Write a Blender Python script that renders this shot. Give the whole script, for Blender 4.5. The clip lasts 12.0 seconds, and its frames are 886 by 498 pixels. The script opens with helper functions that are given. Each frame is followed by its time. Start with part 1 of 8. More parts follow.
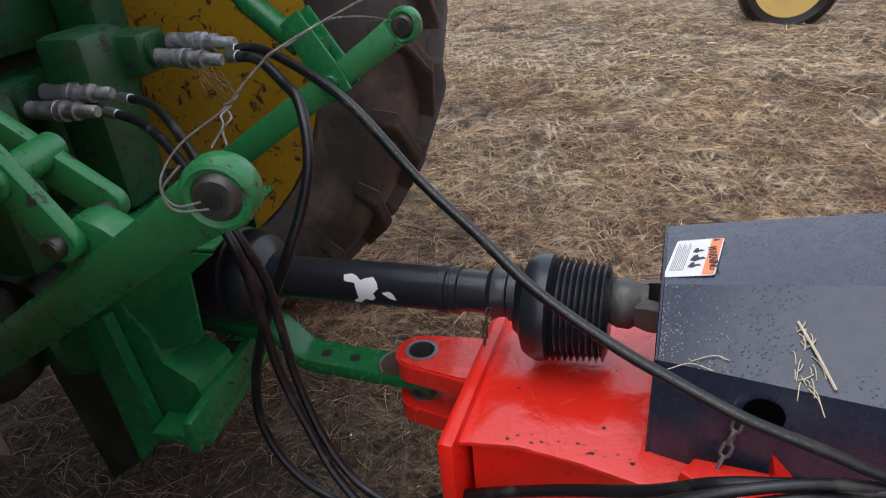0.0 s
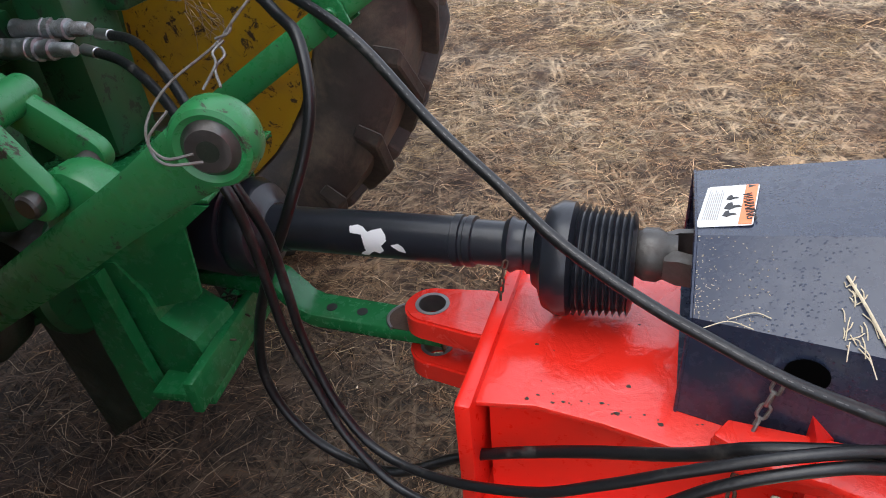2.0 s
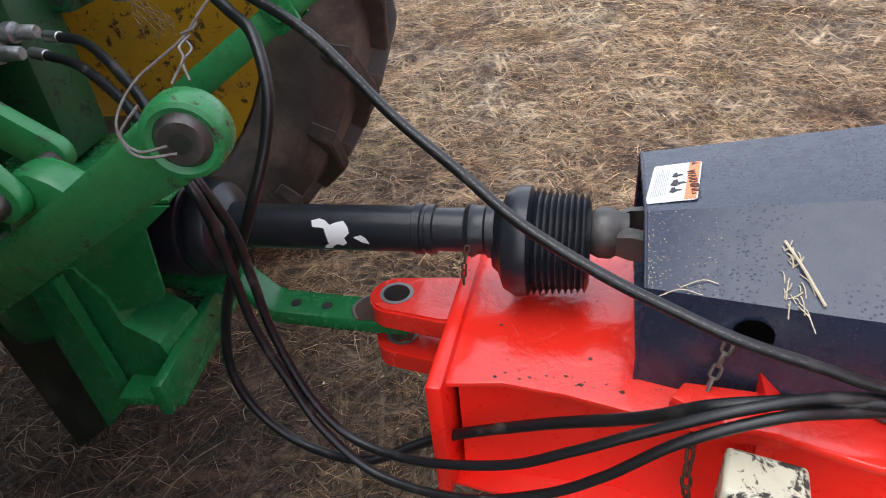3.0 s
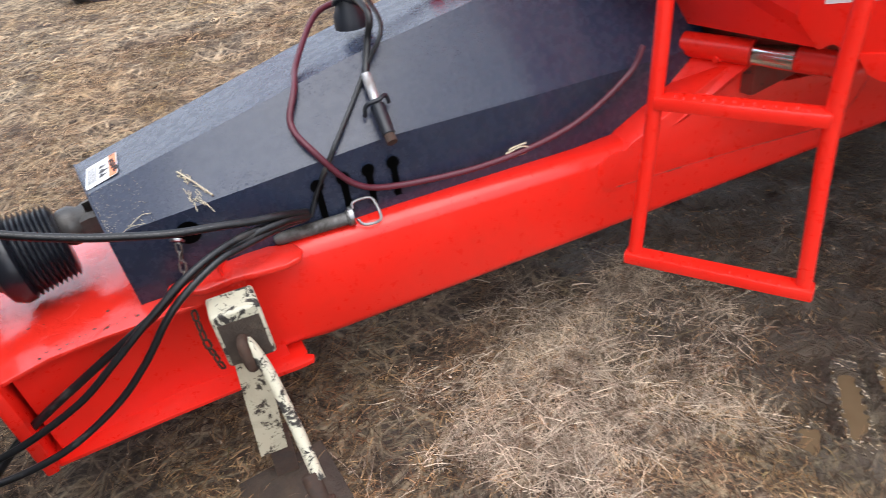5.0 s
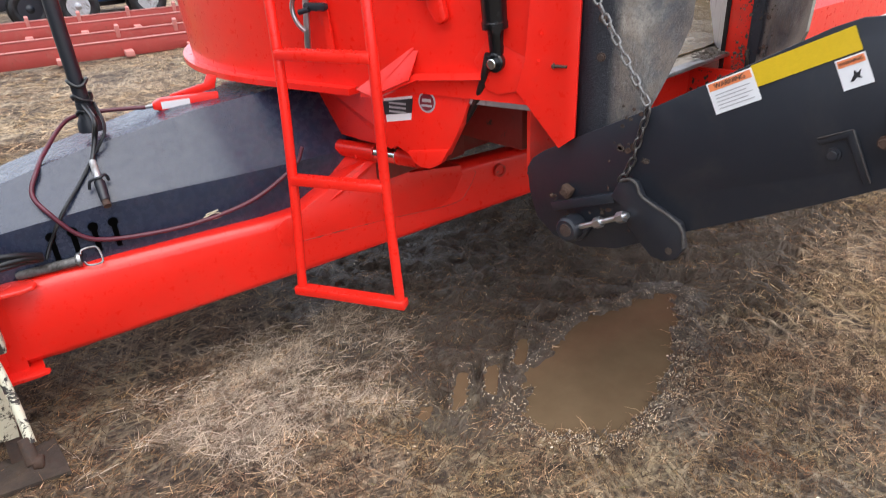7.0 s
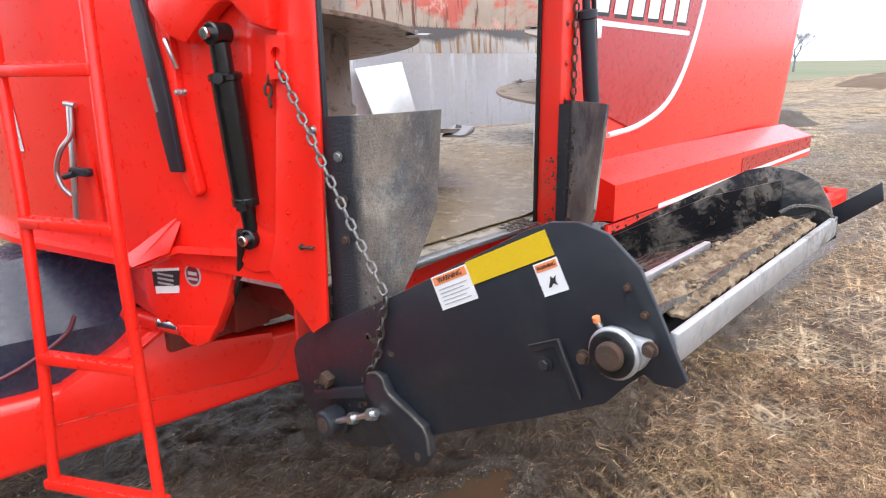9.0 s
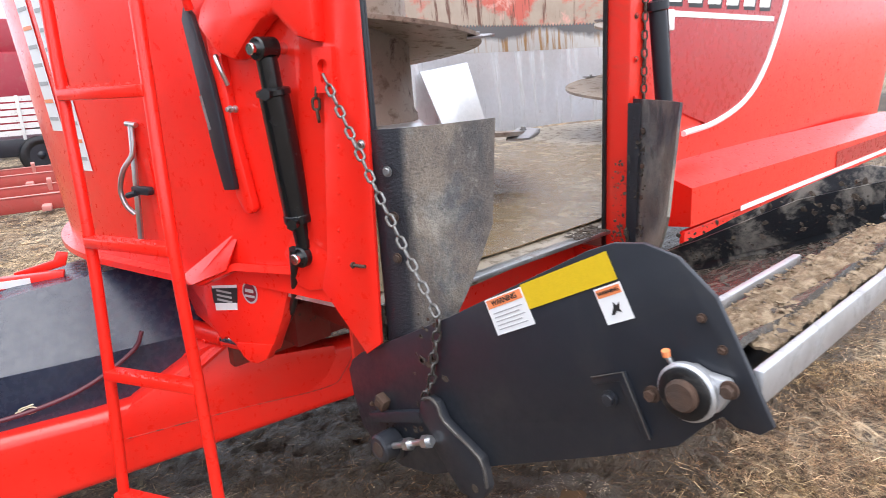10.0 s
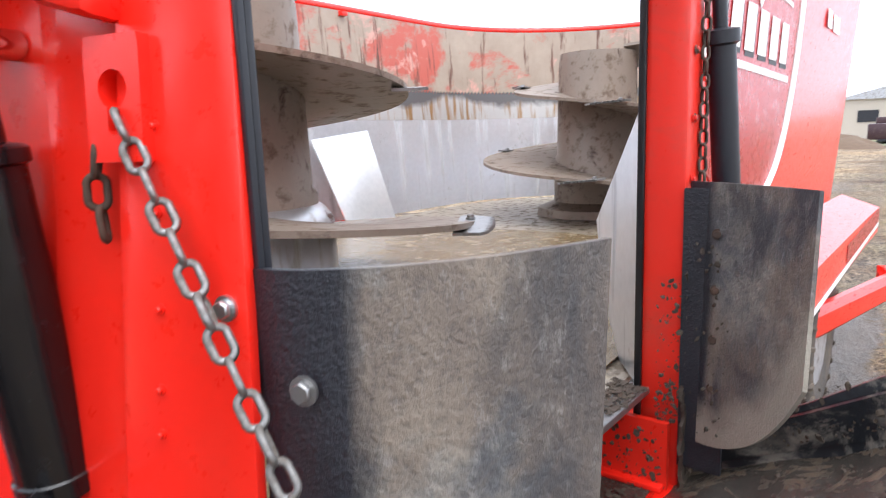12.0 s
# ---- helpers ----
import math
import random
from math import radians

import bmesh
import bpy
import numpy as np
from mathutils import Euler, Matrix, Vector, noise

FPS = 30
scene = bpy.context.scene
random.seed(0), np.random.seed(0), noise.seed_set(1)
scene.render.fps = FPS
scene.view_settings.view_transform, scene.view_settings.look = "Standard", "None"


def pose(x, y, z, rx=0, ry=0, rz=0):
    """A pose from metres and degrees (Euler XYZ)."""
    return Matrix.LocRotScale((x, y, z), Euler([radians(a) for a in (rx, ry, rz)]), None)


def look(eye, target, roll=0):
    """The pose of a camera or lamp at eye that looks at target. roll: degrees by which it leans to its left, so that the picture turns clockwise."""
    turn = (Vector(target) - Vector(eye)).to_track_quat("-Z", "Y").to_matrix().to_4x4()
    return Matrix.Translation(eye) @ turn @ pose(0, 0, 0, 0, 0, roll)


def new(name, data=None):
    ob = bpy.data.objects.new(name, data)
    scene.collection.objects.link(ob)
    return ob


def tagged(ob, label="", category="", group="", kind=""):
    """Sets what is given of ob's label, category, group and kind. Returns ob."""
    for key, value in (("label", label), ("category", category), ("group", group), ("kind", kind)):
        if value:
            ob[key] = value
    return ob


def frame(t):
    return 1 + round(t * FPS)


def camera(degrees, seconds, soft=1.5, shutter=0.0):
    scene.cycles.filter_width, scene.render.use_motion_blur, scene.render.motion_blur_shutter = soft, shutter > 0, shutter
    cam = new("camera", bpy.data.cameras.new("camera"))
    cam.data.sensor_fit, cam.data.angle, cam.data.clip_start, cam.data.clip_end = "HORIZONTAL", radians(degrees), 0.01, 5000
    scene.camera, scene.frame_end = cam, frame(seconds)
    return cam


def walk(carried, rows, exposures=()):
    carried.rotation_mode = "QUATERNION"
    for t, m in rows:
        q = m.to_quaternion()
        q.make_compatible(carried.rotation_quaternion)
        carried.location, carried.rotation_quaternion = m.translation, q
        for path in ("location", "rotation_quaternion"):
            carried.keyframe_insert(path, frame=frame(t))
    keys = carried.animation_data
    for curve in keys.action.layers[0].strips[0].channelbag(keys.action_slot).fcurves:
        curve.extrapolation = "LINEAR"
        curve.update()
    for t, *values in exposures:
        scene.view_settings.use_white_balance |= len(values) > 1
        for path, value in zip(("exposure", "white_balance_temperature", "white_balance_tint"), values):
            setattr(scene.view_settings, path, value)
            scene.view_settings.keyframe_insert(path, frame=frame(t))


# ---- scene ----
cam = camera(68.2, 12.0, soft=0.7, shutter=0.2)
EXPOSURES = [(0, -0.15), (0.5, 0.1), (2.7, 0.32), (4.5, 0.42), (7, 0.45), (9, 0.68), (12, 0.75)]
PATH = [
    (0, (0.443, -0.987, 1.381), (-0.181, 0.646, 0.41), -5.0),
    (0.5, (0.434, -0.948, 1.354), (-0.192, 0.61, 0.267), -6.3),
    (1, (0.411, -0.932, 1.351), (-0.235, 0.606, 0.247), -6.5),
    (1.5, (0.399, -0.928, 1.355), (-0.206, 0.625, 0.25), -6.0),
    (2, (0.389, -0.925, 1.356), (-0.205, 0.619, 0.233), -5.6),
    (2.5, (0.382, -0.927, 1.356), (-0.191, 0.615, 0.219), -5.5),
    (2.7, (0.381, -0.934, 1.357), (-0.157, 0.623, 0.223), -5.3),
    (4.3, (0.471, -1.271, 1.398), (0.692, 0.325, 0.213), -10.6),
    (4.5, (0.493, -1.333, 1.416), (0.858, 0.248, 0.247), -10.9),
    (5, (0.487, -1.539, 1.443), (1.266, -0.12, 0.268), -8.9),
    (5.5, (0.49, -1.741, 1.465), (1.405, -0.385, 0.313), -9.6),
    (6, (0.555, -2.001, 1.472), (1.417, -0.651, 0.274), -8.0),
    (6.5, (0.518, -2.258, 1.466), (1.394, -0.896, 0.293), -12.3),
    (7, (0.528, -2.504, 1.564), (1.726, -1.184, 0.658), -3.4),
    (7.2, (0.588, -2.581, 1.578), (1.765, -1.195, 0.745), -4.1),
    (8.8, (0.988, -2.712, 1.599), (2.379, -1.392, 1.032), -1.1),
    (9, (1.037, -2.717, 1.619), (2.465, -1.426, 1.078), -0.8),
    (9.5, (1.146, -2.766, 1.648), (2.601, -1.45, 1.258), -1.2),
    (10, (1.14, -2.679, 1.635), (2.407, -1.228, 1.097), -3.5),
    (10.5, (1.148, -2.393, 1.599), (2.424, -0.946, 1.07), -5.7),
    (11, (1.29, -2.226, 1.569), (2.674, -0.89, 1.021), -3.0),
    (11.5, (1.552, -2.043, 1.567), (2.941, -0.679, 1.109), -3.8),
    (12, (1.702, -1.89, 1.605), (3.257, -0.68, 1.261), -2.0),
]
walk(cam, [(t, look(eye, target, roll)) for t, eye, target, roll in PATH], EXPOSURES)


# world and light: an overcast day
world = bpy.data.worlds.new("overcast_sky")
scene.world = world
world.use_nodes = True
wn = world.node_tree.nodes
sky = wn.new("ShaderNodeTexSky")
sky.sky_type = "NISHITA"
sky.sun_disc = False
sky.sun_elevation = radians(48)
sky.sun_rotation = radians(200)
sky.air_density, sky.dust_density, sky.ozone_density = 1.0, 6.0, 1.0
cloud = wn.new("ShaderNodeMixRGB")
cloud.inputs["Fac"].default_value = 0.78
cloud.inputs["Color2"].default_value = (11.5, 12.5, 14.6, 1)
world.node_tree.links.new(sky.outputs[0], cloud.inputs["Color1"])
world.node_tree.links.new(cloud.outputs[0], wn["Background"].inputs["Color"])
wn["Background"].inputs["Strength"].default_value = 0.12
sun = new("sun", bpy.data.lights.new("sun", "SUN"))
sun.data.energy, sun.data.angle, sun.data.color = 1.7, radians(55), (0.98, 0.98, 0.98)
sun.matrix_world = look((-1, -1.5, 6), (0, 0, 0))


# ---- materials ----
def nodes_of(name, rough=0.5, metal=0.0, spec=0.5):
    m = bpy.data.materials.new(name)
    m.use_nodes = True
    b = m.node_tree.nodes["Principled BSDF"]
    b.inputs["Roughness"].default_value = rough
    b.inputs["Metallic"].default_value = metal
    b.inputs["Specular IOR Level"].default_value = spec
    return m, m.node_tree.nodes, m.node_tree.links, b


def noise_of(n, l, scale, detail=6, rough=0.6, coord="Object", distort=0.0, stretch=(1, 1, 1), turn=0.0):
    c = n.new("ShaderNodeTexCoord")
    mp = n.new("ShaderNodeMapping")
    mp.inputs["Scale"].default_value = stretch
    mp.inputs["Rotation"].default_value = (0, 0, turn)
    mp.vector_type = "TEXTURE" if turn else "POINT"
    t = n.new("ShaderNodeTexNoise")
    t.inputs["Scale"].default_value = scale
    t.inputs["Detail"].default_value = detail
    t.inputs["Roughness"].default_value = rough
    t.inputs["Distortion"].default_value = distort
    l.new(c.outputs[coord], mp.inputs["Vector"])
    l.new(mp.outputs[0], t.inputs["Vector"])
    return t.outputs["Fac"]


def ramp_of(n, l, fac, stops, mode="LINEAR"):
    r = n.new("ShaderNodeValToRGB")
    r.color_ramp.interpolation = mode
    e = r.color_ramp.elements
    while len(e) < len(stops):
        e.new(0.5)
    for k, (p, c) in zip(e, stops):
        k.position = p
        k.color = (*c, 1) if len(c) == 3 else c
    l.new(fac, r.inputs[0])
    return r.outputs[0]


def mix_of(n, l, fac, a, b, mode="MIX"):
    m = n.new("ShaderNodeMixRGB")
    m.blend_type = mode
    for sock, v in (("Fac", fac), ("Color1", a), ("Color2", b)):
        if isinstance(v, (int, float)):
            m.inputs[sock].default_value = v
        elif isinstance(v, tuple):
            m.inputs[sock].default_value = (*v, 1)
        else:
            l.new(v, m.inputs[sock])
    return m.outputs[0]


def bump_of(n, l, b, height, strength=0.3, dist=0.01):
    k = n.new("ShaderNodeBump")
    k.inputs["Strength"].default_value = strength
    k.inputs["Distance"].default_value = dist
    l.new(height, k.inputs["Height"])
    l.new(k.outputs[0], b.inputs["Normal"])
    return k


BW = lambda p, q: [(p, (0, 0, 0)), (q, (1, 1, 1))]


def paint(name, col, rough=0.35, wear=None, wear_col=(0.12, 0.07, 0.04), dust=(0.3, 0.24, 0.17), dust_amt=0.25, drops=0.0, vary=0.12):
    """Sheet-metal paint with colour drift, thin dust, chips and, where wanted, rain drops."""
    m, n, l, b = nodes_of(name, rough)
    big = noise_of(n, l, 2.3, 5)
    fine = noise_of(n, l, 38, 6, 0.7)
    c = mix_of(n, l, big, tuple(v * (1 - vary) for v in col), tuple(min(1, v * (1 + vary)) for v in col))
    d = ramp_of(n, l, noise_of(n, l, 6, 8, 0.7, distort=0.6), BW(0.5, 0.85))
    dm = mix_of(n, l, 1.0, d, (dust_amt,) * 3, "MULTIPLY")
    c = mix_of(n, l, dm, c, dust)
    rr = ramp_of(n, l, fine, [(0.3, (max(0.03, rough - 0.1),) * 3), (0.8, (min(1, rough + 0.15),) * 3)])
    if wear:
        w = ramp_of(n, l, noise_of(n, l, 24, 11, 0.75, distort=0.5), BW(wear, wear + 0.03))
        c = mix_of(n, l, w, c, wear_col)
        rr = mix_of(n, l, w, rr, (0.75, 0.75, 0.75))
    l.new(c, b.inputs["Base Color"])
    l.new(rr, b.inputs["Roughness"])
    if drops:
        v = n.new("ShaderNodeTexVoronoi")
        v.inputs["Scale"].default_value = 150
        v.inputs["Randomness"].default_value = 1
        tc = n.new("ShaderNodeTexCoord")
        l.new(tc.outputs["Object"], v.inputs["Vector"])
        dr = ramp_of(n, l, v.outputs["Distance"], [(0.0, (1, 1, 1)), (0.33, (0, 0, 0))], "EASE")
        zone = ramp_of(n, l, noise_of(n, l, 9, 4), BW(0.45, 0.6))
        h = mix_of(n, l, 1.0, dr, zone, "MULTIPLY")
        bump_of(n, l, b, h, drops, 0.004)
    else:
        bump_of(n, l, b, fine, 0.08, 0.004)
    return m


def plain(name, col, rough=0.5, metal=0.0, vary=0.2, scale=25, bump=0.1, dirt=None, dirt_at=0.6, stretch=(1, 1, 1)):
    m, n, l, b = nodes_of(name, rough, metal)
    f = noise_of(n, l, scale, 7, 0.65, stretch=stretch)
    c = mix_of(n, l, f, tuple(v * (1 - vary) for v in col), tuple(min(1, v * (1 + vary)) for v in col))
    if dirt:
        k = ramp_of(n, l, noise_of(n, l, scale * 0.3, 8, 0.7, distort=0.4), BW(dirt_at - 0.1, dirt_at + 0.08))
        c = mix_of(n, l, k, c, dirt)
        l.new(mix_of(n, l, k, (rough,) * 3, (0.9, 0.9, 0.9)), b.inputs["Roughness"])
        if metal:
            l.new(mix_of(n, l, k, (metal,) * 3, (0, 0, 0)), b.inputs["Metallic"])
    l.new(c, b.inputs["Base Color"])
    if bump:
        bump_of(n, l, b, f, bump, 0.01)
    return m


def wet_red():
    """Red paint under a broken film of rain: mirror-like pools, dull dry islands, grit."""
    m, n, l, b = nodes_of("wet_red_paint", 0.14)
    c = mix_of(n, l, noise_of(n, l, 3, 5), (0.80, 0.024, 0.014), (0.90, 0.036, 0.022))
    grit = ramp_of(n, l, noise_of(n, l, 46, 10, 0.75, distort=0.5), BW(0.69, 0.72))
    c = mix_of(n, l, grit, c, (0.07, 0.05, 0.035))
    film = noise_of(n, l, 13, 7, 0.62, distort=0.8)
    l.new(c, b.inputs["Base Color"])
    l.new(ramp_of(n, l, film, [(0.42, (0.34, 0.34, 0.34)), (0.47, (0.06, 0.06, 0.06)), (0.64, (0.10, 0.10, 0.10))]), b.inputs["Roughness"])
    ripple = mix_of(n, l, 0.55, ramp_of(n, l, film, BW(0.40, 0.56)), noise_of(n, l, 75, 4, 0.6))
    b.inputs["Coat Weight"].default_value = 0.7
    b.inputs["Coat Roughness"].default_value = 0.07
    bump_of(n, l, b, ripple, 0.30, 0.006)
    return m


RED = paint("red_paint", (0.88, 0.019, 0.0095), 0.33, wear=0.74, wear_col=(0.05, 0.03, 0.025), dust=(0.6, 0.11, 0.07), dust_amt=0.15)
RED_WET = wet_red()
RED_DIRTY = paint("muddy_red_paint", (0.62, 0.02, 0.012), 0.45, wear=0.52, wear_col=(0.09, 0.06, 0.045), dust=(0.16, 0.11, 0.08), dust_amt=0.8)
RED.node_tree.nodes["Principled BSDF"].inputs["Specular IOR Level"].default_value = 0.4
RED.node_tree.nodes["Principled BSDF"].inputs["Coat Weight"].default_value = 0.35
RED.node_tree.nodes["Principled BSDF"].inputs["Coat Roughness"].default_value = 0.16
MAROON = paint("maroon_decal", (0.42, 0.018, 0.02), 0.3, dust_amt=0.1)
GREEN = paint("green_paint", (0.012, 0.155, 0.046), 0.25, wear=0.66, wear_col=(0.012, 0.05, 0.018), dust=(0.10, 0.14, 0.07), dust_amt=0.5)
GREEN_WORN = paint("chipped_green_paint", (0.022, 0.200, 0.060), 0.30, wear=0.585, wear_col=(0.036, 0.028, 0.020), dust=(0.07, 0.10, 0.05), dust_amt=0.6)
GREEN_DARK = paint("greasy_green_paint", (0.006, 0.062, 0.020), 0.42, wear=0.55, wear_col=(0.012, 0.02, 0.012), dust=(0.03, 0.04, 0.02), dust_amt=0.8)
YELLOW = paint("yellow_rim_paint", (0.44, 0.26, 0.013), 0.42, wear=0.56, wear_col=(0.05, 0.028, 0.015), dust=(0.2, 0.12, 0.05), dust_amt=0.75)
CREAM = paint("chipped_cream_paint", (0.60, 0.57, 0.43), 0.5, wear=0.50, wear_col=(0.035, 0.03, 0.026), dust=(0.3, 0.25, 0.16), dust_amt=0.4)
CREAM_LEG = paint("worn_cream_leg", (0.52, 0.47, 0.34), 0.55, wear=0.55, wear_col=(0.05, 0.036, 0.026), dust=(0.20, 0.15, 0.10), dust_amt=0.6)
COVER = paint("slate_cover_paint", (0.020, 0.028, 0.054), 0.27, dust=(0.09, 0.09, 0.10), dust_amt=0.25, drops=0.28, vary=0.2)
cb = COVER.node_tree.nodes["Principled BSDF"]
cb.inputs["Specular IOR Level"].default_value = 0.55
BLACK = paint("black_paint", (0.0145, 0.017, 0.0235), 0.42, wear=0.7, wear_col=(0.10, 0.07, 0.05), dust=(0.08, 0.07, 0.06), dust_amt=0.3)
BLACK_GLOSS = paint("gloss_black_paint", (0.006, 0.006, 0.007), 0.2, dust_amt=0.04)
RUBBER = plain("hose_rubber", (0.008, 0.0085, 0.010), 0.32, 0, 0.3, 60, 0.15, (0.06, 0.055, 0.05), 0.66)
BELLOWS = plain("black_guard_plastic", (0.014, 0.016, 0.022), 0.28, 0, 0.4, 30, 0.1, (0.05, 0.045, 0.04), 0.70)
STEEL = plain("dull_steel", (0.34, 0.34, 0.34), 0.38, 0.9, 0.25, 40, 0.1, (0.13, 0.09, 0.06), 0.66)
ZINC = plain("zinc_plate", (0.55, 0.56, 0.57), 0.3, 0.95, 0.15, 50, 0.08, (0.2, 0.17, 0.13), 0.72)
CHROME = plain("bright_pin", (0.75, 0.75, 0.74), 0.16, 1.0, 0.08, 60, 0.02)
RUST = plain("rusty_steel", (0.075, 0.042, 0.028), 0.8, 0.2, 0.5, 45, 0.4, (0.05, 0.035, 0.028), 0.55)
ALU = plain("scuffed_galvanised", (0.50, 0.51, 0.53), 0.42, 0.7, 0.25, 26, 0.15, (0.16, 0.13, 0.10), 0.60)
MUD = plain("caked_mud", (0.055, 0.04, 0.03), 0.75, 0, 0.5, 22, 0.9, (0.10, 0.075, 0.05), 0.6)
TYRE = plain("muddy_tyre", (0.06, 0.052, 0.046), 0.6, 0, 0.5, 14, 0.5, (0.17, 0.135, 0.10), 0.58)
COUPLER = plain("scuffed_bright_zinc", (0.40, 0.42, 0.44), 0.30, 0.9, 0.45, 90, 0.25, (0.09, 0.085, 0.075), 0.55)
# near-black green: grease plus the shade of the tractor's recesses
GREASE_SHADE = plain("grease_and_shade_black", (0.010, 0.017, 0.011), 0.38, 0, 0.5, 18, 0.4, (0.028, 0.032, 0.02), 0.58)
WHITE = plain("white_sticker", (0.78, 0.78, 0.78), 0.45, 0, 0.06, 30, 0.02)
ORANGE = plain("orange_sticker", (0.85, 0.26, 0.10), 0.45, 0, 0.06, 30, 0.02)
# flat black that stands in for the darkness inside a hole
HOLE = nodes_of("unlit_hole", 1.0, 0.0, 0.0)[0]
HOLE.node_tree.nodes["Principled BSDF"].inputs["Base Color"].default_value = (0.002, 0.002, 0.002, 1)
HOSEGLINT = plain("painted_hose_glint", (0.09, 0.09, 0.09), 0.5, 0, 0.2, 200, 0)
INK = plain("printed_ink", (0.02, 0.02, 0.022), 0.5, 0, 0.1, 30, 0)
GREYINK = plain("small_print", (0.38, 0.38, 0.38), 0.5, 0, 0.1, 30, 0)
AMBER = plain("yellow_reflector", (0.68, 0.46, 0.02), 0.3, 0, 0.1, 120, 0.15)
STRAWM = plain("straw_bits", (0.58, 0.50, 0.36), 0.8, 0, 0.3, 90, 0.1)
PURPLE = plain("maroon_cable", (0.10, 0.018, 0.03), 0.4, 0, 0.3, 60, 0.05)
FEED = plain("damp_feed", (0.20, 0.135, 0.078), 0.85, 0, 0.8, 130, 1.0, (0.40, 0.30, 0.195), 0.56)
WETFEED = plain("wet_feed_film", (0.17, 0.12, 0.065), 0.22, 0, 0.5, 30, 0.5, (0.36, 0.30, 0.21), 0.66)
SAGE = plain("bleached_wood", (0.5, 0.45, 0.38), 0.8, 0, 0.2, 30, 0.1)


def stained(name, base, metal, rough, s1, c1, s2, c2, streak=(9, 9, 0.7), scale=3.0, bump=0.15):
    """Sheet metal with vertical streaks and patches of rust or dirt."""
    m, n, l, b = nodes_of(name, rough, metal)
    f = noise_of(n, l, scale, 8, 0.65, stretch=streak)
    g = noise_of(n, l, scale * 1.7, 8, 0.7, distort=0.5)
    c = mix_of(n, l, noise_of(n, l, 30, 5), tuple(v * 0.85 for v in base), tuple(min(1, v * 1.12) for v in base))
    a = ramp_of(n, l, f, BW(s1, s1 + 0.12))
    d = ramp_of(n, l, g, BW(s2, s2 + 0.1))
    c = mix_of(n, l, a, c, c1)
    c = mix_of(n, l, d, c, c2)
    l.new(c, b.inputs["Base Color"])
    dirty = mix_of(n, l, 1.0, a, d, "ADD")
    l.new(mix_of(n, l, dirty, (metal,) * 3, (0.1, 0.1, 0.1)), b.inputs["Metallic"])
    l.new(mix_of(n, l, dirty, (rough,) * 3, (0.7, 0.7, 0.7)), b.inputs["Roughness"])
    bump_of(n, l, b, g, bump, 0.01)
    return m


STAINLESS = stained("stainless_liner", (0.80, 0.81, 0.84), 0.8, 0.30, 0.55, (0.46, 0.46, 0.47), 0.63, (0.34, 0.31, 0.28), streak=(5, 5, 0.4), scale=2.0)
POLISHED = stained("feed_polished_steel", (0.92, 0.93, 0.94), 0.75, 0.34, 0.66, (0.72, 0.72, 0.72), 0.70, (0.6, 0.58, 0.55), streak=(3, 3, 0.6))


def upper_liner():
    """Old tub paint: tan scuffed steel, red left in patches, dark rust runs below the rim."""
    m, n, l, b = nodes_of("worn_upper_wall", 0.5)
    base = mix_of(n, l, noise_of(n, l, 5, 8, 0.7), (0.27, 0.20, 0.15), (0.47, 0.39, 0.31))
    red = ramp_of(n, l, noise_of(n, l, 1.5, 9, 0.68, stretch=(1, 1, 1.3), distort=0.3), BW(0.50, 0.57))
    c = mix_of(n, l, mix_of(n, l, 1.0, red, (0.85,) * 3, "MULTIPLY"), base, (0.52, 0.075, 0.05))
    pale = ramp_of(n, l, noise_of(n, l, 2.1, 8, 0.7, distort=0.5), BW(0.57, 0.63))
    c = mix_of(n, l, pale, c, (0.62, 0.33, 0.27))
    runs = noise_of(n, l, 3.2, 9, 0.62, stretch=(4.5, 4.5, 0.35), distort=0.15)
    c = mix_of(n, l, ramp_of(n, l, runs, BW(0.56, 0.64)), c, (0.13, 0.055, 0.035))
    l.new(c, b.inputs["Base Color"])
    bump_of(n, l, b, runs, 0.2, 0.01)
    return m


def liner_band():
    """Worn grey at the top, bright steel with orange runs below."""
    m, n, l, b = nodes_of("rust_streaked_steel", 0.42, 0.7)
    tc = n.new("ShaderNodeTexCoord")
    sep = n.new("ShaderNodeSeparateXYZ")
    l.new(tc.outputs["Object"], sep.inputs[0])
    edge = n.new("ShaderNodeMath")
    edge.operation = "MULTIPLY_ADD"
    l.new(noise_of(n, l, 1.3, 8, 0.65, distort=0.4), edge.inputs[0])
    edge.inputs[1].default_value = 0.34
    l.new(sep.outputs["Z"], edge.inputs[2])
    mr = n.new("ShaderNodeMapRange")
    mr.inputs["From Min"].default_value, mr.inputs["From Max"].default_value = 1.99, 2.04
    l.new(edge.outputs[0], mr.inputs["Value"])
    runs = ramp_of(n, l, noise_of(n, l, 4.0, 8, 0.6, stretch=(5, 5, 0.3)), BW(0.50, 0.62))
    c = mix_of(n, l, runs, (0.60, 0.59, 0.57), (0.40, 0.24, 0.11))
    c = mix_of(n, l, mr.outputs["Result"], c, (0.17, 0.165, 0.165))
    l.new(c, b.inputs["Base Color"])
    return m


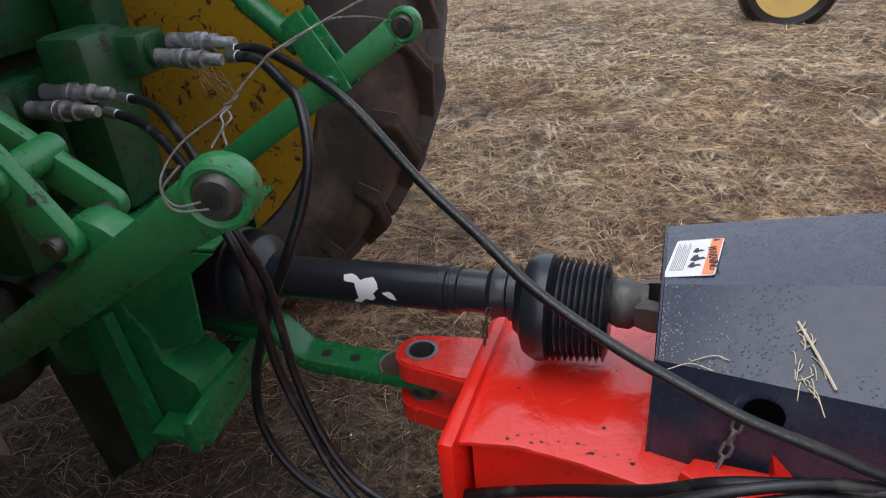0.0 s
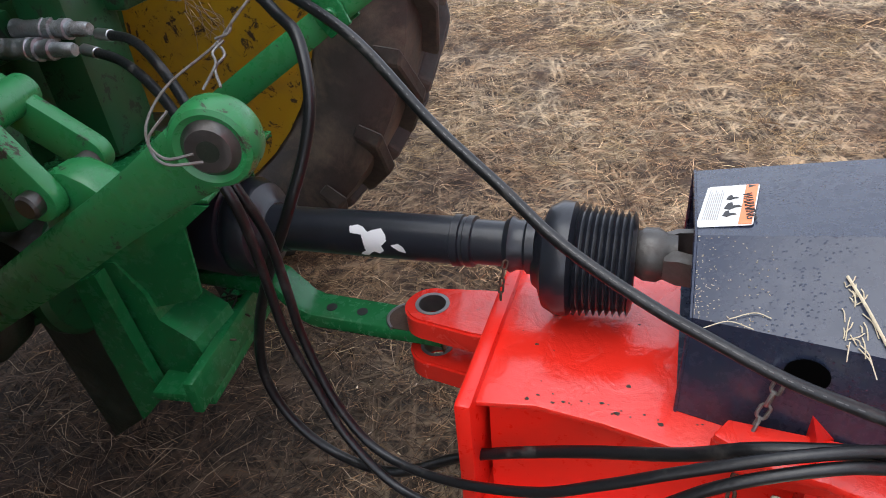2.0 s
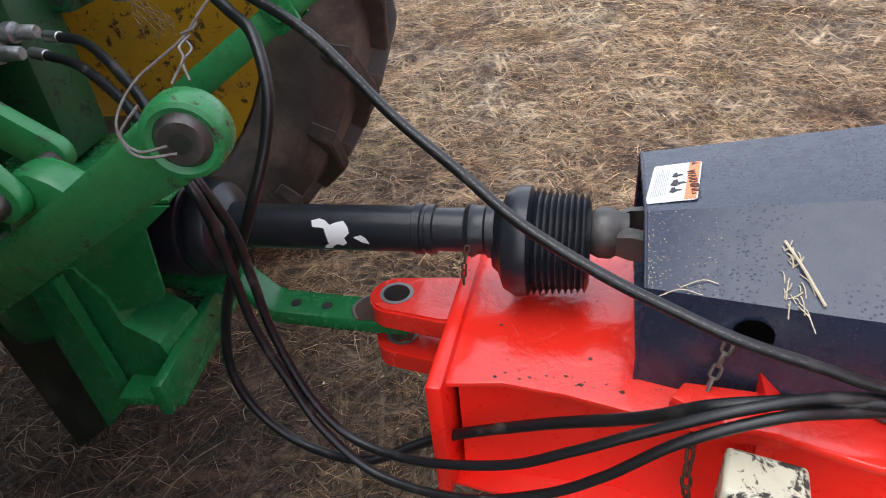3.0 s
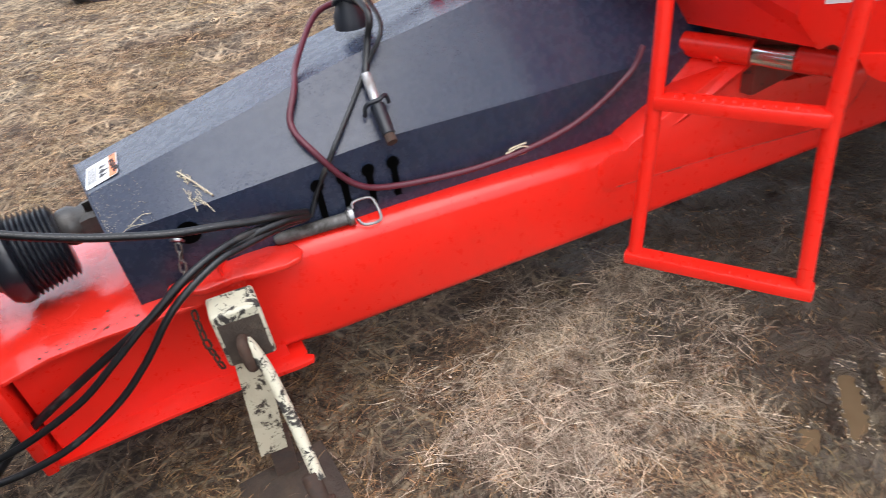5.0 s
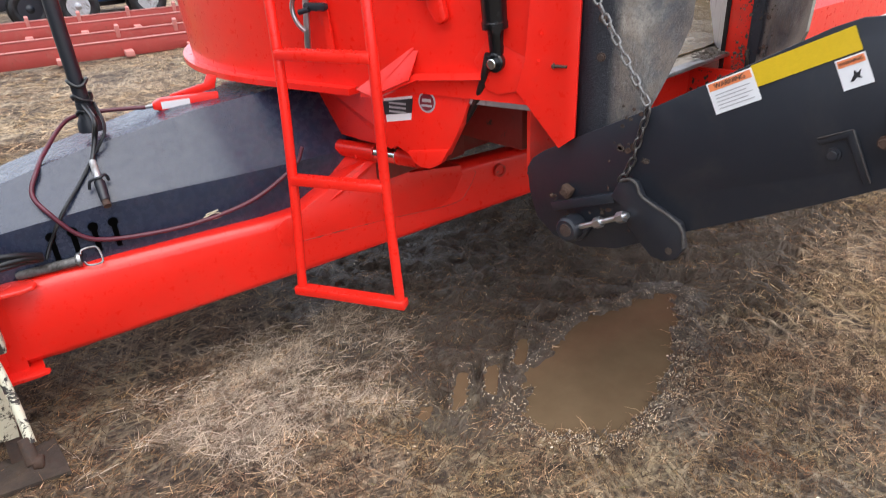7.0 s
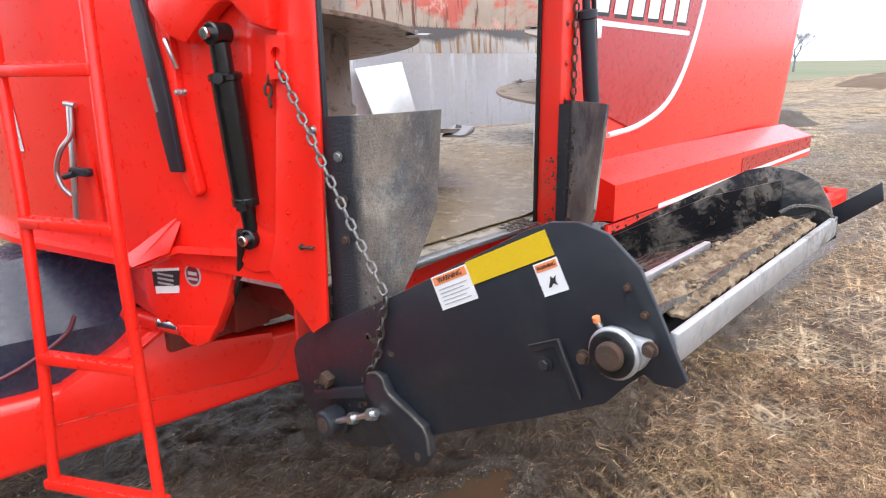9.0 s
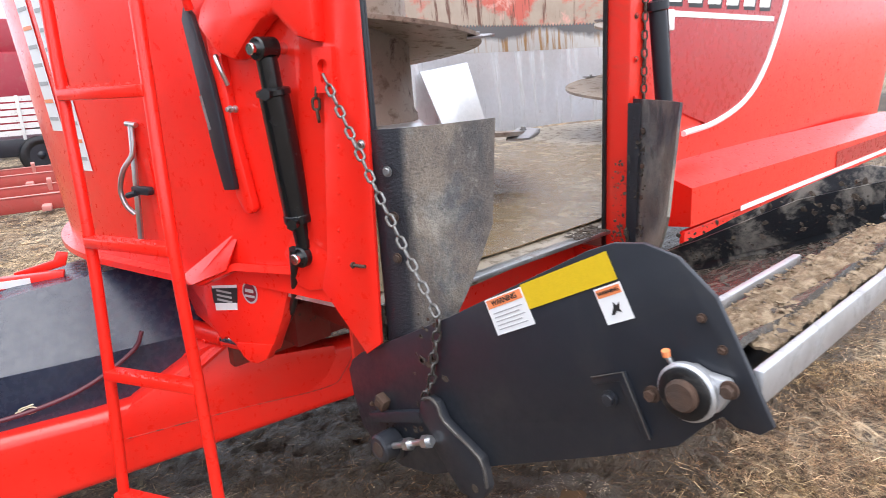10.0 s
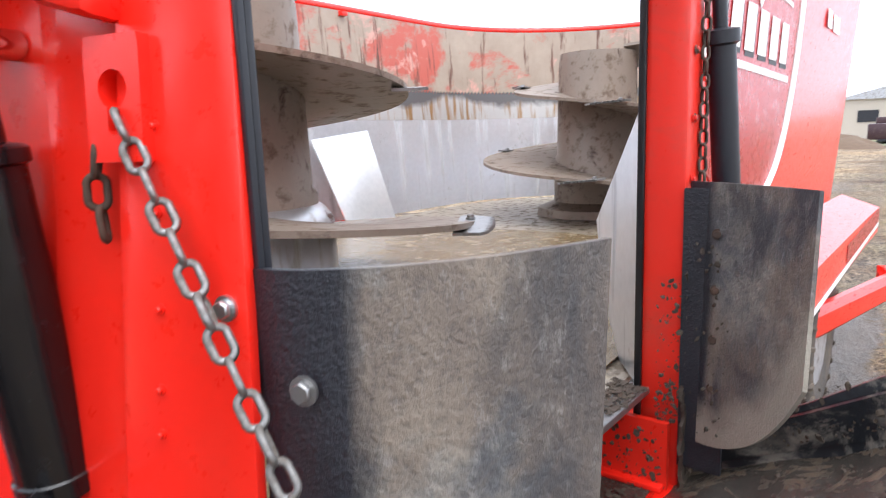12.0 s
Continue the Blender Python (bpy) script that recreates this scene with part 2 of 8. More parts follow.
LINER_MID = liner_band()
LINER_TOP = upper_liner()
HUB = stained("rust_patched_hub", (0.62, 0.62, 0.63), 0.75, 0.32, 0.58, (0.36, 0.31, 0.24), 0.56, (0.12, 0.06, 0.04), streak=(4, 4, 0.8), scale=3.5)
AUGER = stained("auger_steel", (0.245, 0.195, 0.155), 0.25, 0.45, 0.53, (0.13, 0.088, 0.06), 0.58, (0.07, 0.04, 0.028), streak=(3, 3, 3), scale=5)
DARKSTEEL = plain("greasy_dark_steel", (0.10, 0.095, 0.09), 0.35, 0.8, 0.3, 40, 0.15, (0.05, 0.04, 0.035), 0.55)
CHAINM = plain("weathered_chain_zinc", (0.25, 0.245, 0.24), 0.45, 0.85, 0.3, 90, 0.1, (0.10, 0.085, 0.07), 0.52)


def flap_material(name, pale, reach):
    """Old belting: black rubber scuffed grey and tan by feed, left dark where it is clamped."""
    m, n, l, b = nodes_of(name, 0.5)
    at = n.new("ShaderNodeAttribute")
    at.attribute_name = "wear"
    cloud = noise_of(n, l, 6.0, 10, 0.66, distort=0.3)
    grain = noise_of(n, l, 75, 6, 0.8, stretch=(1, 1, 0.4))
    speck = noise_of(n, l, 150, 4, 0.7)
    blot = noise_of(n, l, 3.4, 9, 0.68, distort=0.5)
    c = ramp_of(n, l, cloud, [(0.36, (0.035, 0.038, 0.046)), (0.46, (0.095, 0.095, 0.098)), (0.54, (0.17, 0.158, 0.142)), (0.64, (0.30, 0.27, 0.225))])
    c = mix_of(n, l, mix_of(n, l, 1.0, ramp_of(n, l, blot, BW(0.50, 0.58)), (0.6,) * 3, "MULTIPLY"), c, (0.165, 0.120, 0.088))
    patch = noise_of(n, l, 4.2, 9, 0.62, stretch=(1.2, 1.2, 0.45), distort=0.5)
    c = mix_of(n, l, mix_of(n, l, 1.0, ramp_of(n, l, patch, BW(0.49, 0.59)), (0.85,) * 3, "MULTIPLY"), c, (0.030, 0.033, 0.040))
    # fine pitting and scratches drawn by the feed
    c = mix_of(n, l, mix_of(n, l, 1.0, ramp_of(n, l, grain, BW(0.55, 0.66)), (0.30,) * 3, "MULTIPLY"), c, (0.36, 0.345, 0.33))
    c = mix_of(n, l, mix_of(n, l, 1.0, ramp_of(n, l, speck, [(0.40, (1, 1, 1)), (0.50, (0, 0, 0))]), (0.3,) * 3, "MULTIPLY"), c, (0.03, 0.03, 0.034))
    k = ramp_of(n, l, mix_of(n, l, 0.45, at.outputs["Fac"], patch), BW(0.335, 0.42))
    c = mix_of(n, l, k, mix_of(n, l, speck, (0.006, 0.007, 0.011), (0.022, 0.024, 0.032)), c)
    rim = n.new("ShaderNodeAttribute")
    rim.attribute_name = "rim"
    e = ramp_of(n, l, mix_of(n, l, 0.4, rim.outputs["Fac"], cloud), BW(0.62 - reach, 0.80 - reach))
    c = mix_of(n, l, e, c, mix_of(n, l, grain, tuple(v * 0.7 for v in pale), pale))
    l.new(c, b.inputs["Base Color"])
    l.new(ramp_of(n, l, blot, [(0.35, (0.26, 0.26, 0.26)), (0.65, (0.55, 0.55, 0.55))]), b.inputs["Roughness"])
    bump_of(n, l, b, mix_of(n, l, 0.6, cloud, speck), 0.55, 0.010)
    return m


FLAP = flap_material("scuffed_flap_rubber", (0.38, 0.33, 0.25), 0.02)
FLAP_PALE = flap_material("chalky_flap_rubber", (0.34, 0.305, 0.25), 0.08)
MUDPLATE = stained("mud_splashed_black_plate", (0.012, 0.014, 0.018), 0.0, 0.35, 0.55, (0.16, 0.14, 0.12), 0.51, (0.20, 0.18, 0.155), streak=(2, 1.2, 2), scale=4.5, bump=0.5)
FLOORM = stained("wet_tub_floor", (0.30, 0.25, 0.19), 0.2, 0.3, 0.5, (0.12, 0.09, 0.06), 0.6, (0.42, 0.36, 0.26), streak=(3, 3, 3), scale=6)
BELT = stained("muddy_belt", (0.045, 0.039, 0.034), 0.0, 0.16, 0.55, (0.085, 0.064, 0.047), 0.53, (0.13, 0.095, 0.066), streak=(2, 2, 2), scale=9, bump=0.8)


# ---- mesh helpers ----
def root(name, label, category, group="", kind="", at=(0, 0, 0)):
    e = new(name)
    e.empty_display_size = 0.1
    e.location = at
    return tagged(e, label, category, group, kind)


def part(name, bm, mat, parent=None, label="", smooth=True, flip=True):
    if flip:
        bmesh.ops.recalc_face_normals(bm, faces=bm.faces)
    me = bpy.data.meshes.new(name)
    bm.to_mesh(me)
    bm.free()
    me.materials.append(mat)
    if smooth:
        me.polygons.foreach_set("use_smooth", [True] * len(me.polygons))
        me.set_sharp_from_angle(angle=radians(38))
    ob = new(name, me)
    if parent:
        ob.parent = parent
    if label:
        tagged(ob, label)
    return ob


def bevel(bm, w, seg=2):
    bm.normal_update()
    if w > 0:
        bmesh.ops.bevel(bm, geom=[e for e in bm.edges if len(e.link_faces) == 2 and e.calc_face_angle(0) > 0.5], offset=w, segments=seg, profile=0.5, affect="EDGES", clamp_overlap=True)
    return bm


def merge(*bms):
    out = bmesh.new()
    for b in bms:
        me = bpy.data.meshes.new("tmp")
        b.to_mesh(me)
        b.free()
        out.from_mesh(me)
        bpy.data.meshes.remove(me)
    return out


def box(c, s, m=None, w=0.0):
    bm = bmesh.new()
    bmesh.ops.create_cube(bm, size=1.0, matrix=Matrix.Translation(c) @ (m or Matrix()) @ Matrix.Diagonal((*s, 1)))
    return bevel(bm, w)


def prism(pts, o, u, v, th, w=0.0):
    """A polygon (in the plane o, u, v) pushed th along u x v."""
    o, u, v = Vector(o), Vector(u).normalized(), Vector(v)
    v = (v - u * v.dot(u)).normalized()
    n = u.cross(v)
    bm = bmesh.new()
    a = [bm.verts.new(o + u * p + v * q) for p, q in pts]
    b = [bm.verts.new(o + u * p + v * q + n * th) for p, q in pts]
    bm.faces.new(a)
    bm.faces.new(list(reversed(b)))
    for i in range(len(pts)):
        j = (i + 1) % len(pts)
        bm.faces.new((a[i], b[i], b[j], a[j]))
    bmesh.ops.recalc_face_normals(bm, faces=bm.faces)
    return bevel(bm, w)


def basis(d):
    d = Vector(d).normalized()
    a = d.cross(Vector((0, 0, 1)))
    if a.length < 1e-3:
        a = d.cross(Vector((1, 0, 0)))
    a.normalize()
    return a, a.cross(d), d


def cyl(p, q, r, r2=None, seg=24, w=0.0):
    """A round bar from p to q."""
    p, q = Vector(p), Vector(q)
    bm = bmesh.new()
    a, b, d = basis(q - p)
    m = Matrix((a, b, d)).transposed().to_4x4()
    m.translation = (p + q) / 2
    bmesh.ops.create_cone(bm, cap_ends=True, segments=seg, radius1=r, radius2=r if r2 is None else r2, depth=(q - p).length, matrix=m)
    bmesh.ops.recalc_face_normals(bm, faces=bm.faces)
    return bevel(bm, w, 1) if w else bm


def turned(prof, p, q, seg=36, caps=True):
    """A lathe shape: prof of (distance along p-q, radius)."""
    p, q = Vector(p), Vector(q)
    a, b, d = basis(q - p)
    bm = bmesh.new()
    rings = [[bm.verts.new(p + d * s + (a * math.cos(t) + b * math.sin(t)) * r) for t in (2 * math.pi * k / seg for k in range(seg))] for s, r in prof]
    for r0, r1 in zip(rings, rings[1:]):
        for k in range(seg):
            bm.faces.new((r0[k], r0[(k + 1) % seg], r1[(k + 1) % seg], r1[k]))
    if caps:
        bm.faces.new(rings[0])
        bm.faces.new(rings[-1])
    return bm


def smooth_path(pts, n=10):
    pts = [Vector(p) for p in pts]
    ext = [pts[0] * 2 - pts[1]] + pts + [pts[-1] * 2 - pts[-2]]
    out = []
    for a, b, c, d in zip(ext, ext[1:], ext[2:], ext[3:]):
        for k in range(n):
            t = k / n
            out.append(0.5 * (2 * b + (c - a) * t + (2 * a - 5 * b + 4 * c - d) * t * t + (3 * b - a - 3 * c + d) * t ** 3))
    return out + [pts[-1]]


def tube(pts, r, n=10, seg=12, curve=True):
    path = smooth_path(pts, n) if curve else [Vector(p) for p in pts]
    bm = bmesh.new()
    a = basis(path[1] - path[0])[0]
    rings = []
    for i, p in enumerate(path):
        d = (path[min(i + 1, len(path) - 1)] - path[max(i - 1, 0)]).normalized()
        a = (a - d * a.dot(d)).normalized()
        b = d.cross(a)
        rings.append([bm.verts.new(p + (a * math.cos(t) + b * math.sin(t)) * r) for t in (2 * math.pi * k / seg for k in range(seg))])
    for r0, r1 in zip(rings, rings[1:]):
        for k in range(seg):
            bm.faces.new((r0[k], r0[(k + 1) % seg], r1[(k + 1) % seg], r1[k]))
    bm.faces.new(rings[0])
    bm.faces.new(list(reversed(rings[-1])))
    return bm


def loft(secs, cap=True, closed=True):
    bm = bmesh.new()
    rings = [[bm.verts.new(p) for p in s] for s in secs]
    k = len(rings[0])
    for r0, r1 in zip(rings, rings[1:]):
        for i in range(k if closed else k - 1):
            bm.faces.new((r0[i], r0[(i + 1) % k], r1[(i + 1) % k], r1[i]))
    if cap and closed:
        bm.faces.new(rings[0])
        bm.faces.new(list(reversed(rings[-1])))
    return bm


def sheet(grid, th):
    """A thin solid skin over a grid of points (rows of points), th thick along the grid's normal."""
    g = [[Vector(p) for p in row] for row in grid]
    a, c = len(g), len(g[0])

    def normal(i, k):
        d = g[min(i + 1, a - 1)][k] - g[max(i - 1, 0)][k]
        e = g[i][min(k + 1, c - 1)] - g[i][max(k - 1, 0)]
        n = e.cross(d)
        return n.normalized() if n.length > 1e-9 else Vector((0, 0, 1))

    bm = bmesh.new()
    f = [[bm.verts.new(g[i][k]) for k in range(c)] for i in range(a)]
    b = [[bm.verts.new(g[i][k] - normal(i, k) * th) for k in range(c)] for i in range(a)]
    for i in range(a - 1):
        for k in range(c - 1):
            bm.faces.new((f[i][k], f[i][k + 1], f[i + 1][k + 1], f[i + 1][k]))
            bm.faces.new((b[i][k], b[i + 1][k], b[i + 1][k + 1], b[i][k + 1]))
    for k in range(c - 1):
        bm.faces.new((f[0][k], b[0][k], b[0][k + 1], f[0][k + 1]))
        bm.faces.new((f[-1][k], f[-1][k + 1], b[-1][k + 1], b[-1][k]))
    for i in range(a - 1):
        bm.faces.new((f[i][0], f[i + 1][0], b[i + 1][0], b[i][0]))
        bm.faces.new((f[i][-1], b[i][-1], b[i + 1][-1], f[i + 1][-1]))
    return bm


def ngon(cx, cy, rx, ry, n, a0=0.0, a1=360.0):
    return [(cx + rx * math.cos(radians(a0 + (a1 - a0) * k / n)), cy + ry * math.sin(radians(a0 + (a1 - a0) * k / n))) for k in range(n + (a1 - a0 < 360))]


def bolt(p, d, r=0.012, h=0.01, seg=6):
    p, d = Vector(p), Vector(d).normalized()
    return merge(cyl(p, p + d * h * 0.4, r * 1.35, seg=16), cyl(p + d * h * 0.4, p + d * h * 1.2, r, seg=seg, w=0.001))


def link_mesh(length, wid, r, seg=6, n=20):
    """One chain link lying along x, as a closed bent bar."""
    bm = bmesh.new()
    hl, hw = length / 2 - wid / 2, wid / 2 - r
    pts = []
    for k in range(n):
        t = 2 * math.pi * k / n
        pts.append(Vector((math.cos(t) * hw + (hl if math.cos(t) > 0 else -hl), math.sin(t) * hw, 0)))
    rings = []
    for i, p in enumerate(pts):
        d = (pts[(i + 1) % n] - pts[i - 1]).normalized()
        b = Vector((0, 0, 1))
        a = d.cross(b)
        rings.append([bm.verts.new(p + (a * math.cos(t) + b * math.sin(t)) * r) for t in (2 * math.pi * k / seg for k in range(seg))])
    for i in range(n):
        r0, r1 = rings[i], rings[(i + 1) % n]
        for k in range(seg):
            bm.faces.new((r0[k], r0[(k + 1) % seg], r1[(k + 1) % seg], r1[k]))
    me = bpy.data.meshes.new("chain_link")
    bmesh.ops.recalc_face_normals(bm, faces=bm.faces)
    bm.to_mesh(me)
    bm.free()
    me.polygons.foreach_set("use_smooth", [True] * len(me.polygons))
    return me


def chain(parent, pts, pitch, wid, r, mat, name="chain_link"):
    """Links along a path, each turned a quarter against the last; one shared mesh."""
    me = link_mesh(pitch + 2 * r, wid, r)
    me.materials.append(mat)
    path = smooth_path(pts, 12)
    dist = [0.0]
    for a, b in zip(path, path[1:]):
        dist.append(dist[-1] + (b - a).length)
    k, s = 0, pitch / 2
    while s < dist[-1]:
        i = max(j for j in range(len(dist)) if dist[j] <= s)
        i = min(i, len(path) - 2)
        d = (path[i + 1] - path[i]).normalized()
        p = path[i] + d * (s - dist[i])
        a, b, _ = basis(d)
        t = radians(45 + 90 * (k % 2) + random.uniform(-14, 14))
        y = a * math.cos(t) + b * math.sin(t)
        m = Matrix((d, y, d.cross(y))).transposed().to_4x4()
        m.translation = p
        ob = new(name, me)
        ob.matrix_basis = m
        ob.parent = parent
        k, s = k + 1, s + pitch


def letters(text, size, o, u, v, mat, parent, name="lettering", depth=0.0006, align="CENTER"):
    cu = bpy.data.curves.new("lettering", "FONT")
    cu.body, cu.size, cu.extrude, cu.align_x, cu.align_y = text, size, depth, align, "CENTER"
    tmp = new("tmp_text", cu)
    me = bpy.data.meshes.new_from_object(tmp)
    bpy.data.objects.remove(tmp)
    u, v = Vector(u).normalized(), Vector(v).normalized()
    m = Matrix((u, v, u.cross(v))).transposed().to_4x4()
    m.translation = o
    me.transform(m)
    me.materials.clear()
    me.materials.append(mat)
    ob = new(name, me)
    ob.parent = parent
    return ob


def stuck(pts, o, u, v, mat, parent, name, lift=0.002, th=0.0008, label=""):
    """A thin sticker or printed bar on a surface: polygon in the plane o, u, v, lifted along u x v."""
    u, v = Vector(u).normalized(), Vector(v)
    v = (v - u * v.dot(u)).normalized()
    n = u.cross(v)
    return part(name, prism(pts, Vector(o) + n * lift, u, v, th), mat, parent, label, smooth=False)


def rect(x0, y0, x1, y1):
    return [(x0, y0), (x1, y0), (x1, y1), (x0, y1)]


def rounded(x0, y0, x1, y1, r, n=4):
    out = []
    for cx, cy, a in ((x1 - r, y1 - r, 0), (x0 + r, y1 - r, 90), (x0 + r, y0 + r, 180), (x1 - r, y0 + r, 270)):
        out += [(cx + r * math.cos(radians(a + 90 * k / n)), cy + r * math.sin(radians(a + 90 * k / n))) for k in range(n + 1)]
    return out


# ---- ground ----
def ease(a, b, t):
    t = min(1.0, max(0.0, (t - a) / (b - a)))
    return t * t * (3 - 2 * t)


# outline of the standing water
PUDDLE = [(1.87, -1.36), (1.90, -1.47), (2.02, -1.59), (2.14, -1.64), (2.30, -1.62), (2.45, -1.61), (2.60, -1.54), (2.77, -1.44), (2.93, -1.32), (2.74, -1.24), (2.50, -1.16), (2.30, -1.18), (2.16, -1.23), (1.98, -1.29)]
# water standing in the tread marks beside the puddle: x, y, half length, half width, turn
TREADS = [(1.845, -1.104, 0.105, 0.022, 0.70), (1.978, -1.14, 0.085, 0.022, 0.73), (2.19, -1.108, 0.095, 0.024, 0.61), (1.672, -1.10, 0.032, 0.02, 0.4)]


def inside_water(x, y):
    """Signed distance to the puddle's outline, above 0 inside it."""
    if not (1.2 < x < 3.6 and -2.3 < y < -0.5):
        return -0.6
    near, odd = 9.0, False
    for (a, b), (c, d) in zip(PUDDLE, PUDDLE[1:] + PUDDLE[:1]):
        ux, uy = c - a, d - b
        t = min(1.0, max(0.0, ((x - a) * ux + (y - b) * uy) / (ux * ux + uy * uy)))
        near = min(near, math.hypot(x - a - t * ux, y - b - t * uy))
        if (b > y) != (d > y) and x < ux * (y - b) / uy + a:
            odd = not odd
    return near if odd else -near


def wet(x, y):
    """How deep a point lies inside the standing water: above 0 is under it."""
    w = 0.05 * noise.noise((x * 4, y * 4, 1.7)) + 0.05 * noise.noise((x * 11, y * 11, 0.3)) + 0.04 * noise.noise((x * 29, y * 29, 0.9))
    d = 3.6 * inside_water(x, y) + w * 3.2
    if 1.5 < x < 2.4 and -1.4 < y < -0.9:
        for a, b, p, q, t in TREADS:
            u, v = (x - a) * math.cos(t) + (y - b) * math.sin(t), (y - b) * math.cos(t) - (x - a) * math.sin(t)
            d = max(d, 0.5 * (1 - max(abs(u) / p, abs(v) / q)) + 1.6 * w - 0.04)
    return d


def lie(x, y):
    """The lie of the land."""
    z = 0.10 - 0.10 * ease(0.5, 1.75, x) * (1 - ease(2.6, 6, x))
    z += 0.10 * ease(1.2, 4.0, y) - 0.05 * ease(5, 14, y)
    return z


def crack(x, y):
    """An old dark wheel rut across the field: 1 in its bed."""
    c = (3.52 if x > 0.6 else 5.03) + 0.07 * math.sin(3.1 * x) + 0.05 * noise.noise((x * 4, 0, 7))
    if abs(y - c) > 0.3:
        return 0.0
    return math.exp(-((y - c) / 0.06) ** 2) * ease(0.25, 0.5, 0.55 + noise.noise((x * 1.9, 2, 3))) * ease(0.10, 0.35, abs(x - 0.55))


def churned(x, y):
    """Wet trampled mud between the drawbar and the puddle: 1 where it is bare."""
    if not (0.9 < x < 9.0 and -2.2 < y < 2.0):
        return 0.0
    e = 0.22 * noise.noise((x * 2.6, y * 2.6, 11)) + 0.10 * noise.noise((x * 8, y * 8, 13))
    k = ease(1.42, 1.85, x + 0.35 * (y + 0.55) * (y < -0.55) + e) * (1 - ease(7, 8.8, x))
    k *= ease(-1.30, -0.95, y + e + 0.45 * ease(2.6, 3.0, x)) if x < 2.6 else ease(-1.85, -1.5, y + e)
    return k * (1 - ease(0.5, 1.3, y + e))


def height(x, y):
    near = 1 - ease(9, 30, math.hypot(x - 1, y))
    z = lie(x, y)
    z += near * (0.028 * noise.noise((x * 1.6, y * 1.6, 0)) + 0.020 * noise.noise((x * 6, y * 6, 3)) + 0.013 * noise.noise((x * 17, y * 17, 5)))
    rut = math.exp(-((y + 1.12 + 0.05 * math.sin(x * 3)) / 0.28) ** 2) * ease(1.3, 1.8, x) * (1 - ease(7, 9, x))
    z -= rut * 0.03 * (1 + 0.8 * math.sin(x * 26 + y * 18))
    for a in (6.4, 7.3, 9.5):
        z -= 0.05 * near * math.exp(-((y - a - 0.25 * x + 0.3 * math.sin(x * 0.9)) / 0.12) ** 2) * (0.5 + 0.5 * noise.noise((x * 3, a, 0)))
    z -= 0.05 * crack(x, y)
    k = churned(x, y)
    if k > 0.02:
        z += k * (0.022 * noise.noise((x * 9, y * 9, 21)) + 0.016 * noise.noise((x * 23, y * 23, 22)) - 0.012)
    if 2.2 < x < 5 and -2.3 < y < -0.9:
        # cleat prints of a tyre beside the conveyor
        k = math.exp(-((y + 1.62 - 0.12 * (x - 3)) / 0.24) ** 2) * ease(2.75, 3.0, x) * (1 - ease(4.2, 4.9, x))
        z += 0.022 * k * math.sin(58 * x + 30 * abs(y + 1.62 - 0.12 * (x - 3)))
    d = wet(x, y)
    if d > -0.7:
        z += (0.006 - z) * ease(-0.7, -0.25, d) - 0.05 * ease(-0.2, 0.4, d) + 0.010 * noise.noise((x * 30, y * 30, 2)) * ease(-0.5, -0.2, d) * (1 - ease(0.1, 0.3, d))
    return z


def ground_sheet():
    def steps(lo, hi, fine0, fine1, n):
        mid = [fine0 + (fine1 - fine0) * k / n for k in range(n + 1)]
        a, b, s = [fine0], [fine1], (fine1 - fine0) / n
        g = s
        while a[-1] > lo:
            g *= 1.22
            a.append(max(lo, a[-1] - g))
        g = s
        while b[-1] < hi:
            g *= 1.22
            b.append(min(hi, b[-1] + g))
        return a[:0:-1] + mid + b[1:]

    xs, ys = steps(-900, 1500, -1.6, 4.6, 340), steps(-900, 1500, -3.2, 4.2, 380)
    verts = [(x, y, height(x, y)) for y in ys for x in xs]
    k = len(xs)
    faces = [(j * k + i, j * k + i + 1, (j + 1) * k + i + 1, (j + 1) * k + i) for j in range(len(ys) - 1) for i in range(k - 1)]
    me = bpy.data.meshes.new("ground")
    me.from_pydata(verts, [], faces)
    me.polygons.foreach_set("use_smooth", [True] * len(faces))
    a = me.attributes.new("mud", "FLOAT", "POINT")
    mud, trod_shade, field, silt = [], [], [], []
    for x, y, z in verts:
        d = ease(-0.45, 0.1, wet(x, y)) * 0.9
        r = math.exp(-((y + 1.15) / 0.38) ** 2) * ease(1.2, 1.9, x) * (1 - ease(7, 9, x)) * 0.75
        u = 0.9 * churned(x, y)
        far = (0.28 + 0.5 * max(0.0, noise.noise((x * 0.35, y * 0.8, 6)))) * ease(6, 9, x) * (1 - ease(30, 60, x)) * (1 - ease(2, 9, abs(y - 1)))
        mud.append(min(1.0, max(d, r, u, far)))
        field.append(max(ease(-0.1, 0.7, y) * ease(-3.5, 0.2, x + 0.9 * y), 0.8 * ease(2.4, 3.3, x) * ease(-1.5, -2.0, y)))
        # rut, trodden earth, and the tractor's shade painted into the ground below it
        trod_shade.append(min(1.0, 0.95 * crack(x, y) + (ease(0.15, -0.75, x) * (1 - ease(0.1, 0.7, y)) * 0.9 + 0.85 * ease(1.3, 0.7, x) * ease(-0.45, -0.9, y)) * (1 - ease(1.9, 3.6, math.hypot(x, y) + 0.5 * noise.noise((x * 1.5, y * 1.5, 17))))))
        silt.append(ease(-0.32, -0.05, wet(x, y)))
    a.data.foreach_set("value", mud)
    me.attributes.new("trod_shade", "FLOAT", "POINT").data.foreach_set("value", trod_shade)
    me.attributes.new("field", "FLOAT", "POINT").data.foreach_set("value", field)
    me.attributes.new("silt", "FLOAT", "POINT").data.foreach_set("value", silt)
    return me


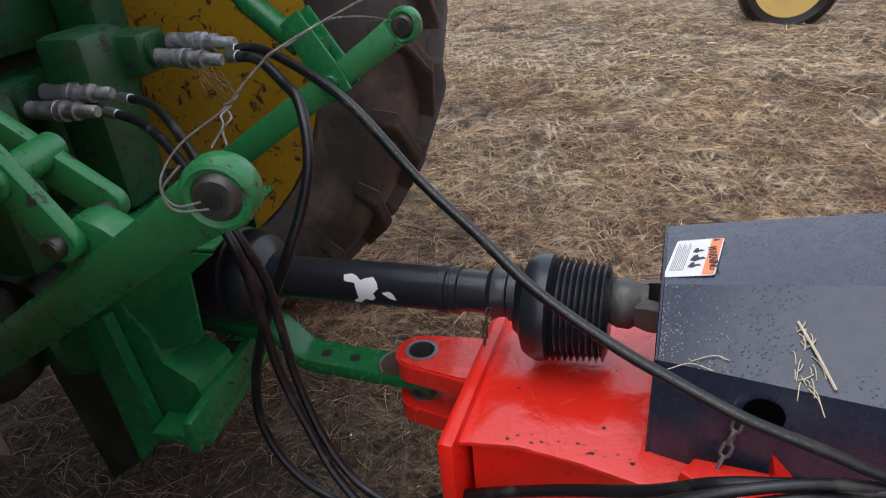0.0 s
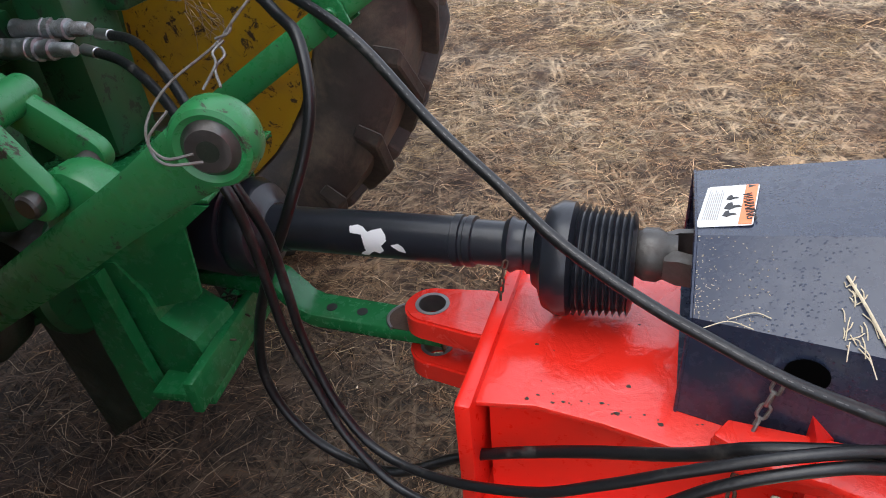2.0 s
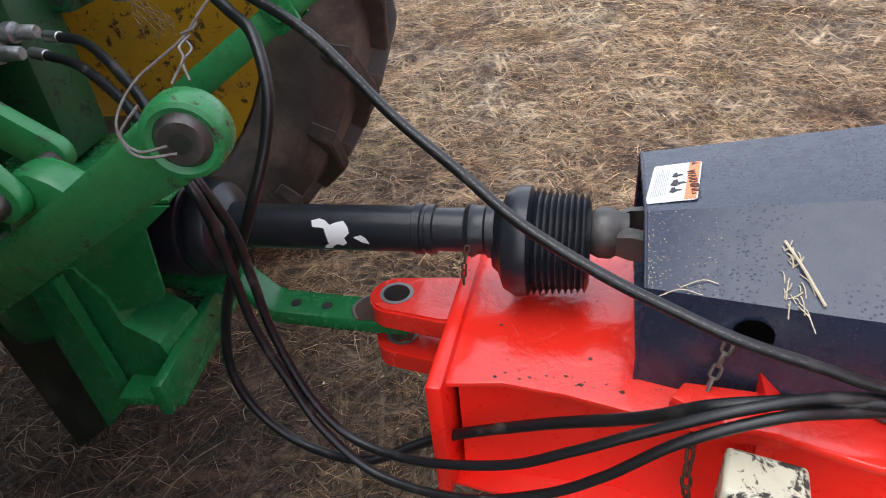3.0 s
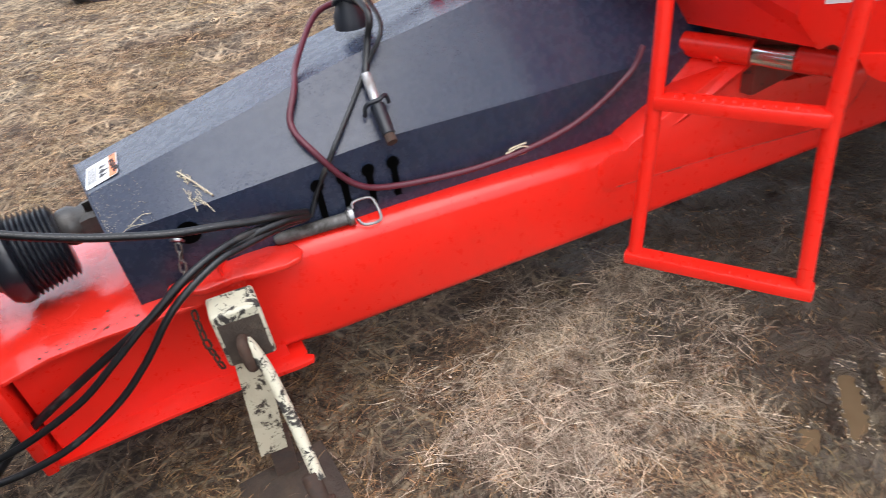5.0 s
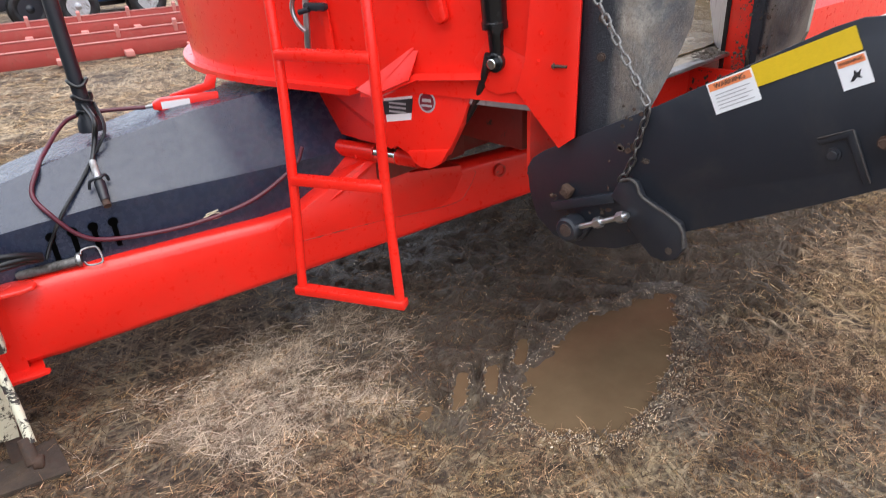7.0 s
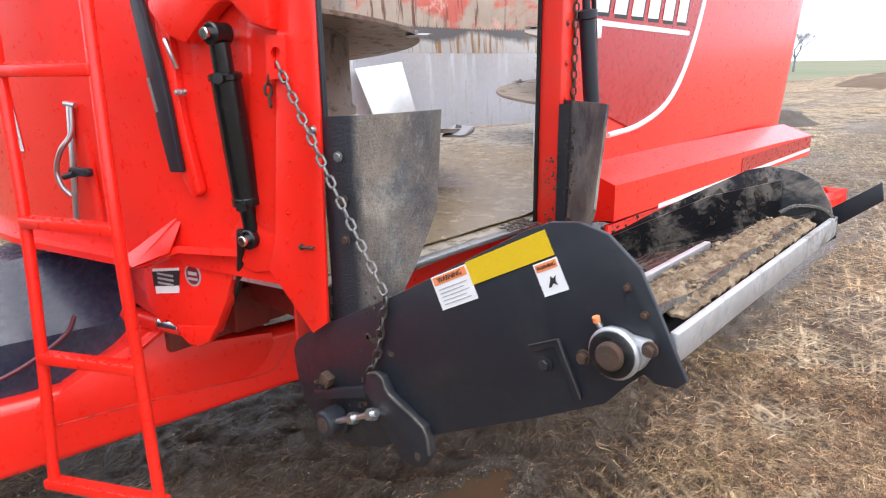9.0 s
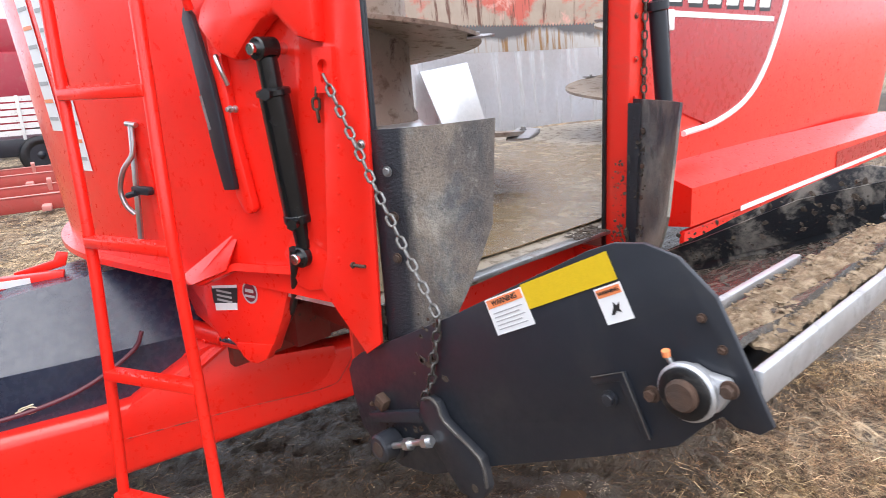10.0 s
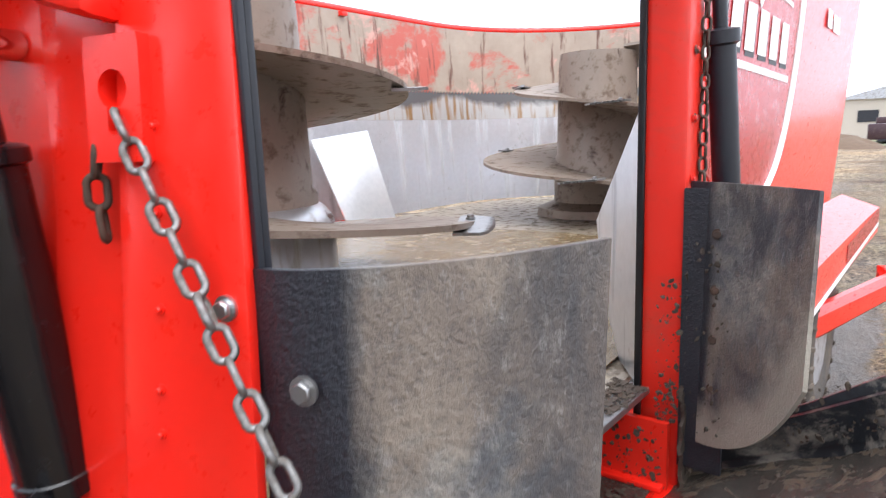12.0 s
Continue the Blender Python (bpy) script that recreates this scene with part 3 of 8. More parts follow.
def ground_material():
    m, n, l, b = nodes_of("trampled_straw_ground", 0.85)
    big = noise_of(n, l, 0.8, 6, 0.65)
    mid = noise_of(n, l, 5, 8, 0.7, distort=0.7)
    fine = noise_of(n, l, 70, 8, 0.75)
    # matted blades: fine streaks lying four ways over one another
    mat = None
    clump = noise_of(n, l, 11, 7, 0.7, distort=0.5)
    for k, turn in enumerate((0.25, 1.1, 1.9, 2.75)):
        s = noise_of(n, l, 16 + 3 * k, 4, 0.6, stretch=(5.5, 0.45, 1), turn=turn, distort=0.25)
        s = ramp_of(n, l, s, BW(0.49, 0.64))
        mat = s if mat is None else mix_of(n, l, 1.0, mat, s, "LIGHTEN")
    earth = ramp_of(n, l, fine, [(0.3, (0.022, 0.016, 0.012)), (0.7, (0.10, 0.073, 0.053))])
    straw = ramp_of(n, l, fine, [(0.3, (0.16, 0.12, 0.085)), (0.7, (0.47, 0.38, 0.28))])
    tint = ramp_of(n, l, big, [(0.32, (0.62, 0.46, 0.36)), (0.5, (1, 1, 1)), (0.68, (0.95, 1.0, 0.82))])
    c = mix_of(n, l, mat, earth, mix_of(n, l, 1.0, straw, tint, "MULTIPLY"))
    k = ramp_of(n, l, mid, BW(0.52, 0.68))
    c = mix_of(n, l, mix_of(n, l, 1.0, k, (0.7,) * 3, "MULTIPLY"), c, earth)
    fl = n.new("ShaderNodeAttribute")
    fl.attribute_name = "field"
    dry = mix_of(n, l, mat, (0.045, 0.031, 0.022), mix_of(n, l, big, (0.52, 0.37, 0.24), (0.58, 0.48, 0.33)))
    dry = mix_of(n, l, ramp_of(n, l, noise_of(n, l, 2.2, 8, 0.7, distort=0.5), BW(0.50, 0.62)), dry, (0.09, 0.06, 0.042))
    c = mix_of(n, l, fl.outputs["Fac"], c, dry)
    # clump noise darkens the hollows, painting small shadows into the mat
    c = mix_of(n, l, 1.0, c, ramp_of(n, l, clump, [(0.36, (0.42, 0.38, 0.35)), (0.47, (1, 1, 1)), (0.62, (1.25, 1.22, 1.15))]), "MULTIPLY")
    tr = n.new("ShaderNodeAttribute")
    tr.attribute_name = "trod_shade"
    # near-black earth colour also carries the shade under the tractor
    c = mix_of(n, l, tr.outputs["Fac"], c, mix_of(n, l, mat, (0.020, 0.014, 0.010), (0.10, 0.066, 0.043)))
    huge = ramp_of(n, l, noise_of(n, l, 0.22, 6, 0.65, distort=0.5), [(0.38, (0.70, 0.58, 0.48)), (0.5, (1, 1, 1)), (0.62, (1.1, 1.0, 0.85))])
    c = mix_of(n, l, 1.0, c, huge, "MULTIPLY")
    at = n.new("ShaderNodeAttribute")
    at.attribute_name = "mud"
    mz = ramp_of(n, l, mix_of(n, l, 0.5, at.outputs["Fac"], mid), BW(0.42, 0.6))
    c = mix_of(n, l, mz, c, mix_of(n, l, clump, (0.024, 0.018, 0.013), (0.185, 0.138, 0.098)))
    si = n.new("ShaderNodeAttribute")
    si.attribute_name = "silt"
    c = mix_of(n, l, mix_of(n, l, 1.0, si.outputs["Fac"], ramp_of(n, l, fine, BW(0.3, 0.55)), "MULTIPLY"), c, mix_of(n, l, mid, (0.06, 0.042, 0.027), (0.15, 0.105, 0.065)))
    l.new(c, b.inputs["Base Color"])
    l.new(mix_of(n, l, mz, (0.9, 0.9, 0.9), (0.38, 0.38, 0.38)), b.inputs["Roughness"])
    bump_of(n, l, b, mix_of(n, l, 0.5, mix_of(n, l, 0.5, mid, fine), mat), 0.9, 0.03)
    return m


GROUND = ground_material()
gm = ground_sheet()
gm.materials.append(GROUND)
tagged(new("ground", gm), "trampled muddy field covered in damp straw and dead grass", "ground", kind="structure")

m, n, l, b = nodes_of("brown_puddle_water", 0.16, 0.0, 0.32)
b.inputs["Base Color"].default_value = (0.11, 0.07, 0.032, 1)
l.new(mix_of(n, l, noise_of(n, l, 7, 5), (0.115, 0.076, 0.042), (0.19, 0.132, 0.076)), b.inputs["Base Color"])
bump_of(n, l, b, noise_of(n, l, 30, 3), 0.03, 0.004)
WATER = m
bm = bmesh.new()
bmesh.ops.create_grid(bm, x_segments=320, y_segments=200, size=1, matrix=Matrix.Translation((2.30, -1.36, -0.004)) @ Matrix.Diagonal((0.95, 0.6, 1, 1)))
bmesh.ops.delete(bm, geom=[f for f in bm.faces if wet(f.calc_center_median().x, f.calc_center_median().y) < -0.25], context="FACES")
tagged(part("puddle", bm, WATER, flip=False), "shallow puddle of cloudy brown rainwater", "puddle", kind="structure")


def straw_material(name, stops, tints):
    m, n, l, b = nodes_of(name, 0.7)
    g = n.new("ShaderNodeNewGeometry")
    c = ramp_of(n, l, g.outputs["Random Per Island"], [(p, (r * 1.05, g_ * 0.97, b_ * 0.87)) for p, (r, g_, b_) in stops])
    t = ramp_of(n, l, noise_of(n, l, 1.7, 7, 0.68), tints)
    c = mix_of(n, l, 1.0, c, t, "MULTIPLY")
    # second tint layer: shade between clumps, put into the blade colour
    u = ramp_of(n, l, noise_of(n, l, 9, 6, 0.7, distort=0.4), [(0.36, (0.42, 0.37, 0.33)), (0.47, (1, 1, 1)), (0.62, (1.3, 1.27, 1.2))])
    l.new(mix_of(n, l, 1.0, c, u, "MULTIPLY"), b.inputs["Base Color"])
    return m


TINTS = [(0.30, (0.34, 0.23, 0.17)), (0.42, (0.84, 0.68, 0.55)), (0.51, (1.15, 1.03, 0.92)), (0.58, (0.78, 0.70, 0.50)), (0.68, (0.72, 0.47, 0.33))]
STRAWBLADE = straw_material("dead_grass_blades", [(0.0, (0.022, 0.016, 0.011)), (0.38, (0.105, 0.070, 0.045)), (0.68, (0.26, 0.185, 0.122)), (0.90, (0.47, 0.37, 0.265)), (0.965, (0.66, 0.56, 0.44)), (1.0, (0.13, 0.15, 0.055))], TINTS)
FIELD = straw_material("field_grass_blades", [(0.0, (0.03, 0.021, 0.014)), (0.38, (0.145, 0.100, 0.064)), (0.66, (0.33, 0.245, 0.163)), (0.92, (0.57, 0.46, 0.335)), (1.0, (0.76, 0.68, 0.54))], [(0.32, (0.36, 0.25, 0.18)), (0.43, (0.88, 0.74, 0.62)), (0.52, (1.14, 1.07, 0.98)), (0.60, (0.86, 0.80, 0.58)), (0.69, (0.72, 0.52, 0.38))])
BLEACHED = straw_material("bleached_grass_blades", [(0.0, (0.13, 0.104, 0.080)), (0.45, (0.36, 0.305, 0.25)), (1.0, (0.66, 0.59, 0.50))], [(0, (1, 1, 1)), (1, (1, 1, 1))])
# brown blades, deepened to hold the shade under the tractor
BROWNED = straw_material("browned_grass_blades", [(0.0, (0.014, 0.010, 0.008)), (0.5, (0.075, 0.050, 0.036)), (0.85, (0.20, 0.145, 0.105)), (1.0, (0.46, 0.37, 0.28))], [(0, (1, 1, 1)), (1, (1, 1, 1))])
CRUMB = straw_material("pale_feed_crumbs", [(0.0, (0.55, 0.45, 0.30)), (1.0, (0.85, 0.80, 0.70))], [(0, (1, 1, 1)), (1, (1, 1, 1))])


def straw(name, count, x0, x1, y0, y1, length, width, label, seed, keep, mat=None, rise=0.2, category="dead grass", seg=2):
    """Loose dead blades lying and standing on the ground, in one mesh."""
    rng = np.random.default_rng(seed)
    # the ground's height on a fine lattice
    gx, gy = np.linspace(x0, x1, 230), np.linspace(y0, y1, 230)
    gz = np.array([[height(a, b) for a in gx] for b in gy])
    gk = np.array([[keep(a, b) for a in gx] for b in gy])
    ga = np.array([[1.3 * noise.noise((a * 1.7, b * 1.7, 8)) for a in gx] for b in gy])
    x, y = rng.uniform(x0, x1, count), rng.uniform(y0, y1, count)
    i = np.clip(((x - x0) / (x1 - x0) * 229).astype(int), 0, 228)
    j = np.clip(((y - y0) / (y1 - y0) * 229).astype(int), 0, 228)
    ok = rng.random(count) < gk[j, i]
    x, y, i, j = x[ok], y[ok], i[ok], j[ok]
    k = len(x)
    fx, fy = (x - gx[i]) / (gx[1] - gx[0]), (y - gy[j]) / (gy[1] - gy[0])
    z = (gz[j, i] * (1 - fx) + gz[j, i + 1] * fx) * (1 - fy) + (gz[j + 1, i] * (1 - fx) + gz[j + 1, i + 1] * fx) * fy
    a = rng.normal(0.3, 1.0, k) + ga[j, i] + math.pi * (rng.random(k) < 0.5)
    ln, wd = length * rng.uniform(0.35, 1.5, k), width * rng.uniform(0.5, 1.5, k)
    up = np.abs(rng.normal(0, rise, k)) + 0.04
    bend = rng.normal(0, 0.6 / seg, k)
    lean = np.stack([-np.sin(a), np.cos(a), rng.normal(0, 0.5, k)], 1) * (wd / 2)[:, None]
    p = np.stack([x, y, z + rng.uniform(-0.002, 0.010, k)], 1)
    rows = []
    for q in range(seg):
        rows += [p - lean * (1 - 0.5 * q / seg), p + lean * (1 - 0.5 * q / seg)]
        rise_q = up * (1 - 1.7 * q / (seg - 0.5)) if seg > 1 else up
        p = p + np.stack([np.cos(a), np.sin(a), rise_q], 1) * (ln / seg)[:, None]
        a = a + bend + rng.normal(0, 0.16, k)
    V = np.stack(rows + [p], 1).reshape(-1, 3)
    nv = 2 * seg + 1
    me = bpy.data.meshes.new(name)
    base = (np.arange(k) * nv)[:, None]
    ids, starts = [], []
    for q in range(seg - 1):
        starts.append(len(ids))
        ids += [2 * q, 2 * q + 1, 2 * q + 3, 2 * q + 2]
    starts.append(len(ids))
    ids += [2 * seg - 2, 2 * seg - 1, 2 * seg]
    loops = (base + np.array(ids)).ravel()
    me.vertices.add(len(V))
    me.vertices.foreach_set("co", V.ravel())
    me.loops.add(len(loops))
    me.loops.foreach_set("vertex_index", loops)
    me.polygons.add(seg * k)
    me.polygons.foreach_set("loop_start", (np.arange(k)[:, None] * len(ids) + np.array(starts)).ravel())
    me.update(calc_edges=True)
    me.materials.append(mat or STRAWBLADE)
    return tagged(new(name, me), label, category, kind="stuff")


def straw_keep(x, y):
    k = 0.66 + 0.95 * noise.noise((x * 2.2, y * 2.2, 4.0)) + 0.8 * noise.noise((x * 7, y * 7, 2))
    m = max(ease(-0.25, 0.05, wet(x, y)), 0.75 * math.exp(-((y + 1.10) / 0.3) ** 2) * ease(1.5, 1.9, x), 0.72 * churned(x, y))
    return min(1.0, max(0.05, k)) * (1 - m) * (1 - 0.9 * crack(x, y)) * (1 - 0.85 * ease(0.3, -0.6, x) * (1 - ease(0.1, 0.7, y))) * (1 - 0.5 * ease(1.3, 0.7, x) * ease(-0.45, -0.9, y))


def bleached_keep(x, y):
    d = math.hypot((x - 1.38 - 0.3 * (y + 0.55)) / 0.50, (y + 0.62) / 0.36)
    return max(0.0, (1 - ease(0.2, 1.2, d + 0.9 * noise.noise((x * 4, y * 4, 9)) + 0.5 * noise.noise((x * 11, y * 11, 2))))) * (1 - ease(-0.3, 0.0, wet(x, y)))


# ---- feed mixer ----
mixer = root("feed_mixer", "bright red towed vertical feed mixer hitched behind the tractor", "feed mixer")

# plan of the tub: near side, rear half circle, far side, front arc, flat cheek to the door
CX, RX, ZB, ZT = 3.0, 5.85, 1.09, 2.45


def tub_plan(z, off=0.0):
    r = 1.30 + 0.075 * (z - 1.1) - off
    pts = [(3.05, -1.43 + off), (3.3, -1.43 + off), (3.7, -1.42 + off), (4.4, -1.41 + off)]
    for k in range(25):
        a = radians(-90 + 180 * k / 24)
        pts.append((RX + r * math.cos(a), (r + 0.06 * (1 - k / 24)) * math.sin(a)))
    for k in range(1, 6):
        pts.append((RX + (CX - RX) * k / 6, r))
    for k in range(27):
        a = radians(90 + 104.5 * k / 26)
        pts.append((CX + r * math.cos(a), r * math.sin(a)))
    x0, y0 = pts[-1]
    for k in range(1, 7):
        t = k / 6
        pts.append((x0 + (1.99 + off - x0) * t + 0.05 * (z - 0.98) * min(1.0, 1.6 * t), y0 + (-1.43 - y0) * t))
    return pts


def tub_ring(z, off=0.0):
    return [Vector((x, y, z)) for x, y in tub_plan(z, off)]


def skin(z0, z1, off, th, rows=6):
    zs = [z0 + (z1 - z0) * k / rows for k in range(rows + 1)]
    return sheet([tub_ring(z, off) for z in zs], th)


tub = part("tub_wall", skin(1.07, ZT, 0.0, -0.006, 10), RED, mixer, "bright red tub wall")
part("stainless_liner", skin(1.05, 1.72, 0.012, 0.004), STAINLESS, tub, "dull stainless lower liner")
part("liner_band", skin(1.72, 1.925, 0.014, 0.004), LINER_MID, tub, "rust-streaked grey liner band")
teeth = bmesh.new()
ring = tub_plan(1.93, 0.016)
for i in range(len(ring) - 1):
    (xa, ya), (xb, yb) = ring[i], ring[i + 1]
    k = max(1, int(math.hypot(xb - xa, yb - ya) / 0.035))
    for j in range(k):
        p, q = j / k, (j + 1) / k
        a, c = Vector((xa + (xb - xa) * p, ya + (yb - ya) * p, 1.925)), Vector((xa + (xb - xa) * q, ya + (yb - ya) * q, 1.925))
        t = (a + c) / 2 + Vector((0, 0, 0.022))
        teeth.faces.new([teeth.verts.new(v) for v in (a, c, t)])
part("liner_teeth", teeth, LINER_MID, tub, "saw-toothed top edge of the liner", smooth=False)
part("upper_liner", skin(1.93, ZT - 0.01, 0.012, 0.003), LINER_TOP, tub, "brown and red worn upper inner wall")
part("top_rim", tube([Vector((x, y, ZT)) for x, y in tub_plan(ZT, -0.005)], 0.026, 1, 10, curve=False), RED, tub, "red rolled top rim")
for i in range(30, 58, 4):
    x, y = tub_plan(ZT, 0.03)[i]
    part("rim_bracket", box((x, y, ZT - 0.035), (0.05, 0.05, 0.03), w=0.004), RED, tub)
# header over the door
part("door_header", merge(box((2.52, -1.435, 2.19), (1.06, 0.03, 0.5), w=0.006), box((2.52, -1.445, 1.95), (1.06, 0.06, 0.05), w=0.006), box((2.62, -1.41, 1.925), (0.3, 0.09, 0.02), w=0.004)), RED, mixer, "red header over the open door")
# floor flange and skirt
flange = [Vector((x, y, 1.07)) for x, y in tub_plan(1.1, -0.045)][30:-4]
fl2 = [Vector((x, y, 1.07)) for x, y in tub_plan(1.1, 0.10)][30:-4]
part("floor_flange", sheet([flange, fl2], 0.022), RED, mixer, "red floor flange")
fl = tub_plan(1.1, 0.09)
part("tub_floor", prism(fl, (0, 0, 1.03), (1, 0, 0), (0, 1, 0), 0.012), FLOORM, mixer, "wet steel floor with feed scraps", smooth=False)
RED_POST = paint("streaked_red_paint", (0.74, 0.024, 0.012), 0.35, wear=0.66, wear_col=(0.10, 0.06, 0.045), dust=(0.30, 0.10, 0.07), dust_amt=0.6)
# cheek: flat door frame in front of the opening
CH = Vector((0.15, -0.57, 0)).normalized()
cheek_o = Vector((1.99, -1.435, 0))


CV = Vector((0.05, 0, 1)).normalized()
CN = Vector((CH.y, -CH.x, 0)).normalized()


def cheek(u, z, out=0.0):
    """A point on the cheek: u metres back from the door edge, out metres in front of it."""
    return cheek_o - CH * u + CN * out + Vector((0.05 * (z - 0.98), 0, z))


def cheek_plate(pts, out0, th, w=0.0):
    o = cheek(0, 0, out0)
    return prism(pts, o, -CH, CV, th if (-CH).cross(CV).dot(CN) > 0 else -th, w)


part("door_frame", cheek_plate([(-0.04, 2.45), (0.07, 2.45), (0.075, 1.7), (0.11, 1.2), (0.135, 1.115), (0.0, 0.965), (-0.045, 1.0)], 0.012, 0.012, 0.002), RED, mixer, "flat red door frame plate")
part("frame_flank", cheek_plate([(0.065, 2.45), (0.17, 2.45), (0.18, 1.55), (0.215, 1.25), (0.10, 1.2)], 0.007, 0.004, 0.001), RED, mixer)
part("cylinder_mount", cheek_plate([(0.10, 1.30), (0.20, 1.30), (0.235, 1.25), (0.28, 1.185), (0.235, 1.105), (0.20, 1.095), (0.125, 1.11)], -0.004, 0.012, 0.003), RED, mixer, "red cylinder mounting plate")
part("frame_edge", merge(box((2.013, -1.464, 1.72), (0.007, 0.008, 1.46), w=0.002), box((2.022, -1.455, 1.72), (0.008, 0.02, 1.46), w=0.003)), BLACK, mixer, "black sealed edge of the door frame")
part("door_post", box((3.06, -1.43, 1.62), (0.085, 0.10, 1.66), w=0.008), RED_POST, mixer, "mud-splashed red door post")
part("door_seal", box((3.013, -1.39, 1.6), (0.009, 0.016, 1.3), w=0.003), RUBBER, mixer, "black rubber door seal")
for z in (1.35, 1.5, 1.62, 1.75, 1.88):
    part("post_bolt", bolt((3.045, -1.482, z), (0, -1, 0), 0.007, 0.006), RED_DIRTY, mixer)
for u, z in ((-0.005, 1.476), (0.06, 1.62), (0.062, 1.55), (0.065, 1.47), (0.07, 1.40), (0.072, 1.36), (0.08, 1.27), (0.085, 1.2)):
    part("frame_bolt", bolt(cheek(u, z, 0.024), CN, 0.008 if u < 0.03 else 0.0035, 0.008 if u < 0.03 else 0.004), ZINC if u < 0.03 else RED, mixer)

# shallow pressed hood, lug with a keyhole
part("cylinder_hood", cheek_plate([(0.465, 1.77), (0.448, 1.805), (0.40, 1.852), (0.277, 1.875), (0.217, 1.91), (0.14, 2.0), (0.065, 2.0), (0.065, 1.70), (0.127, 1.719), (0.188, 1.774), (0.228, 1.762), (0.28, 1.723), (0.335, 1.675), (0.40, 1.70)], 0.008, 0.055, 0.014), RED, mixer, "raised red hood over the cylinder")
def bored(outer, hole, z, dz):
    """A plate z - dz to z with a round bore; outer and hole are loops of as many points."""
    bm = bmesh.new()
    lo, hi, bl, bh = ([bm.verts.new((x, y, q)) for x, y in loop] for loop, q in ((outer, z - dz), (outer, z), (hole, z - dz), (hole, z)))
    k = len(lo)
    for i in range(k):
        j = (i + 1) % k
        for quad in ((lo[i], lo[j], hi[j], hi[i]), (bl[j], bl[i], bh[i], bh[j]), (hi[i], hi[j], bh[j], bh[i]), (lo[j], lo[i], bl[i], bl[j])):
            bm.faces.new(quad)
    bmesh.ops.recalc_face_normals(bm, faces=bm.faces)
    edges = [e for e in bm.edges if len(e.link_faces) == 2 and e.calc_face_angle(0) > 0.9 and all(v in set(hi) for v in e.verts)]
    bmesh.ops.bevel(bm, geom=edges, offset=0.005, segments=2, affect="EDGES")
    return bm


# lug plate with a keyhole cut through it
outer, hole = [], []
for k in range(48):
    a = 2 * math.pi * (k + 0.5) / 48
    c, s = math.cos(a), math.sin(a)
    r = min(0.03 / max(1e-6, abs(c)), (0.042 if s > 0 else 0.058) / max(1e-6, abs(s)))
    outer.append((r * c, r * s))
    q = 0.0155
    if s < -0.85:
        q = min(0.036 / abs(s), 0.0065 / max(1e-6, abs(c)))
    hole.append((q * c, q * s))
lug = bored(outer, hole, 0.0, 0.018)
fr = Matrix((-CH, CV, (-CH).cross(CV))).transposed().to_4x4()
fr.translation = cheek(0.09, 1.65, 0.036)
if (-CH).cross(CV).dot(CN) < 0:
    lug.transform(Matrix.Translation((0, 0, 0.018)))
lug.transform(fr)
part("chain_lug", lug, RED, mixer, "red lug plate with a keyhole")

# hydraulic door cylinder
cyl_t, cyl_b = Vector((1.900, -1.222, 1.698)), Vector((1.944, -1.224, 1.187))
dcyl = cyl_b - cyl_t
hyd = part("hydraulic_cylinder", turned([(0.02, 0.025), (0.088, 0.025), (0.091, 0.037), (0.094, 0.041), (0.106, 0.041), (0.109, 0.036), (0.40, 0.036), (0.402, 0.0385), (0.42, 0.0385), (0.424, 0.024), (0.49, 0.022)], cyl_t, cyl_b, 28), BLACK_GLOSS, mixer, "gloss black hydraulic cylinder")
for p in (cyl_t, cyl_b):
    part("cylinder_eye", cyl(p + Vector((-0.028, -0.008, 0)), p + Vector((0.028, 0.008, 0)), 0.027, seg=24, w=0.004), BLACK_GLOSS, hyd)
    part("pivot_pin", cyl(p + Vector((-0.045, -0.012, 0)), p + Vector((0.06, 0.015, 0)), 0.014, seg=20, w=0.002), CHROME, hyd, "bright steel pivot pin")
for q in (0.20, 0.81):
    part("hose_port", cyl(cyl_t + dcyl * q + Vector((-0.03, -0.03, 0)), cyl_t + dcyl * q + Vector((-0.05, -0.05, 0)), 0.014, seg=6), BLACK_GLOSS, hyd)
stuck(rect(-0.006, 0.25, 0.006, 0.42), cyl_t + Vector((-0.02, -0.034, 0)), Vector((-0.8, -0.6, 0)).cross(dcyl), -dcyl, WHITE, hyd, "rating_label")

# folded prop arm with its red channel
prop = part("prop_arm", cheek_plate([(0.40, 1.355), (0.444, 1.352), (0.475, 1.47), (0.504, 1.627), (0.54, 1.79), (0.525, 1.83), (0.50, 1.80), (0.45, 1.636), (0.428, 1.536)], 0.03, 0.018, 0.004), BLACK, mixer, "black flat prop arm on a red channel")
part("prop_slot", cheek_plate([(0.490, 1.60), (0.500, 1.598), (0.476, 1.51), (0.466, 1.513)], 0.0485, 0.001), STEEL, prop)
part("prop_channel", cheek_plate([(0.356, 1.30), (0.375, 1.286), (0.395, 1.285), (0.425, 1.33), (0.455, 1.536), (0.48, 1.75), (0.43, 1.75), (0.403, 1.496)], 0.0, 0.028, 0.011), RED, mixer, "red channel behind the prop arm")
part("prop_grip", tube([cheek(0.52, 1.81, 0.05), cheek(0.515, 1.84, 0.06), cheek(0.48, 1.88, 0.06), cheek(0.44, 1.90, 0.04), cheek(0.42, 1.885, 0.0)], 0.012, 6), RED, prop)
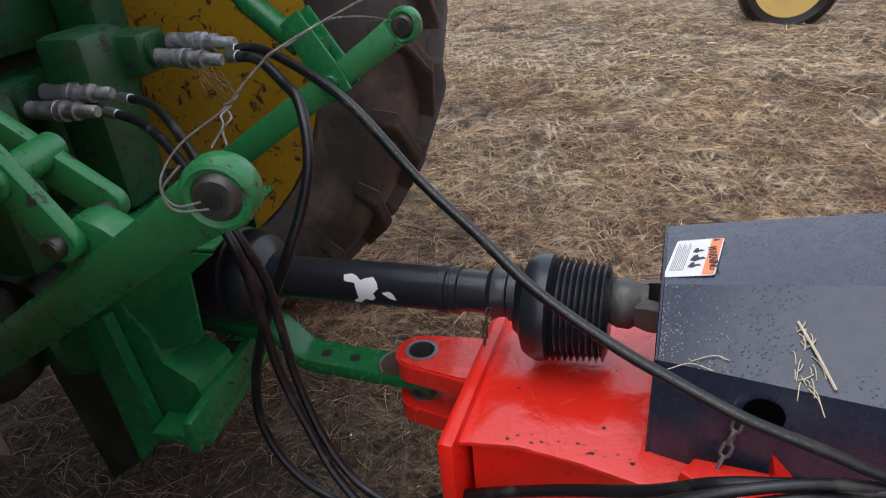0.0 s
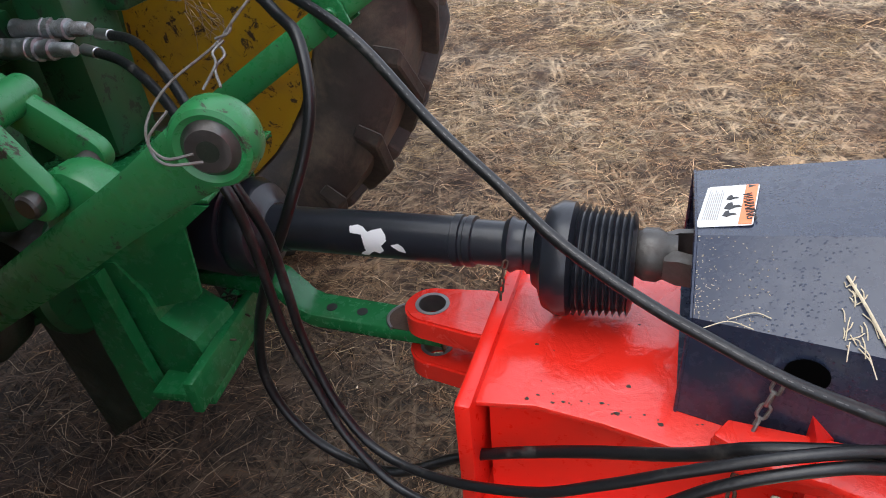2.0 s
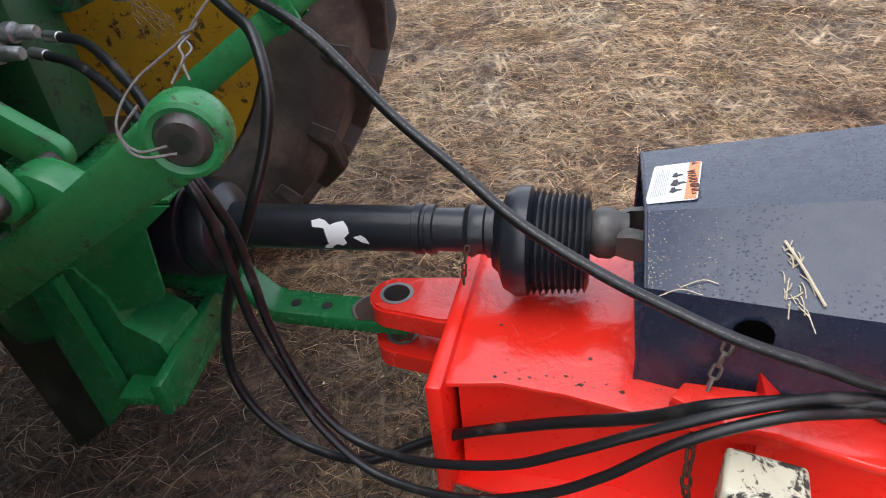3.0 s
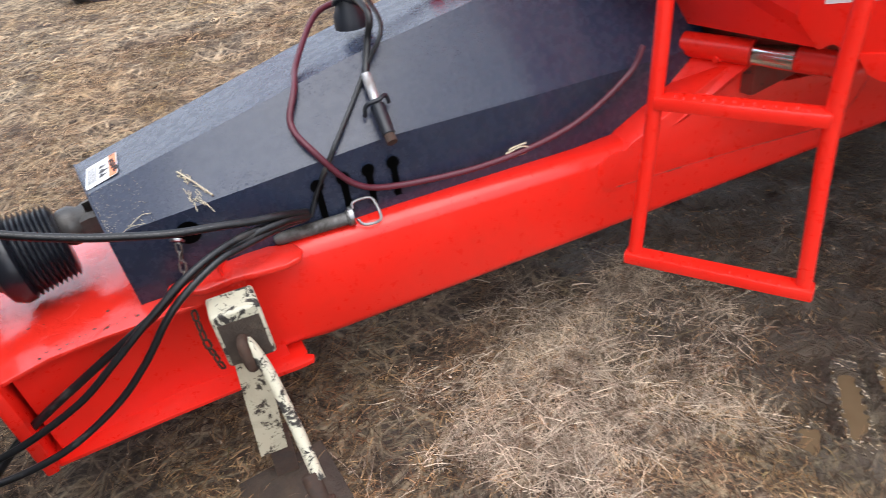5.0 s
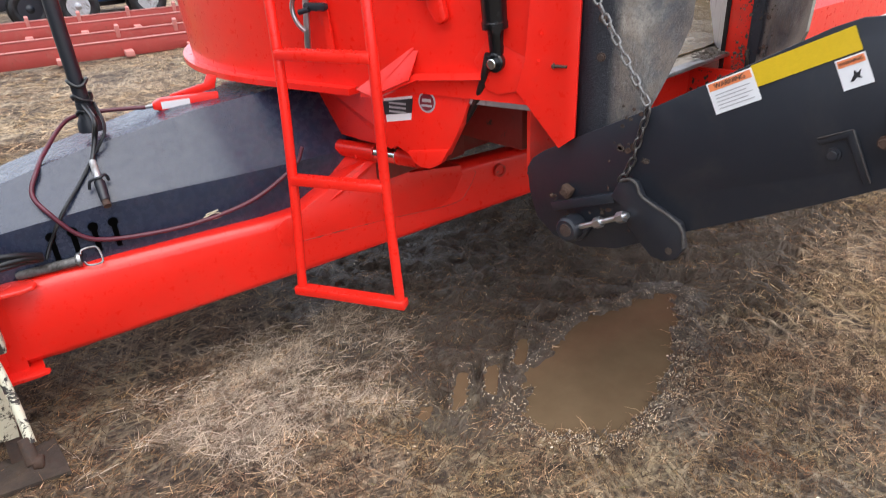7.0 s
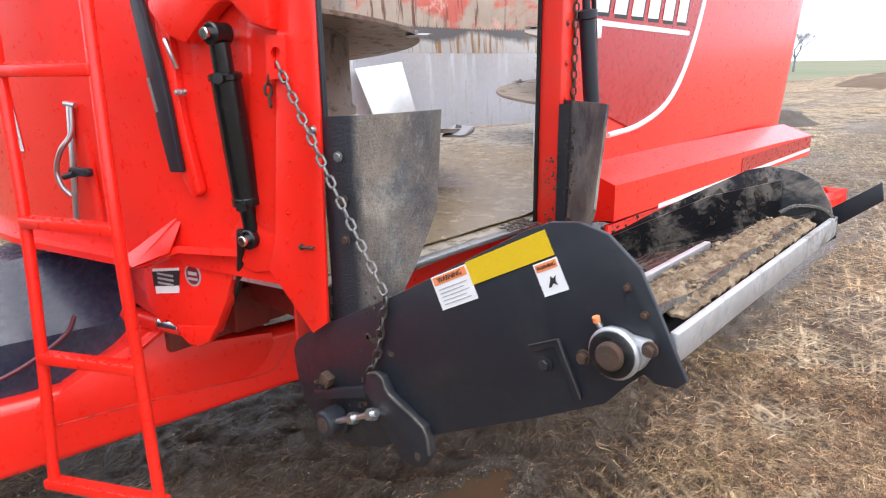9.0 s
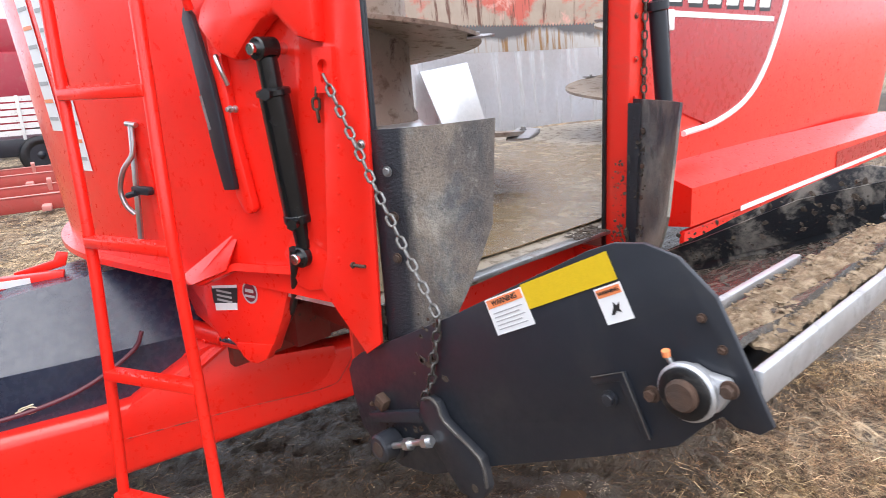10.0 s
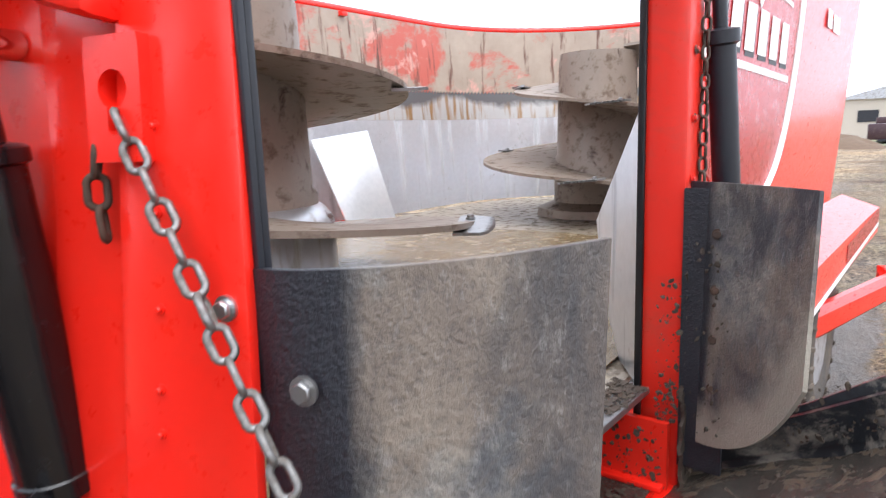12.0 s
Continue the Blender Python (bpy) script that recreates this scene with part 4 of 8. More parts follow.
part("hook_bracket", tube([cheek(0.425, 1.62, 0.03), cheek(0.43, 1.66, 0.045), cheek(0.445, 1.69, 0.045), cheek(0.452, 1.69, 0.035)], 0.006, 5, 8), ZINC, mixer, "bent zinc hook")
for u, z in ((0.425, 1.56), (0.405, 1.56), (0.535, 1.68)):
    part("prop_bolt", bolt(cheek(u, z, 0.028), CN, 0.007, 0.012), ZINC, mixer)

# zinc latch bar with a bowed handle
latch = part("latch_bar", cheek_plate([(0.872, 1.53), (0.893, 1.53), (0.925, 1.15), (0.90, 1.15)], 0.012, 0.008, 0.001), ZINC, mixer, "zinc-plated latch bar")
part("latch_bow", tube([cheek(0.883, 1.52, 0.025), cheek(0.887, 1.44, 0.03), cheek(0.915, 1.39, 0.05), cheek(0.945, 1.33, 0.05), cheek(0.935, 1.28, 0.045), cheek(0.918, 1.25, 0.03)], 0.008, 8, 10), ZINC, latch)
part("latch_clip", merge(cheek_plate(rounded(0.80, 1.315, 0.89, 1.34, 0.01), 0.02, 0.02, 0.003), cyl(cheek(0.88, 1.32, 0.04), cheek(0.92, 1.31, 0.045), 0.009)), BLACK, latch, "black over-centre clip")
part("latch_back", cheek_plate([(0.83, 1.16), (0.865, 1.56), (0.845, 1.56), (0.80, 1.16)], 0.0, 0.006), RED, latch)
part("latch_stud", cyl(cheek(0.91, 1.525, 0.025), cheek(0.86, 1.52, 0.025), 0.008, seg=8), ZINC, latch)

# white instruction labels on the curved front
def wall_label(a0, a1, z0, z1, mat, name, lift, parent=None, label=""):
    """A sticker bent round the front arc, by angles from the rear."""
    g = [[Vector((CX + (1.30 + 0.075 * (z - 1.1) + lift) * math.cos(radians(a)), (1.30 + 0.075 * (z - 1.1) + lift) * math.sin(radians(a)), z)) for a in np.linspace(a0, a1, 6)] for z in np.linspace(z0, z1, 4)]
    return part(name, sheet(g, 0.001), mat, parent or mixer, label)


for a0, a1, z0, z1 in ((189.5, 193.2, 1.37, 1.92), (183.5, 187.6, 1.50, 2.05)):
    lab = wall_label(a0, a1, z0, z1, WHITE, "instruction_label", 0.009, None, "white printed instruction label")
    for k in range(9):
        z = z0 + (z1 - z0) * (k + 0.6) / 9.5
        wall_label(a0 + 0.3, a1 - 0.4, z, z + 0.012, ORANGE if k % 4 == 1 else GREYINK, "print_bar", 0.0105, lab)
skirt = part("floor_skirt", cheek_plate([(0.68, 1.06), (0.674, 0.928), (0.62, 0.868), (0.595, 0.885), (0.545, 0.862), (0.40, 0.87), (0.341, 0.983), (0.292, 1.11)], -0.06, 0.04, 0.004), RED, mixer, "red skirt below the floor flange")
part("skirt_side", loft([[cheek(0.68, 1.07, -0.03), cheek(0.674, 0.928, -0.03), cheek(0.62, 0.870, -0.03), Vector((1.95, -0.215, 0.812)), Vector((1.93, -0.14, 1.07))], [cheek(0.68, 1.07, -0.05), cheek(0.674, 0.928, -0.05), cheek(0.62, 0.870, -0.05), Vector((1.97, -0.215, 0.812)), Vector((1.95, -0.14, 1.07))]]), RED, mixer, "red skirt below the floor flange")
part("gusset", sheet([[cheek(0.72, 1.075, 0.03), cheek(0.645, 1.065, 0.05), cheek(0.51, 1.12, 0.03)], [cheek(0.50, 1.225, -0.02), cheek(0.497, 1.226, -0.015), cheek(0.494, 1.225, -0.02)]], 0.006), RED, mixer, "triangular red gusset")
part("skirt_tongue", cheek_plate([(0.55, 0.875), (0.519, 0.835), (0.495, 0.825), (0.459, 0.825), (0.417, 0.848), (0.385, 0.90)], -0.045, 0.03, 0.004), RED, mixer)
part("flange_lip", sheet([[cheek(0.70, 1.055, 0.035), cheek(0.63, 1.06, 0.035), cheek(0.49, 1.118, 0.02), cheek(0.265, 1.135, 0.02)], [cheek(0.70, 1.075, 0.03), cheek(0.63, 1.08, 0.03), cheek(0.49, 1.138, 0.015), cheek(0.265, 1.154, 0.015)]], 0.02), RED, mixer)

# ladder
lad = part("ladder", tube([(1.53, -0.634, 0.39), (1.56, -0.641, 0.81), (1.585, -0.63, 1.21), (1.605, -0.59, 1.7), (1.63, -0.56, 2.3)], 0.017, 6, 14), RED, mixer, "tubular red access ladder")
part("ladder_rail", tube([(1.702, -0.978, 0.39), (1.711, -0.947, 0.82), (1.705, -0.955, 1.23), (1.735, -0.90, 1.75), (1.76, -0.86, 2.3)], 0.017, 6, 14), RED, lad)
for za, a, c in ((0.39, (1.53, -0.634), (1.702, -0.978)), (0.805, (1.561, -0.641), (1.711, -0.947)), (1.21, (1.585, -0.63), (1.705, -0.955)), (1.62, (1.602, -0.595), (1.727, -0.915))):
    a, c = Vector((*a, za)), Vector((*c, za))
    d = (c - a).normalized()
    e = 0.022 if za < 0.5 else 0.0
    bm = box((a + c) / 2, ((c - a).length + 2 * e, 0.045, 0.032), Matrix((d, Vector((0, 0, 1)).cross(d), Vector((0, 0, 1)))).transposed().to_4x4(), 0.006)
    rung = part("rung", bm, RED, lad)
    for k in range(14):
        p = a + (c - a) * (0.1 + 0.8 * (k + 0.5) / 14) + Vector((0, 0, 0.017)) + d.cross(Vector((0, 0, 1))) * 0.02 * (1 if k % 2 else 0.6)
        part("grip_tooth", cyl(p, p + Vector((0, 0, 0.006)), 0.005, 0.003, seg=6), RED, rung)

# tongue frame
def beam(side):
    y = lambda x, o: side * (-0.11 - 0.242 * x + o)
    bm = loft([[Vector((x, y(x, 0.0), z0)), Vector((x, y(x, 0.0), z1)), Vector((x, y(x, 0.105), z1)), Vector((x, y(x, 0.105), z0))] for x, z0, z1 in ((0.62, 0.315, 0.615), (0.8, 0.325, 0.615), (1.54, 0.36, 0.611), (2.2, 0.395, 0.648), (2.5, 0.41, 0.648), (3.4, 0.46, 0.65), (6.6, 0.50, 0.66))])
    return bevel(bm, 0.034, 4)


part("tongue_beam", beam(1), RED, mixer, "red box beam of the drawbar frame")
part("tongue_beam", beam(-1), RED, mixer, "red box beam of the drawbar frame")
box_top = [(0.155, -0.25), (0.155, 0.25), (0.95, 0.37), (0.95, -0.16), (0.80, -0.20), (0.70, -0.255), (0.55, -0.285), (0.35, -0.245), (0.25, -0.235)]
part("tongue_top_plate", prism(box_top, (0, 0, 0.567), (1, 0, 0), (0, 1, 0), 0.010, 0.002), RED_WET, mixer, "wet red top plate of the tongue")
part("tongue_bottom_plate", prism([(0.155, -0.25), (0.155, 0.25), (0.8, 0.34), (0.74, -0.3), (0.7, -0.325), (0.4, -0.28)], (0, 0, 0.31), (1, 0, 0), (0, 1, 0), 0.010, 0.002), RED, mixer)
for s in (-1, 1):
    part("tongue_side_plate", sheet([[Vector((0.17, s * 0.215, z)), Vector((0.45, s * 0.215, z)), Vector((0.70, s * 0.28, z))] for z in (0.32, 0.567)], 0.01), RED, mixer)
part("hitch_plate", box((0.145, 0, 0.46), (0.028, 0.56, 0.27), w=0.006), RED, mixer, "red hitch face plate")
part("reinforcing_pad", prism([(0.50, -0.268), (0.576, -0.310), (0.635, -0.315), (0.695, -0.336), (0.747, -0.352), (0.783, -0.347), (0.799, -0.324), (0.792, -0.285), (0.742, -0.254), (0.688, -0.243), (0.52, -0.235)], (0, 0, 0.606), (1, 0, 0), (0, 1, 0), 0.016, 0.004), RED_WET, mixer, "rounded red reinforcing plate welded on the beam")
part("pad_packer", prism([(0.50, -0.262), (0.576, -0.300), (0.66, -0.300), (0.66, -0.25), (0.52, -0.238)], (0, 0, 0.576), (1, 0, 0), (0, 1, 0), 0.031), RED_WET, mixer)
part("lower_pad", prism([(0.6, -0.31), (0.70, -0.332), (0.74, -0.335), (0.75, -0.32), (0.7, -0.27), (0.55, -0.25)], (0, 0, 0.305), (1, 0, 0), (0, 1, 0), 0.014, 0.003), RED, mixer)
for z, dz in ((0.548, 0.045), (0.44, 0.045)):
    outer, hole = [], []
    for k in range(40):
        a = 2 * math.pi * k / 40
        c, s = math.cos(a), math.sin(a)
        r = 0.055 if c <= 0 else min(0.138 / c, 0.055 / max(1e-6, abs(s) - 0.145 * c))
        outer.append((r * c, r * s))
        hole.append((0.027 * c, 0.027 * s))
    clevis = part("hitch_clevis", bored(outer, hole, z, dz), RED_WET, mixer, "rounded red clevis plate")
    part("pin_bush", turned([(-0.04, 0.0268), (0.0015, 0.0268), (0.0015, 0.034), (0.0005, 0.034)], (0, 0, z), (0, 0, z + 1), 32, caps=False), STEEL, clevis, "bare worn rim of the pin hole")

# chipped and soiled spots on the tongue
rng = random.Random(31)
for k in range(44):
    x, r = 0.19 + 0.5 * rng.random(), 0.0010 + 0.003 * rng.random() ** 3
    y = (-0.225 if k % 3 else -0.24 + 0.4 * rng.random()) - 0.06 * max(0.0, x - 0.35) + 0.02 * rng.random()
    pts = [(x + 1.5 * r * (0.5 + 0.7 * rng.random()) * math.cos(a), y + r * (0.5 + 0.7 * rng.random()) * math.sin(a)) for a in (2 * math.pi * i / 9 for i in range(9))]
    part("paint_chip", prism(pts, (0, 0, 0.5772), (1, 0, 0), (0, 1, 0), 0.0007), MUD if k % 2 else RUST, mixer, smooth=False)

# keeper plate and mud guard ring on the side
part("beam_end_cap", prism(ngon(0, 0, 0.055, 0.06, 24), (1.60, -0.499, 0.55), (1, -0.242, 0), (0, 0, 1), -0.004, 0.001), RED, mixer)
part("cross_hole", merge(turned([(0, 0.028), (0.02, 0.028), (0.02, 0.02), (0, 0.02)], (2.50, -0.712, 0.582), (2.50 - 0.242, -1.712, 0.582), 20), cyl((2.50, -0.716, 0.582), (2.498, -0.723, 0.582), 0.02, seg=20)), RED_DIRTY, mixer)
# scale mount
part("beam_saddle", prism([(1.60, 0.506), (1.655, 0.595), (1.69, 0.622), (1.955, 0.752), (2.06, 0.755), (2.15, 0.668), (2.385, 0.646), (2.388, 0.60), (2.345, 0.53), (2.27, 0.488)], (0, -0.112, 0), (1, -0.242, 0), (0, 0, 1), -0.11, 0.003), RED, mixer, "red saddle plate welded over the beam")
part("scale_mount", sheet([[(1.69, -0.37, 0.611), (1.70, -0.45, 0.612), (1.725, -0.525, 0.612)], [(1.80, -0.41, 0.69), (1.82, -0.49, 0.69), (1.84, -0.57, 0.69)], [(1.90, -0.45, 0.768), (1.92, -0.53, 0.768), (1.94, -0.615, 0.768)]], 0.012), RED, mixer, "sloping red weigh-bar mount")
part("weigh_bar", cyl((1.893, -0.44, 0.79), (1.937, -0.615, 0.79), 0.032, w=0.003), RED, mixer, "red weigh-bar housing")
part("weigh_bar_bolt", bolt((1.895, -0.545, 0.772), (-0.9, -0.2, 0.1), 0.008, 0.01), RED, mixer)
part("weigh_bar_end", cyl((1.938, -0.617, 0.79), (1.962, -0.715, 0.79), 0.030, w=0.003), CHROME, mixer, "bright machined weigh bar")
part("weigh_bar_collar", cyl((1.962, -0.715, 0.79), (1.985, -0.80, 0.79), 0.031), RED, mixer)
CHASSIS = paint("dark_chassis_paint", (0.20, 0.018, 0.012), 0.6, wear=0.6, wear_col=(0.045, 0.032, 0.025), dust=(0.10, 0.075, 0.055), dust_amt=0.8)
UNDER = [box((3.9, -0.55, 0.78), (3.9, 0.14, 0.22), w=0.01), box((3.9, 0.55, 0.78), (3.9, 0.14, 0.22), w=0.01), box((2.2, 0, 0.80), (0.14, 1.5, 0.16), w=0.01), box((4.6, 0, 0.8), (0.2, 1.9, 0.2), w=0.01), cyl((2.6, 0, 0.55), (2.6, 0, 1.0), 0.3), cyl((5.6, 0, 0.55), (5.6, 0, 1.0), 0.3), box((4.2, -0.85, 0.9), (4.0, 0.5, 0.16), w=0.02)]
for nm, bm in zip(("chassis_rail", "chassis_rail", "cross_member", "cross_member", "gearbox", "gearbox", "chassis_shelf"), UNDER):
    part(nm, bm, CHASSIS, mixer, "dark red chassis under the tub with mud blotches")

WELD = [(1.60, 0.506), (1.94, 0.501), (2.27, 0.487), (2.345, 0.53), (2.385, 0.595), (2.38, 0.606)]
part("weld_seam", tube([(x, -0.11 - 0.242 * x - 0.0008, z - 0.002) for x, z in WELD], 0.0020, 8, 6), RED_DIRTY, mixer, "thin weld seam")
# driveline cover
def cov_ring(x, near_mid, near_top, far_top):
    y, z = near_mid
    return [Vector((x, a, c)) for a, c in ((y - 0.004, 0.578), near_mid, near_top, far_top, (-y + 0.02, z - 0.01), (-y + 0.024, 0.578))]


SECTIONS = [(0.455, (-0.192, 0.757), (-0.053, 0.80), (0.205, 0.772)), (0.70, (-0.243, 0.772), (-0.10, 0.858), (0.175, 0.828)), (1.07, (-0.305, 0.79), (-0.175, 0.945), (0.121, 0.916)), (1.45, (-0.385, 0.785), (-0.225, 1.0), (0.1, 0.985)), (1.95, (-0.48, 0.78), (-0.27, 1.03), (0.1, 1.0))]
rings = []
for p, q in zip(SECTIONS, SECTIONS[1:]):
    for k in range(10):
        t = k / 10
        rings.append([a.lerp(b, t) for a, b in zip(cov_ring(*p), cov_ring(*q))])
cover = part("driveline_cover", loft(rings + [cov_ring(*SECTIONS[-1])], cap=False), COVER, mixer, "slate grey sheet-metal driveline cover wet with rain")
cover.data.set_sharp_from_angle(angle=radians(11))
part("cover_front_edge", tube([v + Vector((-0.001, 0, 0)) for v in cov_ring(0.455, (-0.192, 0.757), (-0.053, 0.80), (0.205, 0.772))], 0.003, 1, 6, curve=False), COVER, cover)


def side(x, z, out=0.0015):
    return Vector((x, -0.1115 - 0.1837 * x - 0.019 * (0.78 - z) - out, z))


SU = Vector((1, -0.1837, 0)).normalized()
# holes are black patches on the sheet, their inner shade painted
for x in (0.885, 0.945, 1.005, 1.065):
    stuck(ngon(0, 0.028, 0.016, 0.016, 12) , side(x, 0.70), SU, (0, 0, 1), HOLE, cover, "slot_hole")
    stuck(rect(-0.008, -0.055, 0.008, 0.03), side(x, 0.695), SU, (0, 0, 1), HOLE, cover, "slot_hole", lift=0.0022)
stuck(ngon(0, 0, 0.027, 0.027, 20), side(0.60, 0.715), SU, (0, 0, 1), HOLE, cover, "round_hole")
part("cover_eye", tube([side(0.56, 0.71, 0.0), side(0.565, 0.717, 0.016), side(0.578, 0.714, 0.02), side(0.583, 0.703, 0.008)], 0.0035, 6, 8), ZINC, cover)
# warning sticker on the top face
tn = Vector((0.245, -0.03, 0.062)).normalized()
sv = Vector((0.0, 0.258, -0.028)).normalized()
so = Vector((0.4635, 0.042, 0.7913))
stk = stuck(rounded(0, -0.072, 0.079, 0.078, 0.006), so, tn, sv, WHITE, cover, "warning_sticker", lift=0.001, label="white and orange warning sticker")
stuck(rect(0.059, -0.069, 0.077, 0.075), so, tn, sv, ORANGE, stk, "sticker_band", lift=0.0022)
letters("WARNING", 0.020, so + tn * 0.068 - sv * 0.008 + tn.cross(sv) * 0.0034, -sv, tn, INK, stk)
stuck([(0.063, 0.062), (0.073, 0.068), (0.063, 0.074)], so, tn, sv, INK, stk, "alert_triangle", lift=0.0026)
for k in range(8):
    stuck(rect(0.006 + 0.0030 * k, -0.050, 0.0071 + 0.0030 * k, 0.062 - 0.009 * (k % 3)), so, tn, sv, GREYINK, stk, "print_bar", lift=0.0022)
for o, q in ((-0.038, 1.0), (-0.012, 1.25), (0.022, 0.9)):
    stuck([(0.034 + a * q, o + c * q) for a, c in ((0.0, 0.0), (0.007, -0.004), (0.013, 0.002), (0.020, 0.003), (0.016, 0.008), (0.010, 0.007), (0.008, 0.017), (0.003, 0.014))], so, tn, sv, INK, stk, "pictogram", lift=0.0024)

# cover safety chain
cch = root("safety_chain", "", "")
cch.parent = mixer
chain(cch, [side(0.57, 0.708, 0.018), side(0.56, 0.65, 0.02), (0.545, -0.25, 0.60)], 0.024, 0.018, 0.0028, CHAINM)
chain(cch, [(0.545, -0.25, 0.60), (0.535, -0.30, 0.50), (0.545, -0.305, 0.40)], 0.024, 0.018, 0.0028, RUST)

def slope(x, v, out=0.0, a=1):
    """A point on the cover: v runs from the lower crease (0) to the upper one (1)."""
    for p, q in zip(SECTIONS, SECTIONS[1:]):
        if x <= q[0]:
            break
    t = (x - p[0]) / (q[0] - p[0])
    lo, hi = ((Vector(p[k]).lerp(Vector(q[k]), t)) for k in (a, a + 1))
    m, d = lo.lerp(hi, v), (hi - lo).normalized()
    return Vector((x, m.x - d.y * out, m.y + d.x * out))


part("stuck_stalk", tube([slope(0.634, 0.62, 0.004), slope(0.652, 0.35, 0.009), slope(0.674, 0.06, 0.004)], 0.0021, 4, 6), STRAWM, cover, "straw stuck to the wet paint")
rng = random.Random(5)
for k in range(26):
    x, v = 0.628 + 0.022 * rng.random(), 0.02 + 0.55 * rng.random() ** 1.4
    dx, dv = rng.uniform(-0.006, 0.018), rng.uniform(-0.22, 0.12)
    part("stuck_straw", tube([slope(x, v, 0.002), slope(x + dx * 0.6, v + dv * 0.4, 0.005), slope(x + dx, v + dv, 0.002)], 0.0008, 3, 5), STRAWM, cover)
for pts in ([(0.50, 0.05, 0.003), (0.53, 0.16, 0.004), (0.55, 0.14, 0.003)], [(0.47, -0.1, 0.004), (0.50, 0.02, 0.005), (0.53, 0.0, 0.003)]):
    part("stuck_straw", tube([slope(*p) for p in pts], 0.0008, 4, 5), STRAWM, cover)
rng = random.Random(7)
for k in range(150):
    t, s = rng.random(), rng.random() ** 2.2
    p = slope(0.458 + 0.10 * s, t * 1.0, 0.0008)
    part("straw_fleck", box(p, (0.001 + 0.0014 * rng.random(), 0.0009, 0.0008), Matrix.Rotation(rng.random() * 3, 4, "Z")), STRAWM, cover)


# parking jack
jack = part("parking_jack", loft([[Vector((x, y, z)) for x, y in ((0.565, -0.345), (0.662, -0.365), (0.652, -0.44), (0.552, -0.418))] for z in (0.485, 0.625)]), CREAM, mixer, "chipped cream parking jack")
bevel_me = bmesh.new()
bevel_me.from_mesh(jack.data)
bevel(bevel_me, 0.007)
bevel_me.to_mesh(jack.data)
bevel_me.free()
part("greasy_face", loft([[Vector((x, y, z)) for x, y in ((0.56, -0.4185), (0.644, -0.4365), (0.6435, -0.4395), (0.5595, -0.4215))] for z in (0.49, 0.60)]), MUD, jack, "oily dirt on the gear face")
part("jack_leg", loft([[Vector((cx + dx, cy + dy, z)) for dx, dy in ((-0.026, 0.02), (0.036, 0.006), (0.028, -0.03), (-0.034, -0.016))] for cx, cy, z in ((0.598, -0.395, 0.5), (0.566, -0.405, 0.20))]), CREAM_LEG, jack, "dirty cream square jack leg")
part("leg_tip", loft([[Vector((cx + dx, cy + dy, z)) for dx, dy in ((-0.022, 0.016), (0.03, 0.004), (0.022, -0.026), (-0.03, -0.012))] for cx, cy, z in ((0.587, -0.404, 0.24), (0.577, -0.41, 0.11))]), RUST, jack)
part("jack_lever", tube([(0.60, -0.435, 0.545), (0.605, -0.458, 0.535), (0.612, -0.49, 0.49), (0.612, -0.56, 0.40), (0.606, -0.645, 0.30)], 0.0135, 6, 10), CREAM, jack, "cream crank lever")
part("lever_end", merge(cyl((0.594, -0.63, 0.315), (0.590, -0.68, 0.255), 0.019, w=0.003), cyl((0.59, -0.675, 0.26), (0.615, -0.685, 0.255), 0.02, w=0.004)), RUST, jack)
part("lever_shackle", tube([(0.595, -0.432, 0.555), (0.588, -0.458, 0.555), (0.588, -0.47, 0.51), (0.598, -0.45, 0.49)], 0.012, 6, 10), RUST, jack)
part("foot_plate", prism([(0.444, -0.525), (0.672, -0.59), (0.68, -0.39), (0.46, -0.38)], (0, 0, 0.088), (1, 0, 0), (0, 1, 0), 0.022, 0.002), MUD, jack, "muddy steel foot plate")

# spare hitch pin lying on the beam
pin = root("hitch_pin", "worn steel hitch pin with wire loop on the tongue", "hitch pin")
PINSTEEL = plain("worn_greasy_pin", (0.20, 0.195, 0.19), 0.3, 0.85, 0.4, 30, 0.15, (0.03, 0.025, 0.02), 0.52)
part("shank", turned([(0, 0.009), (0.012, 0.0145), (0.17, 0.0155), (0.172, 0.019), (0.18, 0.019)], (0.76, -0.262, 0.632), (0.95, -0.315, 0.637), 20), PINSTEEL, pin)
part("collar", turned([(0, 0.023), (0.010, 0.023)], (0.93, -0.3095, 0.64), (0.95, -0.315, 0.64), 20), STEEL, pin)
part("loop", tube([(0.944, -0.305, 0.652), (0.952, -0.296, 0.662), (0.985, -0.303, 0.664), (0.996, -0.316, 0.658), (0.994, -0.345, 0.630), (0.982, -0.352, 0.622), (0.950, -0.343, 0.624), (0.944, -0.325, 0.632)], 0.0036, 3, 8), STEEL, pin, "bent wire loop")

# mast, lead and plug on the cover
mast = part("lamp_mast", tube([(1.156, -0.036, 0.965), (1.15, -0.03, 1.3), (1.145, -0.02, 2.0)], 0.024, 4, 16), BLACK, mixer, "black upright mast on the cover")
part("mast_base", turned([(0, 0.042), (0.03, 0.04), (0.05, 0.03), (0.1, 0.028)], (1.156, -0.036, 0.965), (1.155, -0.036, 1.9), 20), BLACK, mast)
part("cable_turns", merge(*[tube([Vector((1.155 + 0.03 * math.cos(t), -0.036 + 0.03 * math.sin(t), 1.03 + 0.05 * j + 0.01 * math.sin(t * 2 + j))) for t in (k * 0.7 for k in range(10))], 0.006, 4, 8) for j in (0, 1, 2)]), RUBBER, mast)
